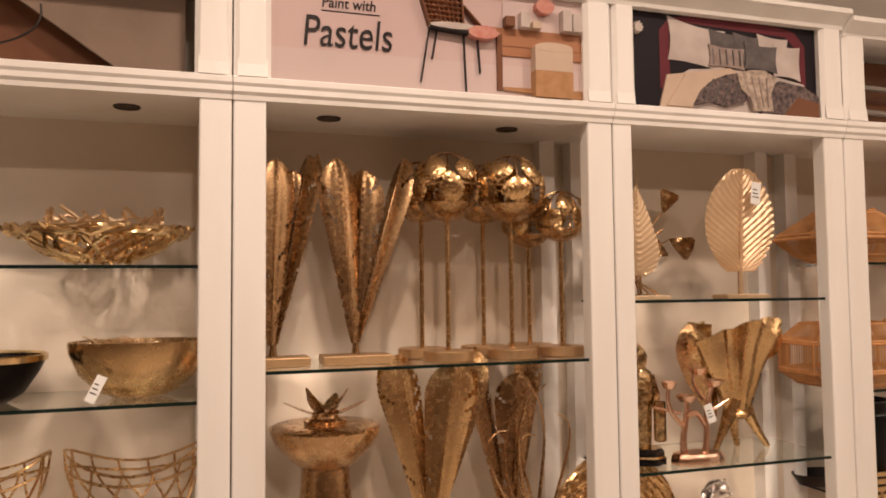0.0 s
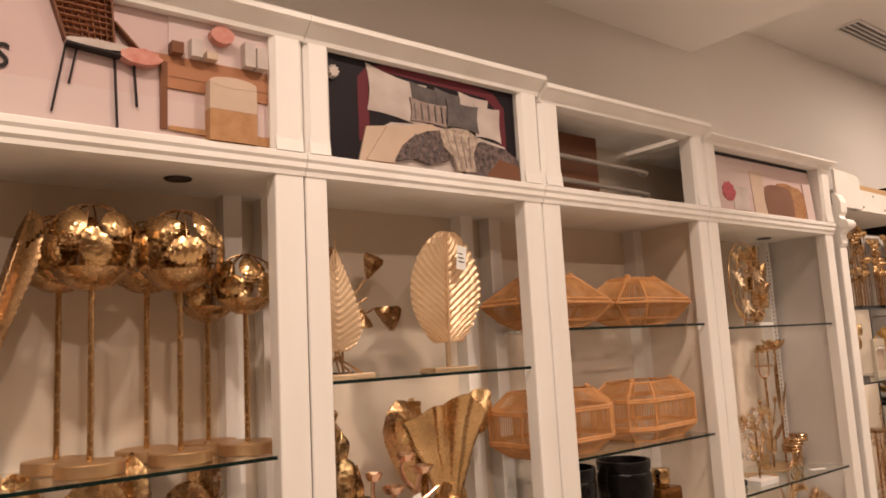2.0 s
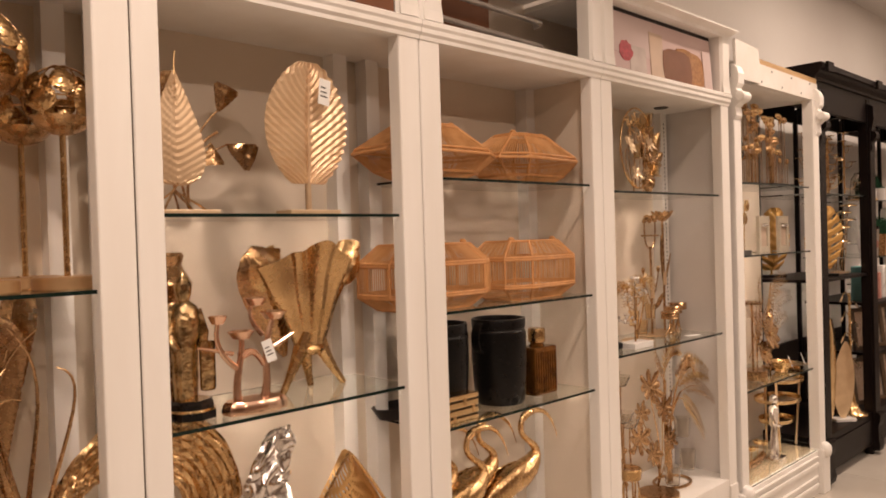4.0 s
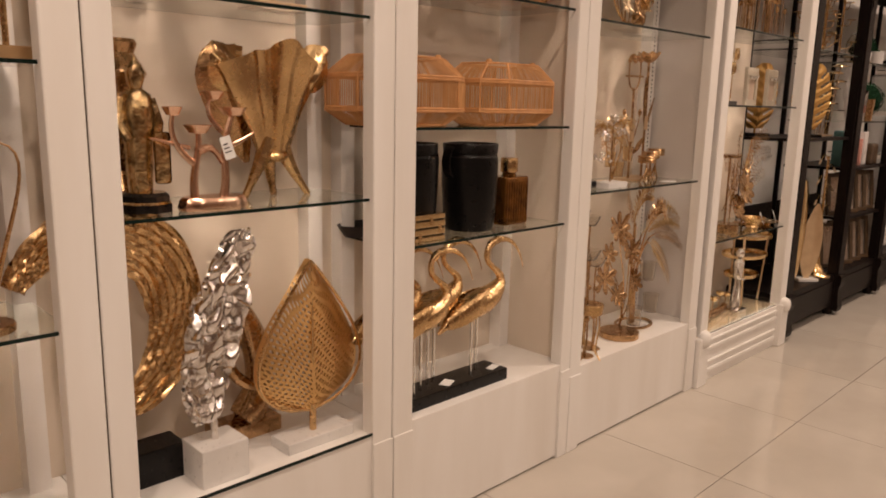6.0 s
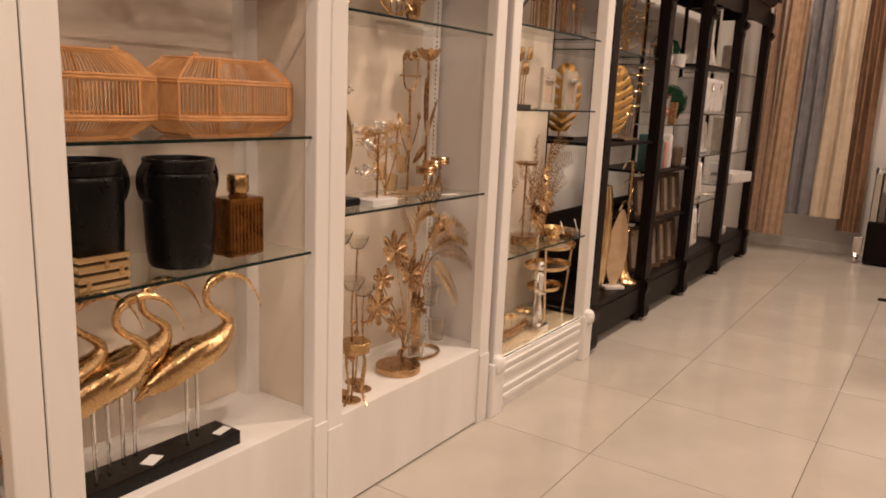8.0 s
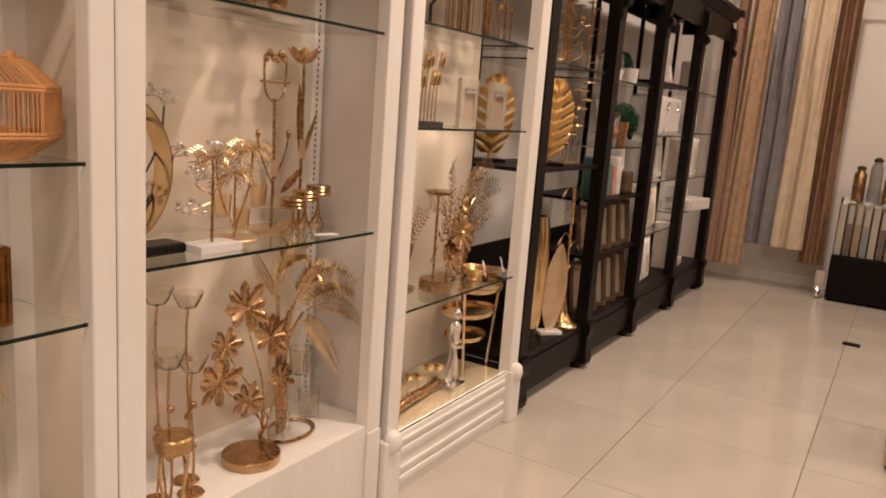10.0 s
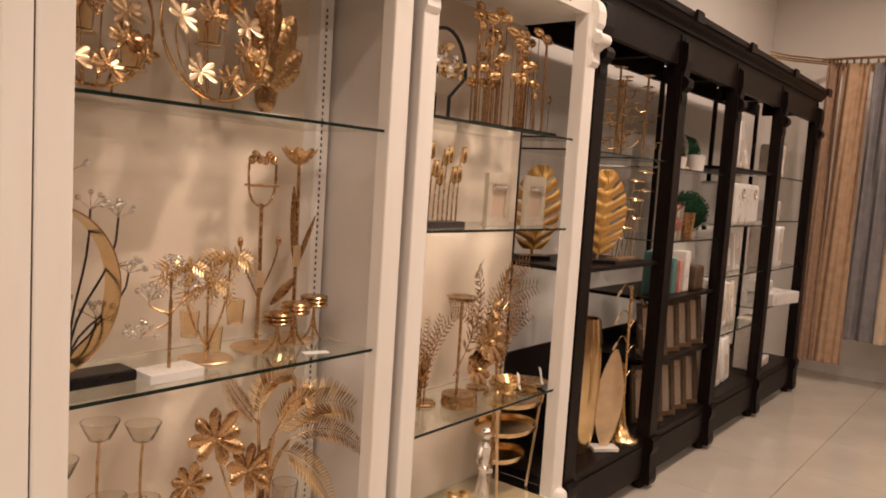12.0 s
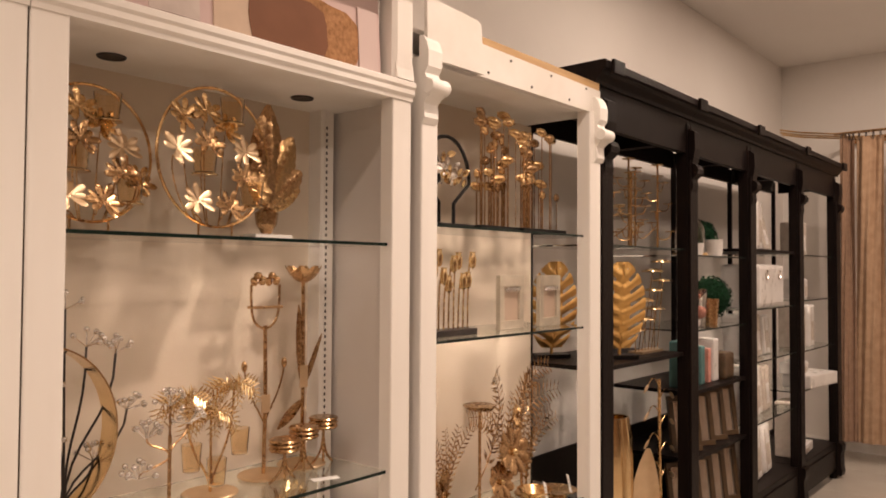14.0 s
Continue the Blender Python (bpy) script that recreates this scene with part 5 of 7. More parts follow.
part("lattice", sheet(bmesh.new(), coral, 190, 60, 0.010, None, lambda u, v: abs(noise.noise(Vector((u * 13, v * 4.5, 3.3)))) > 0.075), SILVER, r0, smooth=True)
r0 = thing("lace_leaf", (1.84, 2.06, 0.41), "gold lace teardrop leaf on a low marble slab", "sculpture")
part("slab", boxed(-0.12, 0.12, -0.05, 0.05, 0, 0.035, bevel=0.004), MARBLE, r0)
part("stem", tube(bmesh.new(), [(0.0, 0, 0.035), (0.0, 0, 0.12)], 0.011, 8), GOLD, r0, smooth=True)
def drop(u):
    return (math.sin(math.pi * u ** 0.62)) ** 0.9 * (1 - 0.15 * u) if 0 < u < 1 else 0.0
LW, LL = 0.39, 0.47
edge = [(s * drop(u) * LW / 2, 0, 0.1 + u * LL) for s, us in ((-1, range(0, 31)), (1, range(29, 0, -1))) for u in [q / 30 for q in us]]
part("rim", tube(bmesh.new(), edge, 0.005, 6, True), GOLD, r0, smooth=True)
part("midrib", tube(bmesh.new(), [(0, 0, 0.1), (0, -0.004, 0.1 + LL)], [0.006, 0.003], 6), GOLD, r0, smooth=True)
def lace(u, v):
    k = 2 * v - 1
    return (k * drop(u) * LW / 2, 0.03 * k * k - 0.004 * math.sin(9 * u), 0.1 + u * LL)
def lace_keep(u, v):
    """Rows of small cells that follow the rim, between solid ribs."""
    k = 2 * v - 1
    if abs(k) < 0.035 or abs(k) > 0.95 or not 0.03 < u < 0.97:
        return True
    row = (u - 0.20 * abs(k)) * 32 + 0.25 * math.sin(9 * k + 7 * u)
    col = k * drop(u) * 10.5 + 0.5 * (int(math.floor(row)) % 2) + 0.18 * math.sin(23 * u + 3 * k)
    return not (0.34 < row % 1 < 0.9 and 0.28 < col % 1 < 0.88) or row % 6 < 0.4
part("lattice", sheet(bmesh.new(), lace, 200, 130, 0.009, None, lace_keep), GOLD_LACE, r0, "gold openwork lattice", smooth=False)
# seated figure: one plain mesh
bm = box(bmesh.new(), -0.1, 0.11, -0.05, 0.06, 0, 0.05, bevel=0.005)
tube(bm, bezier((0.0, 0, 0.05), (0.09, 0, 0.12), (0.07, 0, 0.3), (-0.02, 0, 0.46), 14), [0.05, 0.055, 0.055, 0.05, 0.045, 0.042, 0.04, 0.04, 0.04, 0.042, 0.04, 0.036, 0.03, 0.022, 0.016], 12)
ball(bm, 0.045, (-0.035, 0, 0.52), 10, 1.25)
tube(bm, bezier((-0.01, 0, 0.42), (-0.1, -0.02, 0.36), (-0.08, -0.03, 0.2), (0.03, -0.03, 0.16), 10), 0.018, 8)
r0 = tagged(part("figurine", bm, BRONZE, None, smooth=True), "abstract bronze seated figure on a marble base", "figurine")
r0.location = (1.70, 2.24, 0.41)


# ---- fourth unit: lanterns, jars, cranes ----
def lantern(x, y, z, prof, bars, label, turn=0):
    """An eight-sided rattan lantern: split canes between bound hoops. prof: (half-width, height)."""
    r = thing("rattan_lantern", (x, y, z), label, "lantern", "orange rattan lanterns", turn)
    corner = [(1, -0.36), (0.62, -0.62), (-0.62, -0.62), (-1, -0.36), (-1, 0.36), (-0.62, 0.62), (0.62, 0.62), (1, 0.36)]
    ring = lambda rr, zz: [(rr * a, rr * b, zz) for a, b in corner]
    for i, (rr, zz) in enumerate(prof):
        part("hoop", tube(bmesh.new(), ring(rr, zz), 0.0055 if 0 < i < len(prof) - 1 else 0.0045, 6, True), RATTAN, r, smooth=True)
    for k in range(8):
        a, b = Vector(corner[k]), Vector(corner[(k + 1) % 8])
        part("corner_post", tube(bmesh.new(), [(rr * a.x, rr * a.y, zz) for rr, zz in prof], 0.0048, 5), RATTAN, r, smooth=True)
        n = max(3, int(bars * (b - a).length))
        for q in range(1, n):
            c = a.lerp(b, q / n)
            part("cane", tube(bmesh.new(), [(rr * c.x, rr * c.y, zz) for rr, zz in prof], 0.0018, 4), RATTAN_PALE, r)
    rr, zz = prof[-1]
    for k in (-1, 1):
        part("bound_knot", ball(bmesh.new(), 0.013, (k * rr * 0.86, -rr * 0.3, zz + 0.006), 6, 0.8), RATTAN, r, smooth=True)
    return r


RATTAN_PALE = material("pale_split_cane", (0.70, 0.38, 0.16), 0.55, second=(0.56, 0.28, 0.10), scale=25, bump=0.2, bump_scale=120)
pagoda = [(0.12, 0.005), (0.18, 0.03), (0.25, 0.088), (0.24, 0.102), (0.12, 0.182), (0.105, 0.19)]
drum = [(0.165, 0.005), (0.23, 0.05), (0.23, 0.058), (0.23, 0.152), (0.23, 0.16), (0.16, 0.22)]
lantern(2.255, 2.13, 1.81, pagoda, 26, "low pagoda-shaped rattan lantern on a glass shelf")
lantern(2.755, 2.13, 1.81, pagoda, 26, "low pagoda-shaped rattan lantern on a glass shelf", 4)
lantern(2.245, 2.14, 1.374, drum, 22, "eight-sided drum rattan lantern of split cane")
lantern(2.748, 2.13, 1.374, drum, 22, "eight-sided drum rattan lantern of split cane", 5)


def black_jar(x, y, z, rad, h):
    r = thing("black_jar", (x, y, z), "large black glazed jar with a collar and lug handles", "jar", "black glazed jars")
    part("body", lathe(bmesh.new(), [(0, 0), (rad * 0.84, 0), (rad * 0.90, 0.01), (rad * 0.93, 0.04), (rad * 0.99, h * 0.5), (rad, h * 0.80), (rad * 0.985, h * 0.845), (rad * 0.93, h * 0.86), (rad * 0.92, h * 0.875), (rad * 0.97, h * 0.89), (rad * 0.99, h * 0.985), (rad * 0.97, h), (rad * 0.90, h), (rad * 0.87, h * 0.97), (rad * 0.85, h * 0.6), (rad * 0.75, 0.03), (0, 0.02)], 40, wave=lambda a, r, z: r * (1 + 0.006 * math.sin(9 * a))), BLACK, r, smooth=True)
    for s in (-1, 1):
        part("handle", sheet(bmesh.new(), lambda u, v, s=s: (s * (rad * 0.985 + 0.024 * math.sin(math.pi * u) ** 0.6), (v - 0.5) * 0.036, h * (0.96 - 0.34 * u)), 14, 4, 0.008), BLACK, r, smooth=True)


black_jar(2.586, 2.12, 0.996, 0.103, 0.315)
black_jar(2.305, 2.15, 0.996, 0.105, 0.32)
FRAMEDARK = material("dark_brass_shadow", (0.07, 0.045, 0.02), 0.5, 0.5, second=(0.04, 0.025, 0.012), scale=14)
AMBER = material("amber_gold_glass", (0.30, 0.13, 0.03), 0.16, 0.7, second=(0.12, 0.05, 0.012), scale=20, bump=0.4, bump_scale=40)
r0 = thing("bottle", (2.795, 2.11, 0.996), "square amber gold bottle with ribbed sides", "bottle")
part("body", boxed(-0.068, 0.068, -0.045, 0.045, 0, 0.185, bevel=0.008), AMBER, r0)
for i in range(9):
    part("rib", boxed(-0.06 + 0.0142 * i, -0.054 + 0.0142 * i, -0.049, -0.045, 0.01, 0.165), AMBER, r0)
part("neck", lathe(bmesh.new(), [(0.03, 0.185), (0.03, 0.19), (0.026, 0.195), (0.026, 0.2)], 20), AMBER, r0)
part("cap", lathe(bmesh.new(), [(0.0, 0.2), (0.032, 0.2), (0.034, 0.205), (0.034, 0.25), (0.031, 0.255), (0, 0.255)], 24), GOLD, r0, smooth=True)
r0 = thing("box", (2.268, 2.03, 0.996), "small gold lattice box with dark gaps", "box")
part("body", boxed(-0.066, 0.066, -0.031, 0.031, 0.004, 0.08), FRAMEDARK, r0)
for z in (0.0, 0.026, 0.052, 0.078):
    part("slat", boxed(-0.07, 0.07, -0.035, 0.035, z, z + 0.019 - 0.003 * (z > 0.07), bevel=0.002), GOLD_BRIGHT, r0)
for i, (a, b) in enumerate(((-0.05, 0.0), (0.04, 0.026), (0.0, 0.052))):
    part("cross_bar", boxed(a, a + 0.012, -0.0365, -0.03, b + 0.004, b + 0.03), GOLD, r0)
r0 = thing("tray", (2.2, 2.24, 0.996), "dark patterned oval tray behind the jars", "tray")
part("body", lathe(bmesh.new(), [(0, 0), (0.09, 0), (0.12, 0.04), (0.115, 0.042), (0.085, 0.008), (0, 0.008)], 32, squash=(1, 0.6)), DARKMETAL, r0, smooth=True)

r0 = thing("crane_sculpture", (2.46, 2.06, 0.41), "four gilt crane figures on clear rods over a black base", "sculpture")
part("base", boxed(-0.3, 0.24, -0.06, 0.06, 0, 0.045, bevel=0.003), BLACK, r0)
bm = boxed(-0.03, 0.03, -0.02, 0.02, 0, 0.0015)
bm.transform(pose(-0.05, -0.02, 0.046, 0, 0, 25))
part("price_tag", bm, PAPER, r0, "white paper price tag")
bm = boxed(-0.03, 0.03, -0.015, 0.015, 0, 0.0015)
bm.transform(pose(0.2, -0.02, 0.046, 0, 0, 15))
part("price_tag", bm, PAPER, r0, "white paper price tag")


def crane(ox, oy, oz, s):
    """Body, neck and beak of one wading bird with its two rods."""
    body = [(-0.085, 0, 0.232), (-0.05, 0, 0.255), (0.0, 0, 0.28), (0.05, 0, 0.297), (0.10, 0, 0.308), (0.15, 0, 0.318), (0.195, 0, 0.335), (0.228, 0, 0.358), (0.246, 0, 0.382)]
    rr = [0.006, 0.016, 0.030, 0.042, 0.050, 0.050, 0.043, 0.031, 0.020]
    neck = bezier((0.240, 0, 0.372), (0.262, 0, 0.41), (0.19, 0, 0.432), (0.166, 0, 0.468), 9)
    neck += bezier((0.166, 0, 0.468), (0.150, 0, 0.505), (0.172, 0, 0.538), (0.225, 0, 0.542), 8)[1:]
    beak = bezier((0.225, 0, 0.542), (0.30, 0, 0.545), (0.352, 0, 0.50), (0.378, 0, 0.412), 12)
    m = Matrix.Translation((ox, oy, oz)) @ Matrix.Diagonal((s, s, s, 1))
    bird = part("crane", tube(bmesh.new(), [m @ Vector(p) for p in body], [q * s for q in rr], 14), GOLD, r0, smooth=True)
    k = len(neck) - 1
    part("neck", tube(bmesh.new(), [m @ Vector(p) for p in neck], [s * (0.019 - 0.008 * min(q / 6, 1) + 0.004 * (q > k - 4)) for q in range(k + 1)], 9), GOLD, bird, smooth=True)
    part("beak", tube(bmesh.new(), [m @ Vector(p) for p in beak], [s * max(0.0125 - 0.001 * q, 0.002) for q in range(len(beak))], 8), GOLD, bird, smooth=True)
    for w in (-1, 1):
        def wing(u, v, w=w):
            x = -0.06 + 0.26 * u
            z = 0.262 + 0.085 * u
            t = math.sin(math.pi * min(0.12 + 0.85 * u, 1)) ** 0.7
            return m @ Vector((x, w * (0.046 * t * math.cos(1.2 * (v - 0.35)) + 0.004), z + 0.047 * t * math.sin(1.9 * (v - 0.35)) + 0.0012 * math.sin(60 * u + 9 * v)))
        part("wing", sheet(bmesh.new(), wing, 40, 8, 0.004), GOLD, bird, smooth=True)
    for dx, dy in ((0.075, -0.012), (0.13, 0.012)):
        foot = m @ Vector((dx, dy, 0.27))
        part("rod", tube(bmesh.new(), [(foot.x, foot.y, 0.045), foot], 0.0055, 8), CRYSTAL, bird, "clear rod", smooth=True)


CRYSTAL = glass_material("clear_acrylic_rod", (0.97, 0.95, 0.92), 0.04)
crane(0.0, -0.005, 0.0, 1.0)
crane(-0.185, 0.03, 0.035, 0.95)
crane(-0.30, -0.02, 0.006, 0.98)
crane(-0.385, 0.035, 0.03, 0.95)


# ---- fifth unit: candle holders ----
AMBERGLASS = glass_material("amber_tealight_glass", (0.99, 0.88, 0.70), 0.04)


def cup(root, x, y, z, r, h, mat=AMBERGLASS):
    ob = part("tealight_cup", lathe(bmesh.new(), [(0, 0), (r * 0.8, 0), (r, h), (r * 0.93, h), (r * 0.74, 0.004), (0, 0.004)], 16, (x, y, z)), mat, root, smooth=True)
    return ob


def ring_holder(x, y, z, R, turn):
    r = thing("ring_candle_holder", (x, y, z), "gold ring candle holder with lotus leaves and glass cups", "candle holder", "ring candle holders", turn)
    cz = R + 0.03
    part("ring", tube(bmesh.new(), [(R * math.cos(a), 0, cz + R * math.sin(a)) for a in [2 * math.pi * q / 48 for q in range(48)]], 0.004, 6, True), GOLD, r, smooth=True)
    for s in (-0.3, 0.3):
        part("leg", tube(bmesh.new(), [(s * R, 0, 0), (s * R, 0, 0.045)], 0.003, 6), GOLD, r)
    part("foot", boxed(-0.1, 0.1, -0.04, 0.04, 0, 0.003), GOLD, r)
    for i, (u, v, turn) in enumerate(((-0.25, 0.62, -10), (-0.78, 0.02, 60), (-0.3, 0.14, 15), (0.1, 0.42, 40), (0.42, 0.12, -20), (0.36, -0.28, 10), (0.72, -0.36, 30), (-0.42, -0.66, -15), (0.08, -0.72, 20), (-0.62, 0.5, -60))):
        part("lotus_leaf", hand_leaf(bmesh.new(), 0.05, R * u, -0.014 - 0.012 * (i % 3), cz + R * v, turn, 9, -20), (GOLD, GOLD_PALE, BRONZE)[i % 3], r, smooth=True)
        part("leaf_stem", tube(bmesh.new(), bezier((R * u, -0.01, cz + R * v - 0.015), (R * u * 1.05, 0, cz + R * v - 0.05), (R * (u * 0.8), 0, cz - R * 0.75), (R * u * 0.55, 0, cz - R * math.sqrt(1 - (u * 0.55) ** 2)), 8), 0.002, 5), GOLD, r, smooth=True)
    for u, v in ((-0.36, -0.12), (0.12, 0.66), (0.5, -0.52)):
        cup(r, R * u, -0.035, cz + R * v - 0.03, 0.033, 0.066)
        part("cup_plate", disc(bmesh.new(), 0.034, 0.004, (R * u, -0.035, cz + R * v - 0.034), 16, 0.001), GOLD_BRIGHT, r, smooth=True)


ring_holder(3.58, 2.12, 1.79, 0.185, 8)
ring_holder(3.27, 2.17, 1.79, 0.165, 8)
r0 = thing("leaf_stand", (3.80, 2.2, 1.79), "bronze layered leaf on a white marble foot", "ornament")
part("foot", boxed(-0.065, 0.065, -0.04, 0.04, 0, 0.02, bevel=0.002), MARBLE, r0)
part("stem", lathe(bmesh.new(), [(0.0, 0.02), (0.012, 0.02), (0.03, 0.05), (0.035, 0.085), (0.012, 0.1), (0.008, 0.13), (0, 0.13)], 10), BRONZE, r0)
for t, l, w in ((-4, 0.29, 0.12), (20, 0.22, 0.12), (48, 0.16, 0.11), (-28, 0.15, 0.1), (66, 0.13, 0.08)):
    part("leaf", leaf(bmesh.new(), l, w, w_lance, 0.002, 9, 0.4, 0.03, pose(0, 0.004 * t / 10, 0.11, 0, t, 0), 26, 10), GOLD if t in (20, 66) else BRONZE, r0, smooth=True)

r0 = thing("crescent_ornament", (3.23, 2.12, 1.103), "polished gold crescent with berry twigs on a black foot", "ornament")
part("foot", boxed(-0.12, 0.12, -0.045, 0.045, 0, 0.03, bevel=0.008), BLACK, r0)
part("band", sheet(bmesh.new(), lambda u, v: (-0.10 + 0.175 * math.cos(3.5 * (u - 0.5)), (v - 0.5) * 0.075, 0.235 + 0.20 * math.sin(3.5 * (u - 0.5))), 72, 3, 0.004), GOLD_BRIGHT, r0, smooth=True)
part("band_seat", boxed(-0.13, -0.07, -0.03, 0.03, 0.028, 0.05, bevel=0.003), BLACK, r0)
q = random.Random(8)


def berry_twig(root, base, ends, mat_twig, mat_berry):
    for e in ends:
        b = Vector(e)
        part("twig", tube(bmesh.new(), bezier(base, (base[0], base[1], (base[2] + e[2]) / 2), (e[0], e[1], (base[2] + e[2]) / 2), e, 8), 0.003, 5), mat_twig, root)
        bm = bmesh.new()
        for i in range(9):
            d = Vector((q.uniform(-1, 1), q.uniform(-0.6, 0.3), q.uniform(0.1, 1))).normalized() * 0.042
            tube(bm, [b, b + d], 0.0013, 4)
            ball(bm, 0.0075, tuple(b + d), 5)
        part("berry_spray", bm, mat_berry, root, smooth=True)["kind"] = "stuff"


berry_twig(r0, (-0.02, 0.02, 0.05), [(-0.02, 0.03, 0.51), (0.03, 0.03, 0.42), (0.10, 0.03, 0.40), (-0.03, 0.03, 0.30), (0.13, 0.03, 0.26), (-0.06, 0.03, 0.2), (0.05, 0.03, 0.15)], DARKMETAL, SILVER)
r0 = thing("berry_tree", (3.425, 2.06, 1.103), "bronze berry tree on a white marble slab", "ornament")
part("slab", boxed(-0.075, 0.075, -0.045, 0.045, 0, 0.025, bevel=0.003), MARBLE, r0)
part("stem", tube(bmesh.new(), [(0, 0, 0.025), (0, 0, 0.2)], 0.0045, 8), BRONZE, r0)
berry_twig(r0, (0, 0, 0.15), [(0.0, 0, 0.27), (-0.06, 0, 0.2), (-0.08, 0, 0.11), (0.05, 0, 0.22)], BRONZE, SILVER)

r0 = thing("palm_candle_holder", (3.60, 2.16, 1.103), "gold palm tree holder with three glass cups", "candle holder")
part("plate", disc(bmesh.new(), 0.075, 0.006), GOLD_PALE, r0, smooth=True)
for x, h in ((-0.075, 0.25), (0.0, 0.2), (0.07, 0.27)):
    part("trunk", tube(bmesh.new(), bezier((0, 0, 0), (0, 0, 0.08), (x, 0, 0.1), (x, 0, h)), 0.0035, 6), GOLD, r0)
    for i in range(7):
        a = 2 * math.pi * i / 7
        c, s = math.cos(a), 0.6 * math.sin(a)
        part("frond", frond(bmesh.new(), [(x, 0, h), (x + 0.03 * c, 0.03 * s, h + 0.022), (x + 0.062 * c, 0.06 * s, h + 0.006), (x + 0.08 * c, 0.08 * s, h - 0.035)], 0.042, 9), GOLD_BRIGHT, r0)
    cup(r0, x, -0.03, h - 0.17, 0.027, 0.07)


def tall_flower(x, y, h, kind):
    r = thing("candle_stand", (x, y, 1.103), "tall bronze stem candle stand with leaves" if kind else "tall gold lotus candle stand with slender leaves", "candle holder", "tall stem candle stands")
    part("plate", disc(bmesh.new(), 0.075, 0.008), GOLD_PALE, r, smooth=True)
    part("stem", tube(bmesh.new(), [(0, 0, 0), (0.004, 0, h * 0.5), (0, 0, h)], 0.006, 8), BRONZE, r, smooth=True)
    if kind:
        for s in (-1, 1):
            part("fork", tube(bmesh.new(), bezier((0, 0, h - 0.01), (s * 0.05, 0, h), (s * 0.05, 0, h + 0.04), (s * 0.05, 0, h + 0.12)), 0.004, 6), BRONZE, r)
            part("fork", tube(bmesh.new(), bezier((0, 0, h * 0.35), (s * 0.02, 0, h * 0.45), (s * 0.06, 0, h * 0.55), (s * 0.07, 0, h * 0.72)), 0.003, 6), BRONZE, r)
            part("bud", ball(bmesh.new(), 0.009, (s * 0.07, 0, h * 0.74), 6, 1.8), BRONZE, r, smooth=True)
            bm = bmesh.new()
            for i in range(6):
                ball(bm, 0.011, (s * 0.025 + 0.015 * math.cos(i), 0.012 * math.sin(i), h + 0.135 + 0.012 * math.sin(2 * i)), 5)
            part("blossom", bm, BRONZE, r, smooth=True)
        part("shelf_ring", boxed(-0.05, 0.05, -0.02, 0.02, h + 0.05, h + 0.058, bevel=0.002), BRONZE, r)
    else:
        for i in range(8):
            part("petal", leaf(bmesh.new(), 0.075, 0.05, w_lance, 0.0, 1, 0.3, -0.02, pose(0, 0, h - 0.005, 0, 0, 45 * i) @ pose(0, 0, 0, 62, 0, 0), 10, 6), BRONZE, r, smooth=True)
        part("leaf", leaf(bmesh.new(), 0.24, 0.03, w_lance, 0.0, 1, 0.3, 0.0, pose(-0.004, 0, h * 0.45, 0, -3, 0), 14, 4), BRONZE, r, smooth=True)
        part("leaf", leaf(bmesh.new(), 0.19, 0.02, w_lance, 0.0, 1, 0.3, 0.0, pose(0.0, 0, h * 0.4, 0, 24, 0), 14, 4), BRONZE, r, smooth=True)
        part("leaf", leaf(bmesh.new(), 0.12, 0.035, w_lance, 0.0, 1, 0.3, 0.0, pose(0.0, 0, h * 0.35, 0, -130, 0), 14, 4), BRONZE, r, smooth=True)
    bm = boxed(-0.015, 0.015, -0.009, -0.007, h * 0.42, h * 0.54)
    part("price_tag", bm, GOLD_PALE, r, "small kraft paper price tag")


tall_flower(3.80, 2.2, 0.44, True)
tall_flower(3.955, 2.22, 0.57, False)
for x, y, h in ((3.80, 2.1, 0.12), (3.90, 2.14, 0.135), (4.0, 2.17, 0.145)):
    r0 = thing("candle_cup", (x, y, 1.103), "bronze ringed candle cup on curved feet", "candle holder", "ringed candle cups")
    for s in (-1, 1, 0.2):
        part("foot", tube(bmesh.new(), bezier((s * 0.045, 0.01, 0.002), (s * 0.01, 0, 0.03), (0, 0, 0.05), (0, 0, h - 0.02), 7), 0.004, 6), BRONZE, r0)
    for k in range(3):
        part("ring", lathe(bmesh.new(), [(0.0, 0), (0.042, 0), (0.046, 0.005), (0.042, 0.01), (0, 0.01)], 22, (0, 0, h - 0.03 + 0.012 * k)), BRONZE, r0, smooth=True)
bm = boxed(-0.04, 0.04, -0.015, 0.015, 0, 0.0015)
r0 = tagged(part("price_card", bm, PAPER), "white paper price card lying on glass", "price card")
r0.matrix_world = pose(3.9, 2.04, 1.1035, 0, 0, -20)

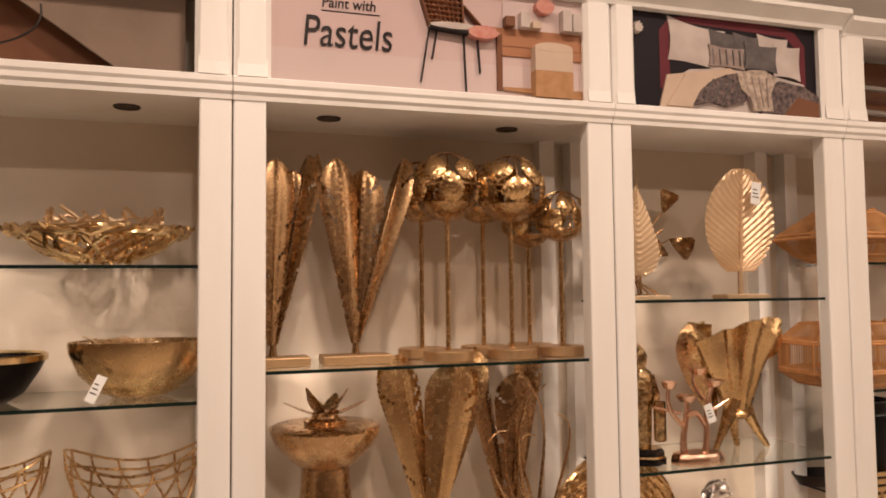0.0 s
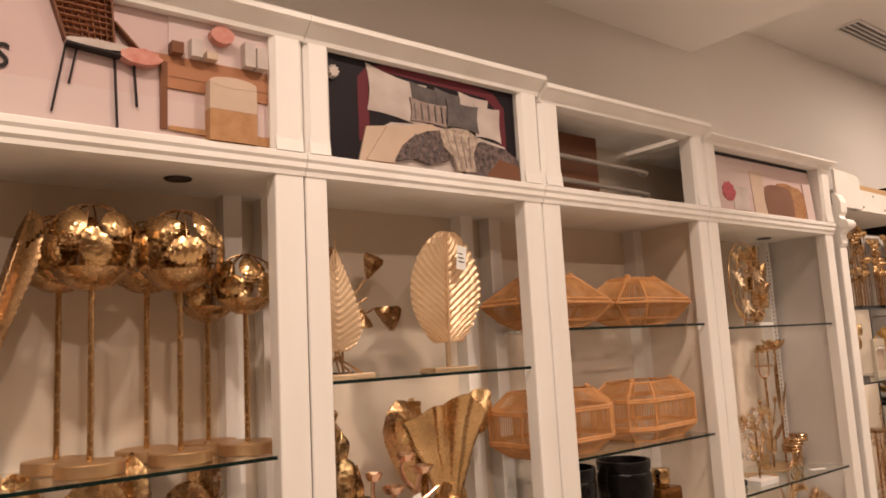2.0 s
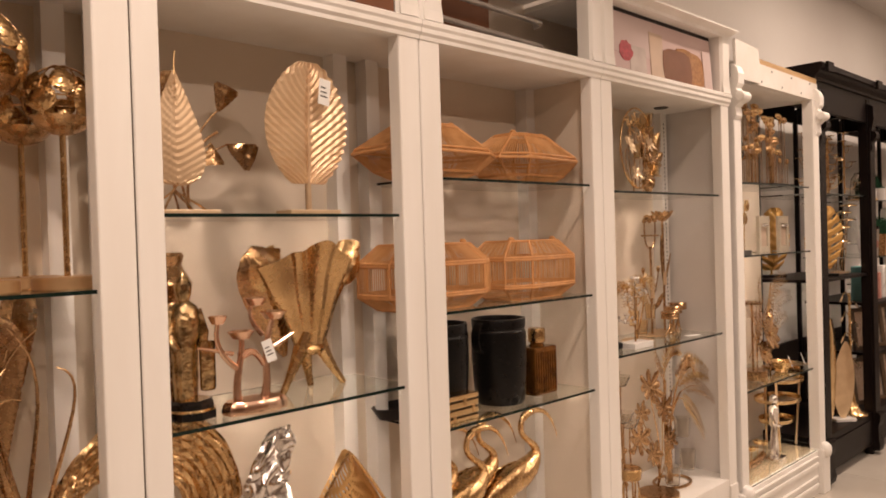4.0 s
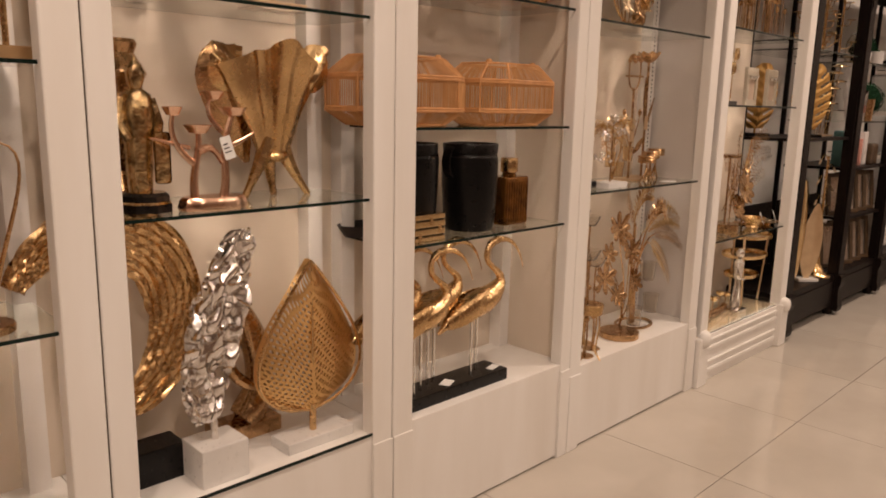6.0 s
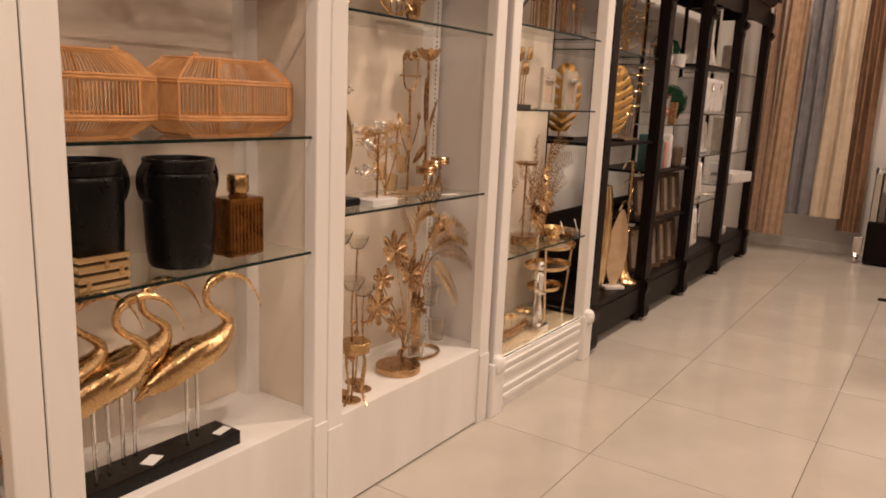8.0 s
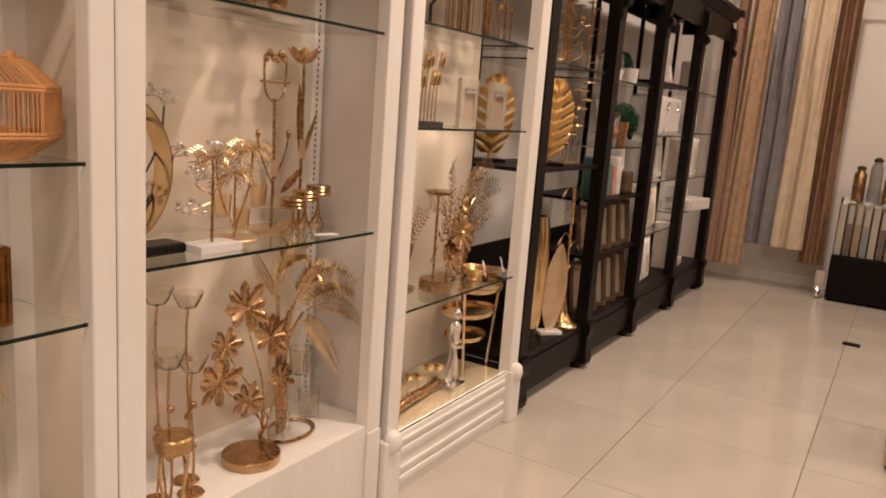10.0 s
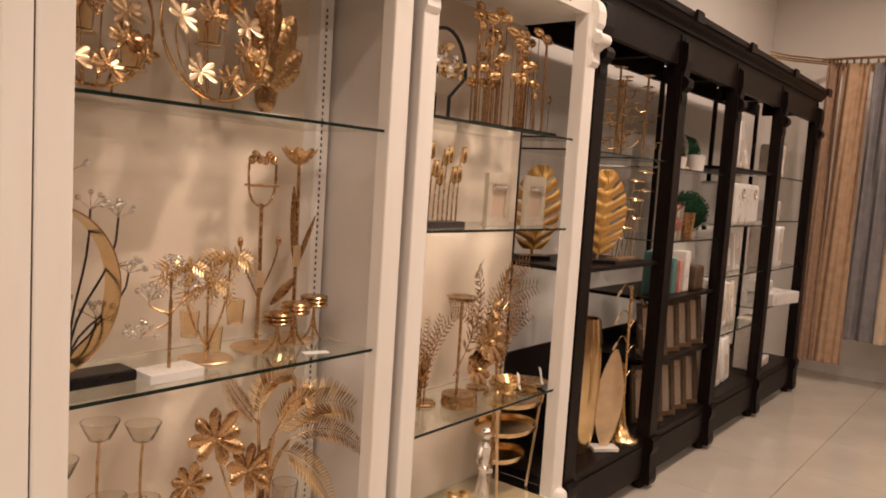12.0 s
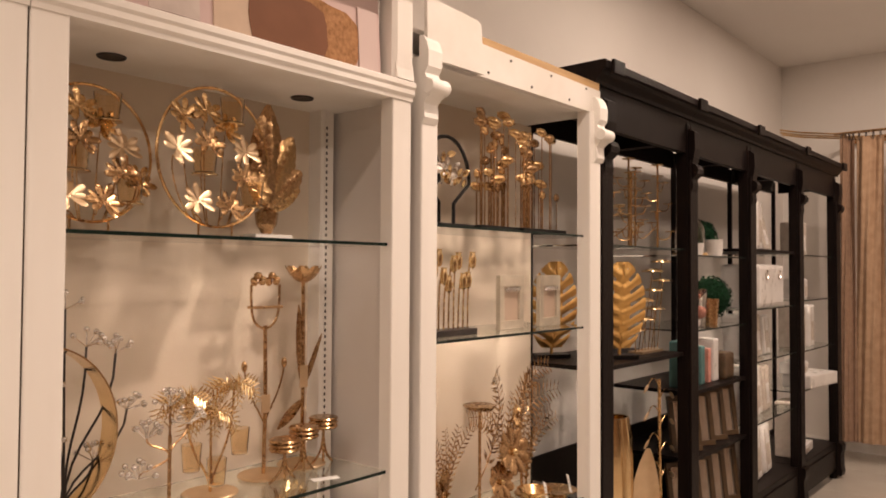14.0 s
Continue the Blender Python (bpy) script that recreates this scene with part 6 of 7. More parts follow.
CLEARCUP = glass_material("clear_goblet_glass", (0.9, 0.87, 0.82), 0.05)
for x, y, h in ((3.27, 2.1, 0.64), (3.40, 2.13, 0.60), (3.25, 2.02, 0.48), (3.36, 2.06, 0.43), (3.19, 2.14, 0.55)):
    r0 = thing("goblet_stand", (x, y, 0.37), "clear glass goblet on a knotted bronze stem", "candle holder", "goblet candle stands")
    part("foot", disc(bmesh.new(), 0.04, 0.006), BRONZE, r0, smooth=True)
    part("stem", tube(bmesh.new(), bezier((0, 0, 0), (0.03, 0, h * 0.3), (-0.02, 0, h * 0.6), (0, 0, h - 0.05)), 0.004, 6), BRONZE, r0, smooth=True)
    for k in (0.35, 0.65):
        part("knot", ball(bmesh.new(), 0.012, (0.004, 0, h * k), 8), BRONZE, r0, smooth=True)
    part("goblet", lathe(bmesh.new(), [(0.0, h - 0.05), (0.025, h - 0.045), (0.038, h - 0.02), (0.046, h), (0.044, h), (0.035, h - 0.02), (0.022, h - 0.041), (0, h - 0.045)], 20), CLEARCUP, r0, smooth=True)
r0 = thing("candle_bowl", (3.25, 2.0, 0.37), "gold lidded bowl candle holder with ring feet", "candle holder")
part("bowl", lathe(bmesh.new(), [(0, 0.2), (0.05, 0.2), (0.055, 0.24), (0.05, 0.245), (0, 0.24)], 24), GOLD, r0, smooth=True)
for i in range(4):
    part("foot", tube(bmesh.new(), bezier((0.04 * math.cos(i * 1.57), 0.04 * math.sin(i * 1.57), 0.2), (0.07 * math.cos(i * 1.57), 0.07 * math.sin(i * 1.57), 0.12), (0, 0, 0.06), (0.06 * math.cos(i * 1.57), 0.06 * math.sin(i * 1.57), 0.0)), 0.004, 6), GOLD, r0)

r0 = thing("palm_ornament", (3.83, 2.14, 0.37), "gold palm with split leaves and glass cups on a ring foot", "ornament")
part("ring_foot", tube(bmesh.new(), [(0.02 + 0.11 * math.cos(a), 0.08 * math.sin(a), 0.008) for a in [2 * math.pi * k / 32 for k in range(32)]], 0.007, 8, True), BRONZE, r0, smooth=True)
# fronds: where the rib leaves the stem, two pulls, its tip, half-width
for i, (a, b, c, d, w) in enumerate((((-0.07, 0.53), (-0.085, 0.62), (-0.04, 0.69), (0.03, 0.67), 0.07), ((-0.08, 0.53), (-0.13, 0.58), (-0.18, 0.64), (-0.215, 0.69), 0.045), ((-0.04, 0.475), (0.05, 0.55), (0.15, 0.60), (0.265, 0.515), 0.085), ((0.02, 0.46), (0.13, 0.50), (0.22, 0.46), (0.30, 0.38), 0.05), ((-0.02, 0.44), (0.05, 0.42), (0.12, 0.35), (0.17, 0.235), 0.065), ((-0.06, 0.50), (0.0, 0.60), (0.02, 0.63), (0.06, 0.58), 0.06))):
    y = -0.02 - 0.012 * i
    part("stem", tube(bmesh.new(), bezier((-0.03 + 0.012 * i, 0, 0.01), (-0.05 + 0.008 * i, 0, 0.2), (-0.05, y * 0.5, 0.38), (a[0], y, a[1])), 0.0045, 6), BRONZE, r0, smooth=True)
    part("frond", frond(bmesh.new(), bezier((a[0], y, a[1]), (b[0], y - 0.01, b[1]), (c[0], y - 0.02, c[1]), (d[0], y - 0.03, d[1]), 12), w, 24, droop=0.35, lean=0.7), GOLD_BRIGHT if i in (0, 2, 4) else BRONZE, r0)
# split leaves of several fingers, each on its own stem
for x, z, size, tilt in ((-0.228, 0.516, 0.095, 20), (-0.307, 0.409, 0.065, -10), (-0.33, 0.298, 0.09, -25), (-0.117, 0.397, 0.085, 35), (-0.21, 0.2, 0.07, 0), (-0.06, 0.24, 0.06, 20)):
    part("stem", tube(bmesh.new(), bezier((-0.12, 0, 0.01), (-0.08, -0.02, z * 0.5), (x * 0.6 - 0.05, -0.03, z * 0.6), (x, -0.035, z)), 0.0032, 5), GOLD, r0, smooth=True)
    part("split_leaf", hand_leaf(bmesh.new(), size, x, -0.04, z, tilt), BRONZE, r0, smooth=True)
for x, z in ((0.0, 0.25), (-0.1, 0.04), (0.05, 0.08)):
    cup(r0, x, -0.07, z, 0.04, 0.09, CLEARCUP)
r0 = thing("disc_holder", (3.62, 2.08, 0.37), "flat bronze disc candle holder", "candle holder")
part("disc", disc(bmesh.new(), 0.095, 0.03, segs=32), BRONZE, r0, smooth=True)


# ---- narrow cabinet ----
def fish_stand(x, y, z, w, h, n, seed):
    r = thing("fish_sculpture", (x, y, z), "shoal of small bronze fish on thin rods", "sculpture", "fish sculptures")
    part("block", boxed(-w / 2, w / 2, -0.045, 0.045, 0, 0.02, bevel=0.002), BLACK, r)
    g = random.Random(seed)
    for i in range(n):
        fx, fy, fh = g.uniform(-w * 0.46, w * 0.46), g.uniform(-0.035, 0.035), h * (0.35 + 0.65 * g.random())
        part("rod", tube(bmesh.new(), [(fx, fy, 0.02), (fx, fy, fh)], 0.0022, 5), BRONZE, r)
        bm = ball(bmesh.new(), 0.018, (0, 0, 0), 6)
        bmesh.ops.scale(bm, vec=(1.8, 0.6, 1.05), verts=bm.verts)
        prism(bm, [(0.018, 0.0), (0.034, 0.011), (0.031, 0.0), (0.034, -0.011)], -0.002, 0.002, "y")
        bm.transform(pose(fx, fy, fh + 0.008, 0, g.uniform(-12, 12), g.choice((0, 180)) + g.uniform(-25, 25)))
        part("fish", bm, GOLD if i % 3 else BRONZE, r, smooth=True)


fish_stand(4.80, 2.12, 1.86, 0.26, 0.47, 30, 2)
fish_stand(5.08, 2.1, 1.86, 0.32, 0.42, 26, 4)
for x in (4.50, 4.33):
    r0 = thing("arch_sculpture", (x, 2.1, 1.86), "black arched frame around a gold filigree tree", "sculpture", "arched filigree sculptures")
    part("foot", boxed(-0.11, 0.11, -0.04, 0.04, 0, 0.015, bevel=0.002), BLACK, r0)
    part("arch", tube(bmesh.new(), [(-0.04, 0, 0.015), (-0.04, 0, 0.09), (-0.13, 0, 0.17)] + [(0.13 * math.cos(a), 0, 0.17 + 0.16 * math.sin(a)) for a in [math.pi * (1 - k / 12) for k in range(13)]] + [(0.04, 0, 0.09), (0.04, 0, 0.015)], 0.007, 6), BLACK, r0, smooth=True)
    for i in range(34):
        a, k = q.uniform(0, math.pi), q.uniform(0.2, 1) * 0.105
        part("filigree_leaf", leaf(bmesh.new(), 0.035, 0.025, w_lance, 0.0, 1, 0.4, 0, pose(k * math.cos(a), q.uniform(-0.01, 0.01), 0.15 + k * math.sin(a) * 1.1, q.uniform(-40, 40), q.uniform(-90, 90), 0), 4, 2), GOLD_BRIGHT if i % 2 else SILVER, r0)
r0 = thing("bud_stand", (4.50, 2.1, 1.475), "row of gold tulip buds on stems over a dark perforated foot", "ornament")
part("foot", boxed(-0.14, 0.14, -0.035, 0.035, 0, 0.022, bevel=0.002), DARKMETAL, r0)
for i in range(10):
    x, h = -0.12 + 0.027 * i, 0.2 + 0.1 * math.sin(i * 2.3) ** 2
    part("stem", tube(bmesh.new(), bezier((x, 0, 0.02), (x, 0, h * 0.6), (x, -0.005, h), (x + 0.012, -0.01, h)), 0.003, 5), GOLD, r0)
    part("bud", lathe(bmesh.new(), [(0, -0.035), (0.012, -0.025), (0.016, 0.0), (0.01, 0.025), (0.014, 0.03), (0, 0.02)], 10, (x + 0.014, -0.012, h - 0.02)), GOLD_BRIGHT, r0, smooth=True)
SILVERLEAF = material("champagne_frame_paint", (0.62, 0.55, 0.44), 0.4, 0.3, scale=30, bump=0.2)
for x, w in ((4.92, 0.19), (5.20, 0.19)):
    r0 = thing("photo_frame", (x, 2.12, 1.475), "champagne photo frame with a jewelled top", "photo frame", "champagne photo frames", turn=6)
    for a, b, c, d in ((-w / 2, w / 2, 0.17, 0.215), (-w / 2, w / 2, 0, 0.035), (-w / 2, -w / 2 + 0.035, 0.035, 0.17), (w / 2 - 0.035, w / 2, 0.035, 0.17)):
        part("frame_bar", boxed(a, b, -0.01, 0.01, c, d, bevel=0.002), SILVERLEAF, r0)
    part("picture", boxed(-w / 2 + 0.03, w / 2 - 0.03, 0.0, 0.006, 0.03, 0.175), C_CREAM, r0)
    for i in range(8):
        part("jewel", ball(bmesh.new(), 0.008, (-0.05 + 0.0145 * i, -0.012, 0.155 + 0.006 * (i % 2)), 5), SILVER, r0, smooth=True)
    part("prop", boxed(-0.02, 0.02, 0.01, 0.06, 0, 0.004), SILVERLEAF, r0)


def flower(bm_mat, root, x, y, z, R, tilt):
    for i in range(9):
        part("petal", leaf(bmesh.new(), R, R * 0.7, w_oval, 0.002, 5, 0.3, 0.15 * R, pose(x, y, z, tilt, 0, 0) @ pose(0, 0, 0, 0, 40 * i, 0), 10, 6), bm_mat, root, smooth=True)
    part("flower_heart", ball(bmesh.new(), R * 0.16, (x, y - 0.012, z), 6), GOLD_BRIGHT, root, smooth=True)


r0 = thing("flower_candle_holder", (4.75, 2.1, 0.762), "bronze flower spray candle holder with leaf sprigs", "candle holder")
part("foot", lathe(bmesh.new(), [(0, 0), (0.07, 0), (0.073, 0.01), (0.07, 0.05), (0, 0.05)], 28, (-0.03, 0, 0)), BRONZE, r0, smooth=True)
flower(BRONZE, r0, 0.13, -0.02, 0.24, 0.095, -15)
flower(BRONZE, r0, 0.05, -0.02, 0.14, 0.075, -15)
part("stem", tube(bmesh.new(), [(-0.05, 0, 0.05), (-0.05, 0, 0.42)], 0.006, 8), BRONZE, r0)
part("dish", lathe(bmesh.new(), [(0, 0.42), (0.05, 0.425), (0.065, 0.44), (0.06, 0.442), (0, 0.43)], 22, (-0.05, 0, 0)), BRONZE, r0, smooth=True)
for ex, ez, m in ((0.32, 0.5, BRONZE), (0.5, 0.44, BRONZE), (0.2, 0.36, GOLD), (-0.12, 0.4, BRONZE), (0.05, 0.55, BRONZE), (0.42, 0.55, BRONZE)):
    part("sprig", frond(bmesh.new(), bezier((0.2 if ex > 0.1 else -0.05, 0.02, 0.12), (0.22, 0.02, 0.4), (ex * 0.7, 0.02, ez), (ex, 0.0, ez), 10), 0.075, 16, droop=0.1), m, r0)
part("trunk", tube(bmesh.new(), [(0.3, 0.05, 0.0), (0.28, 0.05, 0.3), (0.33, 0.05, 0.52)], 0.006, 6), BRONZE, r0)
for k, (x, z) in enumerate(((4.42, 1.1), (4.40, 0.86), (4.55, 0.92))):
    r0 = thing("leaf_sprig", (x, 2.16, 0.762), "hanging bronze leaf sprig in the cabinet", "ornament", "leaf sprigs")
    part("stem", tube(bmesh.new(), [(0, 0, 0), (0.01, 0, z - 0.7)], 0.003, 5), BRONZE, r0)
    for i in range(5):
        part("leaf", leaf(bmesh.new(), 0.1, 0.05, w_lance, 0.002, 5, 0.4, 0.02, pose(0.0, 0, (z - 0.76) * (0.3 + 0.15 * i), -20, -40 + 70 * (i % 2), 20 * i), 10, 6), BRONZE, r0, smooth=True)
for x, R in ((5.04, 0.075), (5.2, 0.09)):
    r0 = thing("bowl", (x, 2.08, 0.762), "small gold footed bowl with a price tag", "bowl", "gold footed bowls")
    part("shell", lathe(bmesh.new(), [(0, 0), (R * 0.5, 0), (R * 0.45, 0.01), (R, 0.06 if R < 0.08 else 0.025), (R * 0.95, 0.06 if R < 0.08 else 0.026), (R * 0.4, 0.016), (0, 0.014)], 28), GOLD, r0, smooth=True)
    tag_on(r0, 0.0, -R * 0.7, 0.06, 0.025, 0.08, (60, 35, 0))
r0 = thing("tray_stand", (5.16, 2.16, 0.272), "three-tier stand of round gold trays", "stand")
for x, z, R in ((0.05, 0.40, 0.17), (0.0, 0.285, 0.17), (-0.02, 0.16, 0.13)):
    part("tray", lathe(bmesh.new(), [(0, 0), (R * 0.97, 0), (R, 0.005), (R, 0.022), (R * 0.97, 0.022), (R * 0.95, 0.006), (0, 0.006)], 40, (x, 0, z), (1, 0.75)), GOLD_BRIGHT, r0, smooth=True)
for a, b in ((-0.12, -0.16), (0.12, 0.2), (0.02, 0.02)):
    part("leg", tube(bmesh.new(), [(a, 0.08 if a == 0.02 else -0.06, 0), (b, 0.08 if a == 0.02 else -0.06, 0.42)], 0.007, 8), GOLD_PALE, r0, smooth=True)
# slim statuette: one plain mesh
bm = box(bmesh.new(), -0.06, 0.06, -0.05, 0.05, 0, 0.022, bevel=0.003)
tube(bm, bezier((-0.02, 0, 0.02), (-0.04, 0, 0.1), (0.02, 0, 0.16), (0.0, 0, 0.24), 10), 0.016, 8)
tube(bm, bezier((0.03, 0, 0.02), (0.05, 0, 0.1), (0.0, 0, 0.15), (0.01, 0, 0.2), 10), 0.014, 8)
tube(bm, [(0, 0, 0.2), (0.005, 0, 0.3), (0.005, 0, 0.32)], [0.022, 0.03, 0.012], 10)
ball(bm, 0.024, (0.008, 0, 0.352), 8, 1.25)
tube(bm, bezier((-0.02, 0, 0.3), (-0.09, -0.02, 0.26), (-0.05, -0.03, 0.2), (0.02, -0.03, 0.2), 8), 0.01, 6)
r0 = tagged(part("figurine", bm, SILVER, None, smooth=True), "slim polished silver statuette on a white base", "figurine")
r0.location = (4.86, 2.06, 0.272)
r0 = thing("branch_candle_holder", (4.60, 2.08, 0.272), "driftwood branch with small gold blossoms", "candle holder")
part("branch", tube(bmesh.new(), bezier((-0.2, -0.02, 0.02), (-0.05, 0, 0.05), (0.06, 0, 0.01), (0.2, 0.02, 0.035)), 0.022, 10), BRONZE, r0, smooth=True)
for i in range(5):
    x = -0.16 + 0.08 * i
    part("wire", tube(bmesh.new(), [(x, 0, 0.03), (x + 0.01, 0, 0.1 + 0.02 * (i % 2))], 0.0025, 5), GOLD, r0)
    part("blossom", lathe(bmesh.new(), [(0, 0), (0.02, 0.006), (0.026, 0.024), (0.022, 0.024), (0, 0.008)], 12, (x + 0.01, 0, 0.1 + 0.02 * (i % 2))), GOLD_BRIGHT, r0, smooth=True)

for x, y, h, t in ((4.62, 2.2, 0.34, -12), (4.98, 2.2, 0.42, 8), (5.12, 2.18, 0.36, 22)):
    r0 = thing("leaf_spray", (x, y, 0.762), "bronze spray of palm leaves on a round foot", "ornament", "bronze leaf sprays")
    part("foot", disc(bmesh.new(), 0.05, 0.012), BRONZE, r0, smooth=True)
    for i in range(5):
        e = radians(t - 50 + 25 * i)
        part("spray", frond(bmesh.new(), bezier((0, 0, 0.01), (0, 0, h * 0.5), (h * 0.2 * math.sin(e), -0.02, h * 0.8), (h * 0.55 * math.sin(e), -0.03, h * (0.75 + 0.3 * math.cos(e))), 8), 0.06, 14, droop=0.15), BRONZE if i % 2 else GOLD, r0)


# ---- black cabinets: ornaments and stock ----
def gold_split_leaf(x, y, z, s, turn):
    r = thing("split_leaf_stand", (x, y, z), "large matt gold split leaf on a black foot", "ornament", "gold split leaf stands", turn)
    part("foot", boxed(-0.08, 0.08, -0.05, 0.05, 0, 0.02, bevel=0.002), BLACK, r)
    part("stem", tube(bmesh.new(), [(0, 0, 0.02), (0, 0, 0.2)], 0.007, 8), GOLD_MATT, r)
    def slits(u, v):
        a = abs(2 * v - 1)
        return not (a > 0.3 and 0.1 < u < 0.93 and ((u - 0.16 * a) * 7) % 1 < 0.26)
    part("leaf", leaf(bmesh.new(), s, s * 0.62, w_oval, 0.004, 7, 0.3, 0.05, pose(0, 0, 0.05), 70, 24, keep=slits), GOLD_MATT, r, smooth=True)


gold_split_leaf(5.80, 2.1, 1.284, 0.42, -42)
gold_split_leaf(5.60, 2.36, 1.284, 0.42, -35)
r0 = thing("wire_candelabra", (5.98, 2.14, 1.828), "spindly gold wire candelabra with many small dishes", "candle holder")
for i in range(6):
    x, h = -0.27 + 0.1 * i, 0.34 + 0.13 * abs(math.sin(i * 1.7))
    y = 0.05 * math.sin(i * 2.2)
    part("upright", tube(bmesh.new(), [(x, y, 0.0), (x, y, h)], 0.006, 6), GOLD_BRIGHT, r0)
    part("dish", disc(bmesh.new(), 0.034, 0.005, (x, y, h), 14, 0.001), GOLD_BRIGHT, r0)
    for k in range(7):
        z = h * (0.2 + 0.115 * k)
        a, reach = 2.4 * k + i, 0.055 + 0.02 * ((i + 2 * k) % 3)
        dx, dy = reach * math.cos(a), 0.7 * reach * math.sin(a)
        part("arm", tube(bmesh.new(), bezier((x, y, z - 0.03), (x + 0.5 * dx, y + 0.5 * dy, z - 0.05), (x + dx, y + dy, z - 0.04), (x + dx, y + dy, z), 6), 0.003, 5), GOLD, r0)
        part("dish", disc(bmesh.new(), 0.03, 0.005, (x + dx, y + dy, z), 12, 0.001), GOLD_BRIGHT, r0)
    if i < 5:
        part("loop", tube(bmesh.new(), bezier((x, y, 0.13), (x + 0.02, y, 0.03), (x + 0.08, y, 0.03), (x + 0.1, 0.05 * math.sin((i + 1) * 2.2), 0.13), 9), 0.003, 5), GOLD, r0)
r0 = thing("lily_stand", (6.13, 2.13, 1.284), "gold water lily pads on thin stems", "candle holder")
part("foot", boxed(-0.1, 0.14, -0.04, 0.04, 0, 0.012), GOLD_PALE, r0)
for i in range(8):
    x, z = -0.1 + 0.037 * i, 0.12 + 0.05 * ((i * 3) % 8)
    part("stem", tube(bmesh.new(), [(x, 0, 0.01), (x, -0.03 * (i % 3), z)], 0.0025, 5), GOLD, r0)
    part("pad", lathe(bmesh.new(), [(0, 0), (0.035, 0.004), (0.058, 0.002), (0.055, 0.009), (0.02, 0.02), (0, 0.022)], 18, (x, -0.03 * (i % 3), z)), GOLD_BRIGHT, r0, smooth=True)
r0 = thing("feather_vase", (5.80, 2.12, 0.30), "tall gold vase of pressed feather scales", "vase")
part("body", lathe(bmesh.new(), [(0, 0), (0.06, 0), (0.085, 0.1), (0.1, 0.35), (0.095, 0.6), (0.075, 0.7), (0.065, 0.7), (0.08, 0.58), (0, 0.5)], 36, squash=(1, 0.8), wave=lambda a, r, z: r * (1 + 0.05 * math.sin(12 * a) * math.sin(70 * z))), GOLD_BRIGHT, r0, smooth=True)
r0 = thing("leaf_stand", (5.93, 2.04, 0.30), "long gold leaf standing on a white foot", "ornament", turn=-40)
part("foot", boxed(-0.07, 0.07, -0.04, 0.04, 0, 0.02, bevel=0.003), MARBLE, r0)
part("leaf", leaf(bmesh.new(), 0.52, 0.15, w_lance, 0.001, 20, 0.2, 0.02, pose(0, 0, 0.02, 0, 2, 0), 40, 10), GOLD_PALE, r0, smooth=True)
r0 = thing("trumpet_stand", (6.16, 2.06, 0.30), "brass trumpet-shaped stand with leafy twigs", "ornament")
part("bell", lathe(bmesh.new(), [(0, 0), (0.1, 0), (0.1, 0.008), (0.06, 0.03), (0.03, 0.09), (0.014, 0.2), (0.009, 0.45), (0.008, 0.85), (0, 0.85)], 28), GOLD, r0, smooth=True)
for i in range(9):
    z, s = 0.25 + 0.07 * i, 1 if i % 2 else -1
    part("twig", tube(bmesh.new(), bezier((0, 0, z), (s * 0.05, 0, z + 0.06), (s * 0.09, 0, z + 0.07), (s * 0.13, 0, z + 0.02), 7), 0.003, 5), GOLD, r0)
    part("leaf", leaf(bmesh.new(), 0.07, 0.025, w_lance, 0, 1, 0.3, 0, pose(s * 0.12, 0, z + 0.025, 0, s * 120, 0), 8, 4), GOLD_PALE, r0, smooth=True)

CARTON = material("white_package_wrap", (0.74, 0.72, 0.70), 0.3, second=(0.6, 0.57, 0.55), scale=6, bump=0.3, bump_scale=14)
LINEN = material("beige_linen_pack", (0.52, 0.46, 0.40), 0.6, second=(0.42, 0.36, 0.31), scale=16, bump=0.3, bump_scale=120)
FOREST = material("dark_green_moss", (0.012, 0.045, 0.02), 0.9, second=(0.006, 0.02, 0.01), scale=40, bump=1.0, bump_scale=60, spec=0.08)
FRAMEWOOD = material("dark_gilt_frame_wood", (0.10, 0.06, 0.03), 0.4, second=(0.05, 0.03, 0.015), scale=14, bump=0.3)
MIRROR = material("aged_mirror_plate", (0.74, 0.69, 0.63), 0.2, 0.8, second=(0.5, 0.44, 0.38), scale=5)
TEALBOX = colour_mat("teal_print_box", (0.10, 0.20, 0.20))


def package(x, y, z, w, d, h, mat, label, lean=0.0, turn=0.0, strap=True):
    r = thing("package", (x, y, z), label, "package", "wrapped packages")
    r.matrix_world = pose(x, y, z, lean, 0, turn)
    part("wrap", boxed(-w / 2, w / 2, -d / 2, d / 2, 0, h, bevel=min(w, d, h) * 0.12), mat, r)
    if strap:
        part("label_panel", boxed(-w * 0.2, w * 0.2, -d / 2 - 0.002, -d / 2, h * 0.15, h * 0.6), LINEN if mat is CARTON else CARTON, r)
        for k in (-0.3, 0.3):
            part("seam", boxed(w * k - 0.004, w * k + 0.004, -d / 2 - 0.003, -d / 2, 0.02, h - 0.02), LINEN, r)
    return r


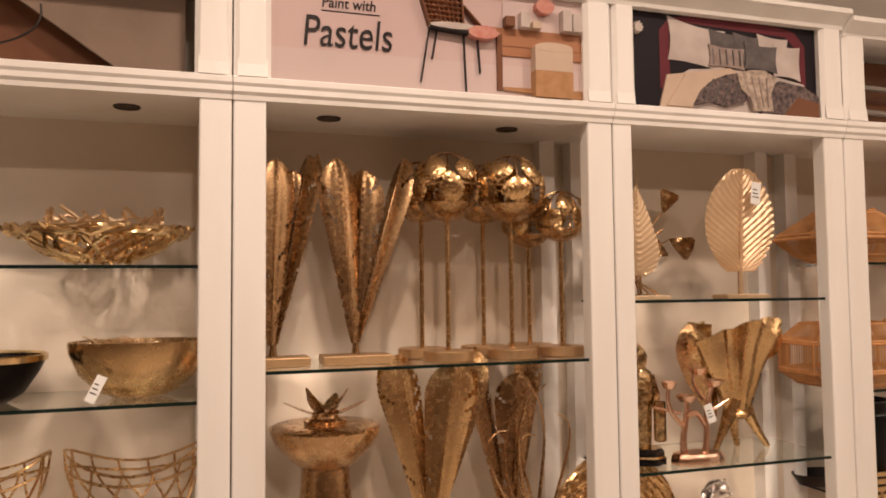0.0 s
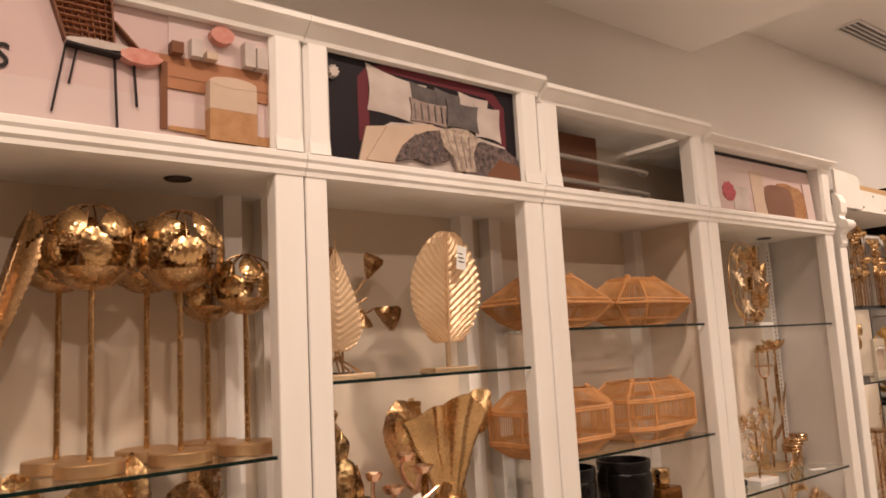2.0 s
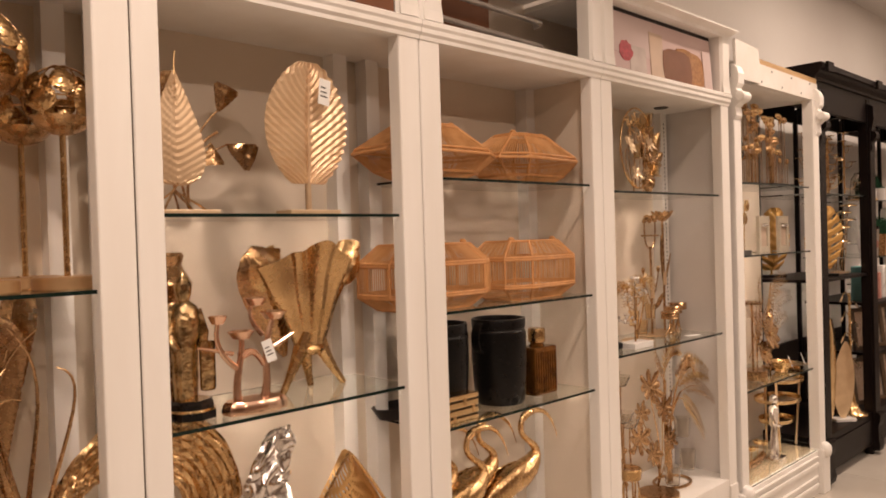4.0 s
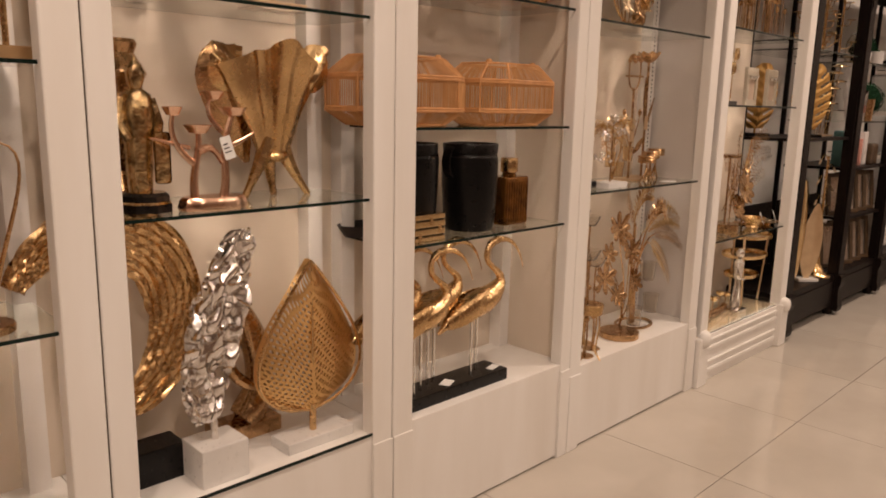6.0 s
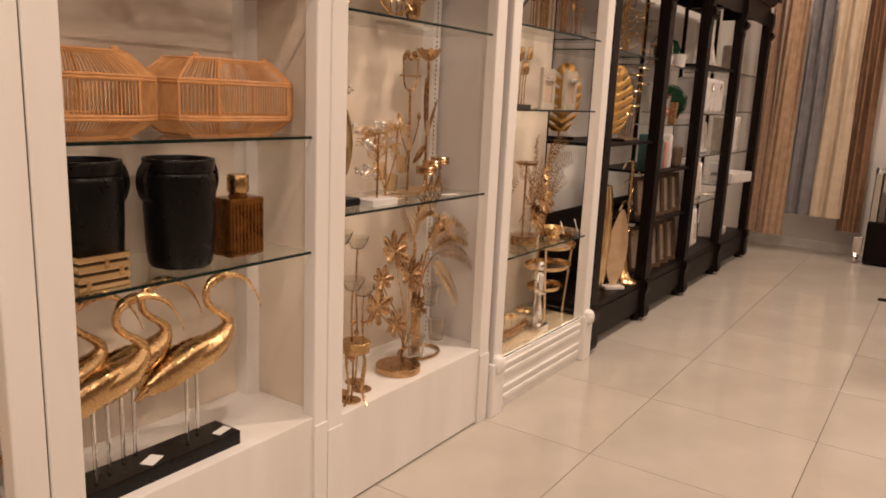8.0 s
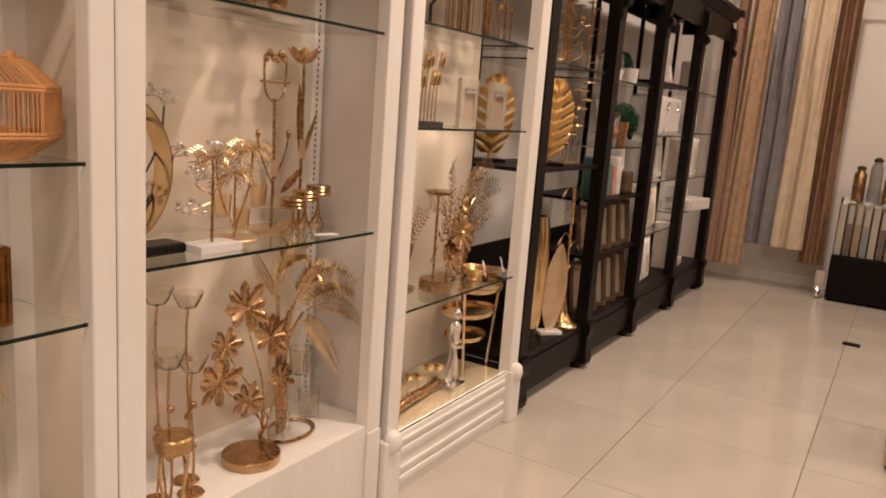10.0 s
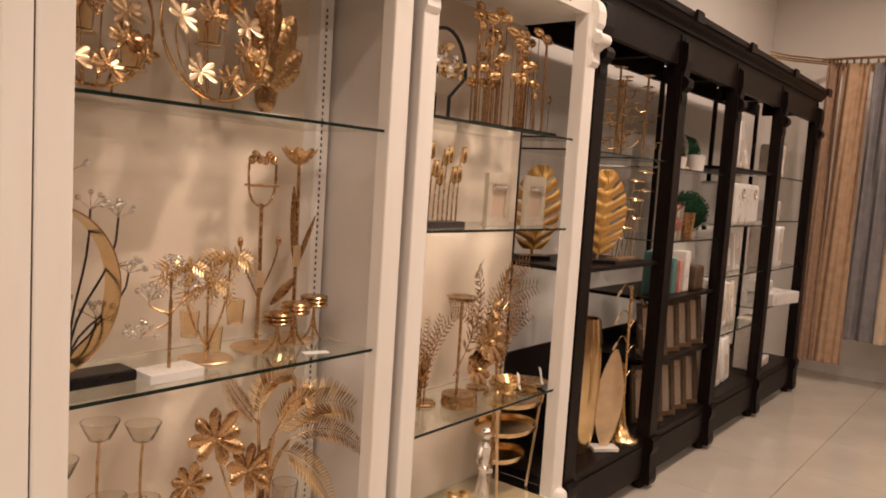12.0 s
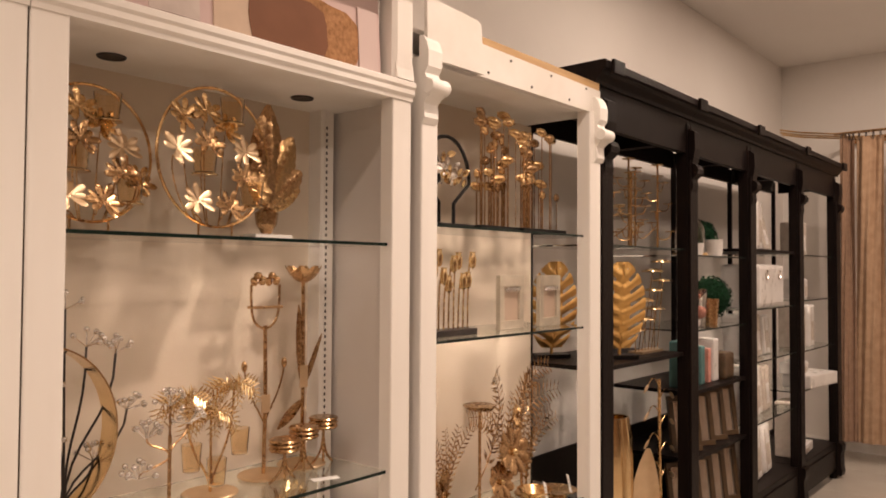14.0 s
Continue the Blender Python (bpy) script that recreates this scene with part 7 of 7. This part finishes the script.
# second black unit: planters, cloche, boxes, frames
r0 = thing("glass_cloche", (6.78, 2.15, 1.80), "clear glass dome over greenery on a wooden base", "cloche")
part("base", disc(bmesh.new(), 0.1, 0.02), PINE, r0, smooth=True)
part("dome", lathe(bmesh.new(), [(0.085, 0.02), (0.088, 0.1), (0.08, 0.17), (0.05, 0.22), (0.0, 0.235), (0.0, 0.231), (0.048, 0.216), (0.077, 0.168), (0.085, 0.1), (0.082, 0.02)], 28), CLEARCUP, r0, smooth=True)
part("moss", ball(bmesh.new(), 0.05, (0, 0, 0.06), 8), FOREST, r0, smooth=True)
for x, y, z, R in ((7.05, 2.2, 1.80, 0.10), (7.08, 2.15, 1.39, 0.13)):
    r0 = thing("topiary_ball", (x, y, z), "dark green artificial topiary ball", "plant", "topiary balls")
    bm = lathe(bmesh.new(), [(0, 0), (0.05, 0), (0.06, 0.05), (0.0, 0.05)], 16)
    part("pot", bm, CARTON, r0)
    g, bm = random.Random(int(x * 100)), bmesh.new()
    for i in range(1100):
        d = Vector((g.gauss(0, 1), g.gauss(0, 1), g.gauss(0, 1))).normalized()
        m = Matrix.Translation(Vector((0, 0, R + 0.03)) + d * R * g.uniform(0.9, 1.02)) @ d.to_track_quat("Z", "Y").to_matrix().to_4x4() @ pose(0, 0, 0, 50, 0, g.uniform(0, 360))
        a = [bm.verts.new(m @ Vector(v)) for v in ((-0.006, 0, 0), (0.006, 0, 0), (0, 0, 0.014))]
        bm.faces.new(a)
    part("moss_core", ball(bmesh.new(), R * 0.92, (0, 0, R + 0.03), 10), FOREST, r0, smooth=True)
    part("foliage", bm, FOREST, r0)
for x, z, h in ((6.62, 1.80, 0.07), (6.92, 1.80, 0.10), (6.66, 1.39, 0.22), (6.84, 1.39, 0.16)):
    r0 = thing("plant_pot", (x, 2.06, z), "small white pot with a green plant" if h < 0.12 else "tall glass jar with reddish filling", "pot", "pots and jars")
    part("body", lathe(bmesh.new(), [(0, 0), (0.045, 0), (0.055, h), (0.05, h), (0, h * 0.7)], 20), CARTON if h < 0.12 else (CLEARCUP if h > 0.2 else BRONZE), r0, smooth=True)
    part("filling", ball(bmesh.new(), 0.04, (0, 0, h * 0.75 if h < 0.12 else h * 0.4), 7), FOREST if h < 0.12 else C_CORAL, r0, smooth=True)
package(6.92, 2.2, 1.39, 0.16, 0.03, 0.3, CARTON, "white boxed glassware leaning on the shelf", -10, 12, False)
for i, (m, w, h) in enumerate(((TEALBOX, 0.09, 0.26), (CARTON, 0.07, 0.24), (TEALBOX, 0.06, 0.22), (C_CORAL, 0.04, 0.2), (CARTON, 0.08, 0.25))):
    package(6.52 + 0.1 * i, 2.1, 1.06, w, 0.1, h, m, "printed carton standing on the shelf", 0, 0, False)
package(7.06, 2.1, 1.06, 0.16, 0.16, 0.16, FRAMEWOOD, "dark wooden trinket box on the shelf", 0, 0, False)


def leaning_frame(x, y, z, w, h, turn=-14):
    r = thing("photo_frame", (x, y, z), "dark gilt picture frame leaning in a row", "photo frame", "dark gilt frames")
    r.matrix_world = pose(x, y, z, -9, 0, turn)
    for a, b, c, d in ((-w / 2, w / 2, h - 0.03, h), (-w / 2, w / 2, 0, 0.03), (-w / 2, -w / 2 + 0.03, 0.03, h - 0.03), (w / 2 - 0.03, w / 2, 0.03, h - 0.03)):
        part("frame_bar", boxed(a, b, -0.012, 0.012, c, d, bevel=0.003), FRAMEWOOD, r)
    part("plate", boxed(-w / 2 + 0.028, w / 2 - 0.028, 0, 0.006, 0.028, h - 0.028), MIRROR, r)


for i in range(4):
    leaning_frame(6.56 + 0.19 * i, 2.08, 0.70, 0.2, 0.31, -30)
    leaning_frame(6.56 + 0.19 * i, 2.08, 0.30, 0.22, 0.34, -30)

# third and fourth black units: packages
package(7.75, 2.12, 1.86, 0.24, 0.12, 0.34, CARTON, "white wrapped bedding set standing upright", 0, 10)
package(8.02, 2.14, 1.86, 0.14, 0.1, 0.24, LINEN, "beige wrapped cushion leaning on the shelf", -12, 0)
r0 = package(7.78, 2.12, 1.47, 0.62, 0.26, 0.29, CARTON, "white bag with metal eyelets lying on the shelf", 0, 3, False)
for s in (-0.16, 0.16):
    part("eyelet", tube(bmesh.new(), [(s + 0.03 * math.cos(a), -0.133, 0.22 + 0.03 * math.sin(a)) for a in [2 * math.pi * k / 16 for k in range(16)]], 0.006, 6, True), SILVER, r0, smooth=True)
for z, h in ((1.13, 0.30), (0.735, 0.34), (0.30, 0.36)):
    for i in range(3):
        package(7.50 + 0.25 * i, 2.12 + 0.02 * i, z, 0.21, 0.14, h * (1 - 0.05 * i), CARTON if (i + int(z * 10)) % 3 else LINEN, "white wrapped textile pack standing upright", -4, 6)
for x, z, w, h, m in ((8.72, 1.84, 0.2, 0.26, LINEN), (8.75, 1.50, 0.14, 0.16, CARTON), (8.66, 1.12, 0.2, 0.33, LINEN), (8.92, 1.12, 0.2, 0.33, CARTON), (8.70, 0.96, 0.26, 0.09, CARTON), (8.75, 0.30, 0.42, 0.07, CARTON)):
    package(x, 2.12, z if z != 0.96 else 0.923, w, 0.16, h, m, "pale wrapped textile pack on the shelf", 0, 4)
package(8.85, 2.04, 0.825, 0.5, 0.22, 0.098, CARTON, "white plastic-wrapped bundle lying over the shelf edge", 0, -8, False)
package(8.62, 2.14, 0.30, 0.24, 0.14, 0.42, LINEN, "tall beige wrapped pack on the cabinet floor", 0, 0)

r0 = thing("floor_socket", (8.34, 0.56, 0), "small black socket cover lying on the tiles", "socket cover")
part("cover", boxed(-0.03, 0.03, -0.06, 0.06, 0, 0.014, bevel=0.003), BLACK, r0)
part("flap", boxed(-0.02, 0.02, -0.045, 0.045, 0.014, 0.018, bevel=0.001), DARKMETAL, r0)
OAKBOX = material("pale_oak_board", (0.50, 0.38, 0.26), 0.5, second=(0.42, 0.30, 0.2), scale=5, stretch=(1, 1, 8), bump=0.2)
r0 = thing("display_plinth", (6.25, 0.0, 0), "pale oak display plinth standing on the tiles", "plinth")
part("body", boxed(-0.28, 0.28, -0.3, 0.28, 0.03, 0.55, bevel=0.006), OAKBOX, r0)
part("kick_board", boxed(-0.25, 0.25, -0.27, 0.25, 0, 0.03), BLACKWOOD, r0)


# ---- floor tiles ----
def floor_tiles():
    structure_floor = structure("floor", boxed(NEAR_X - 0.2, FAR_X + 0.2, BACK_Y - 0.2, WALL_Y + 0.2, -0.08, -0.004), GROUT, "polished cream floor tiles with thin dark joints", "floor")
    P, G = 0.8, 0.003
    bm = bmesh.new()
    box(bm, G / 2, P - G / 2, G / 2, P - G / 2, -0.004, 0.0, bevel=0.0015)
    me = bpy.data.meshes.new("tile")
    bm.to_mesh(me)
    bm.free()
    me.materials.append(TILE)
    for i in range(-11, 9):
        for j in range(-9, 2):
            ob = new("tile", me)
            ob.location = (4.145 + i * P, 1.40 - P + j * P + P, 0)
            ob.parent = structure_floor


floor_tiles()
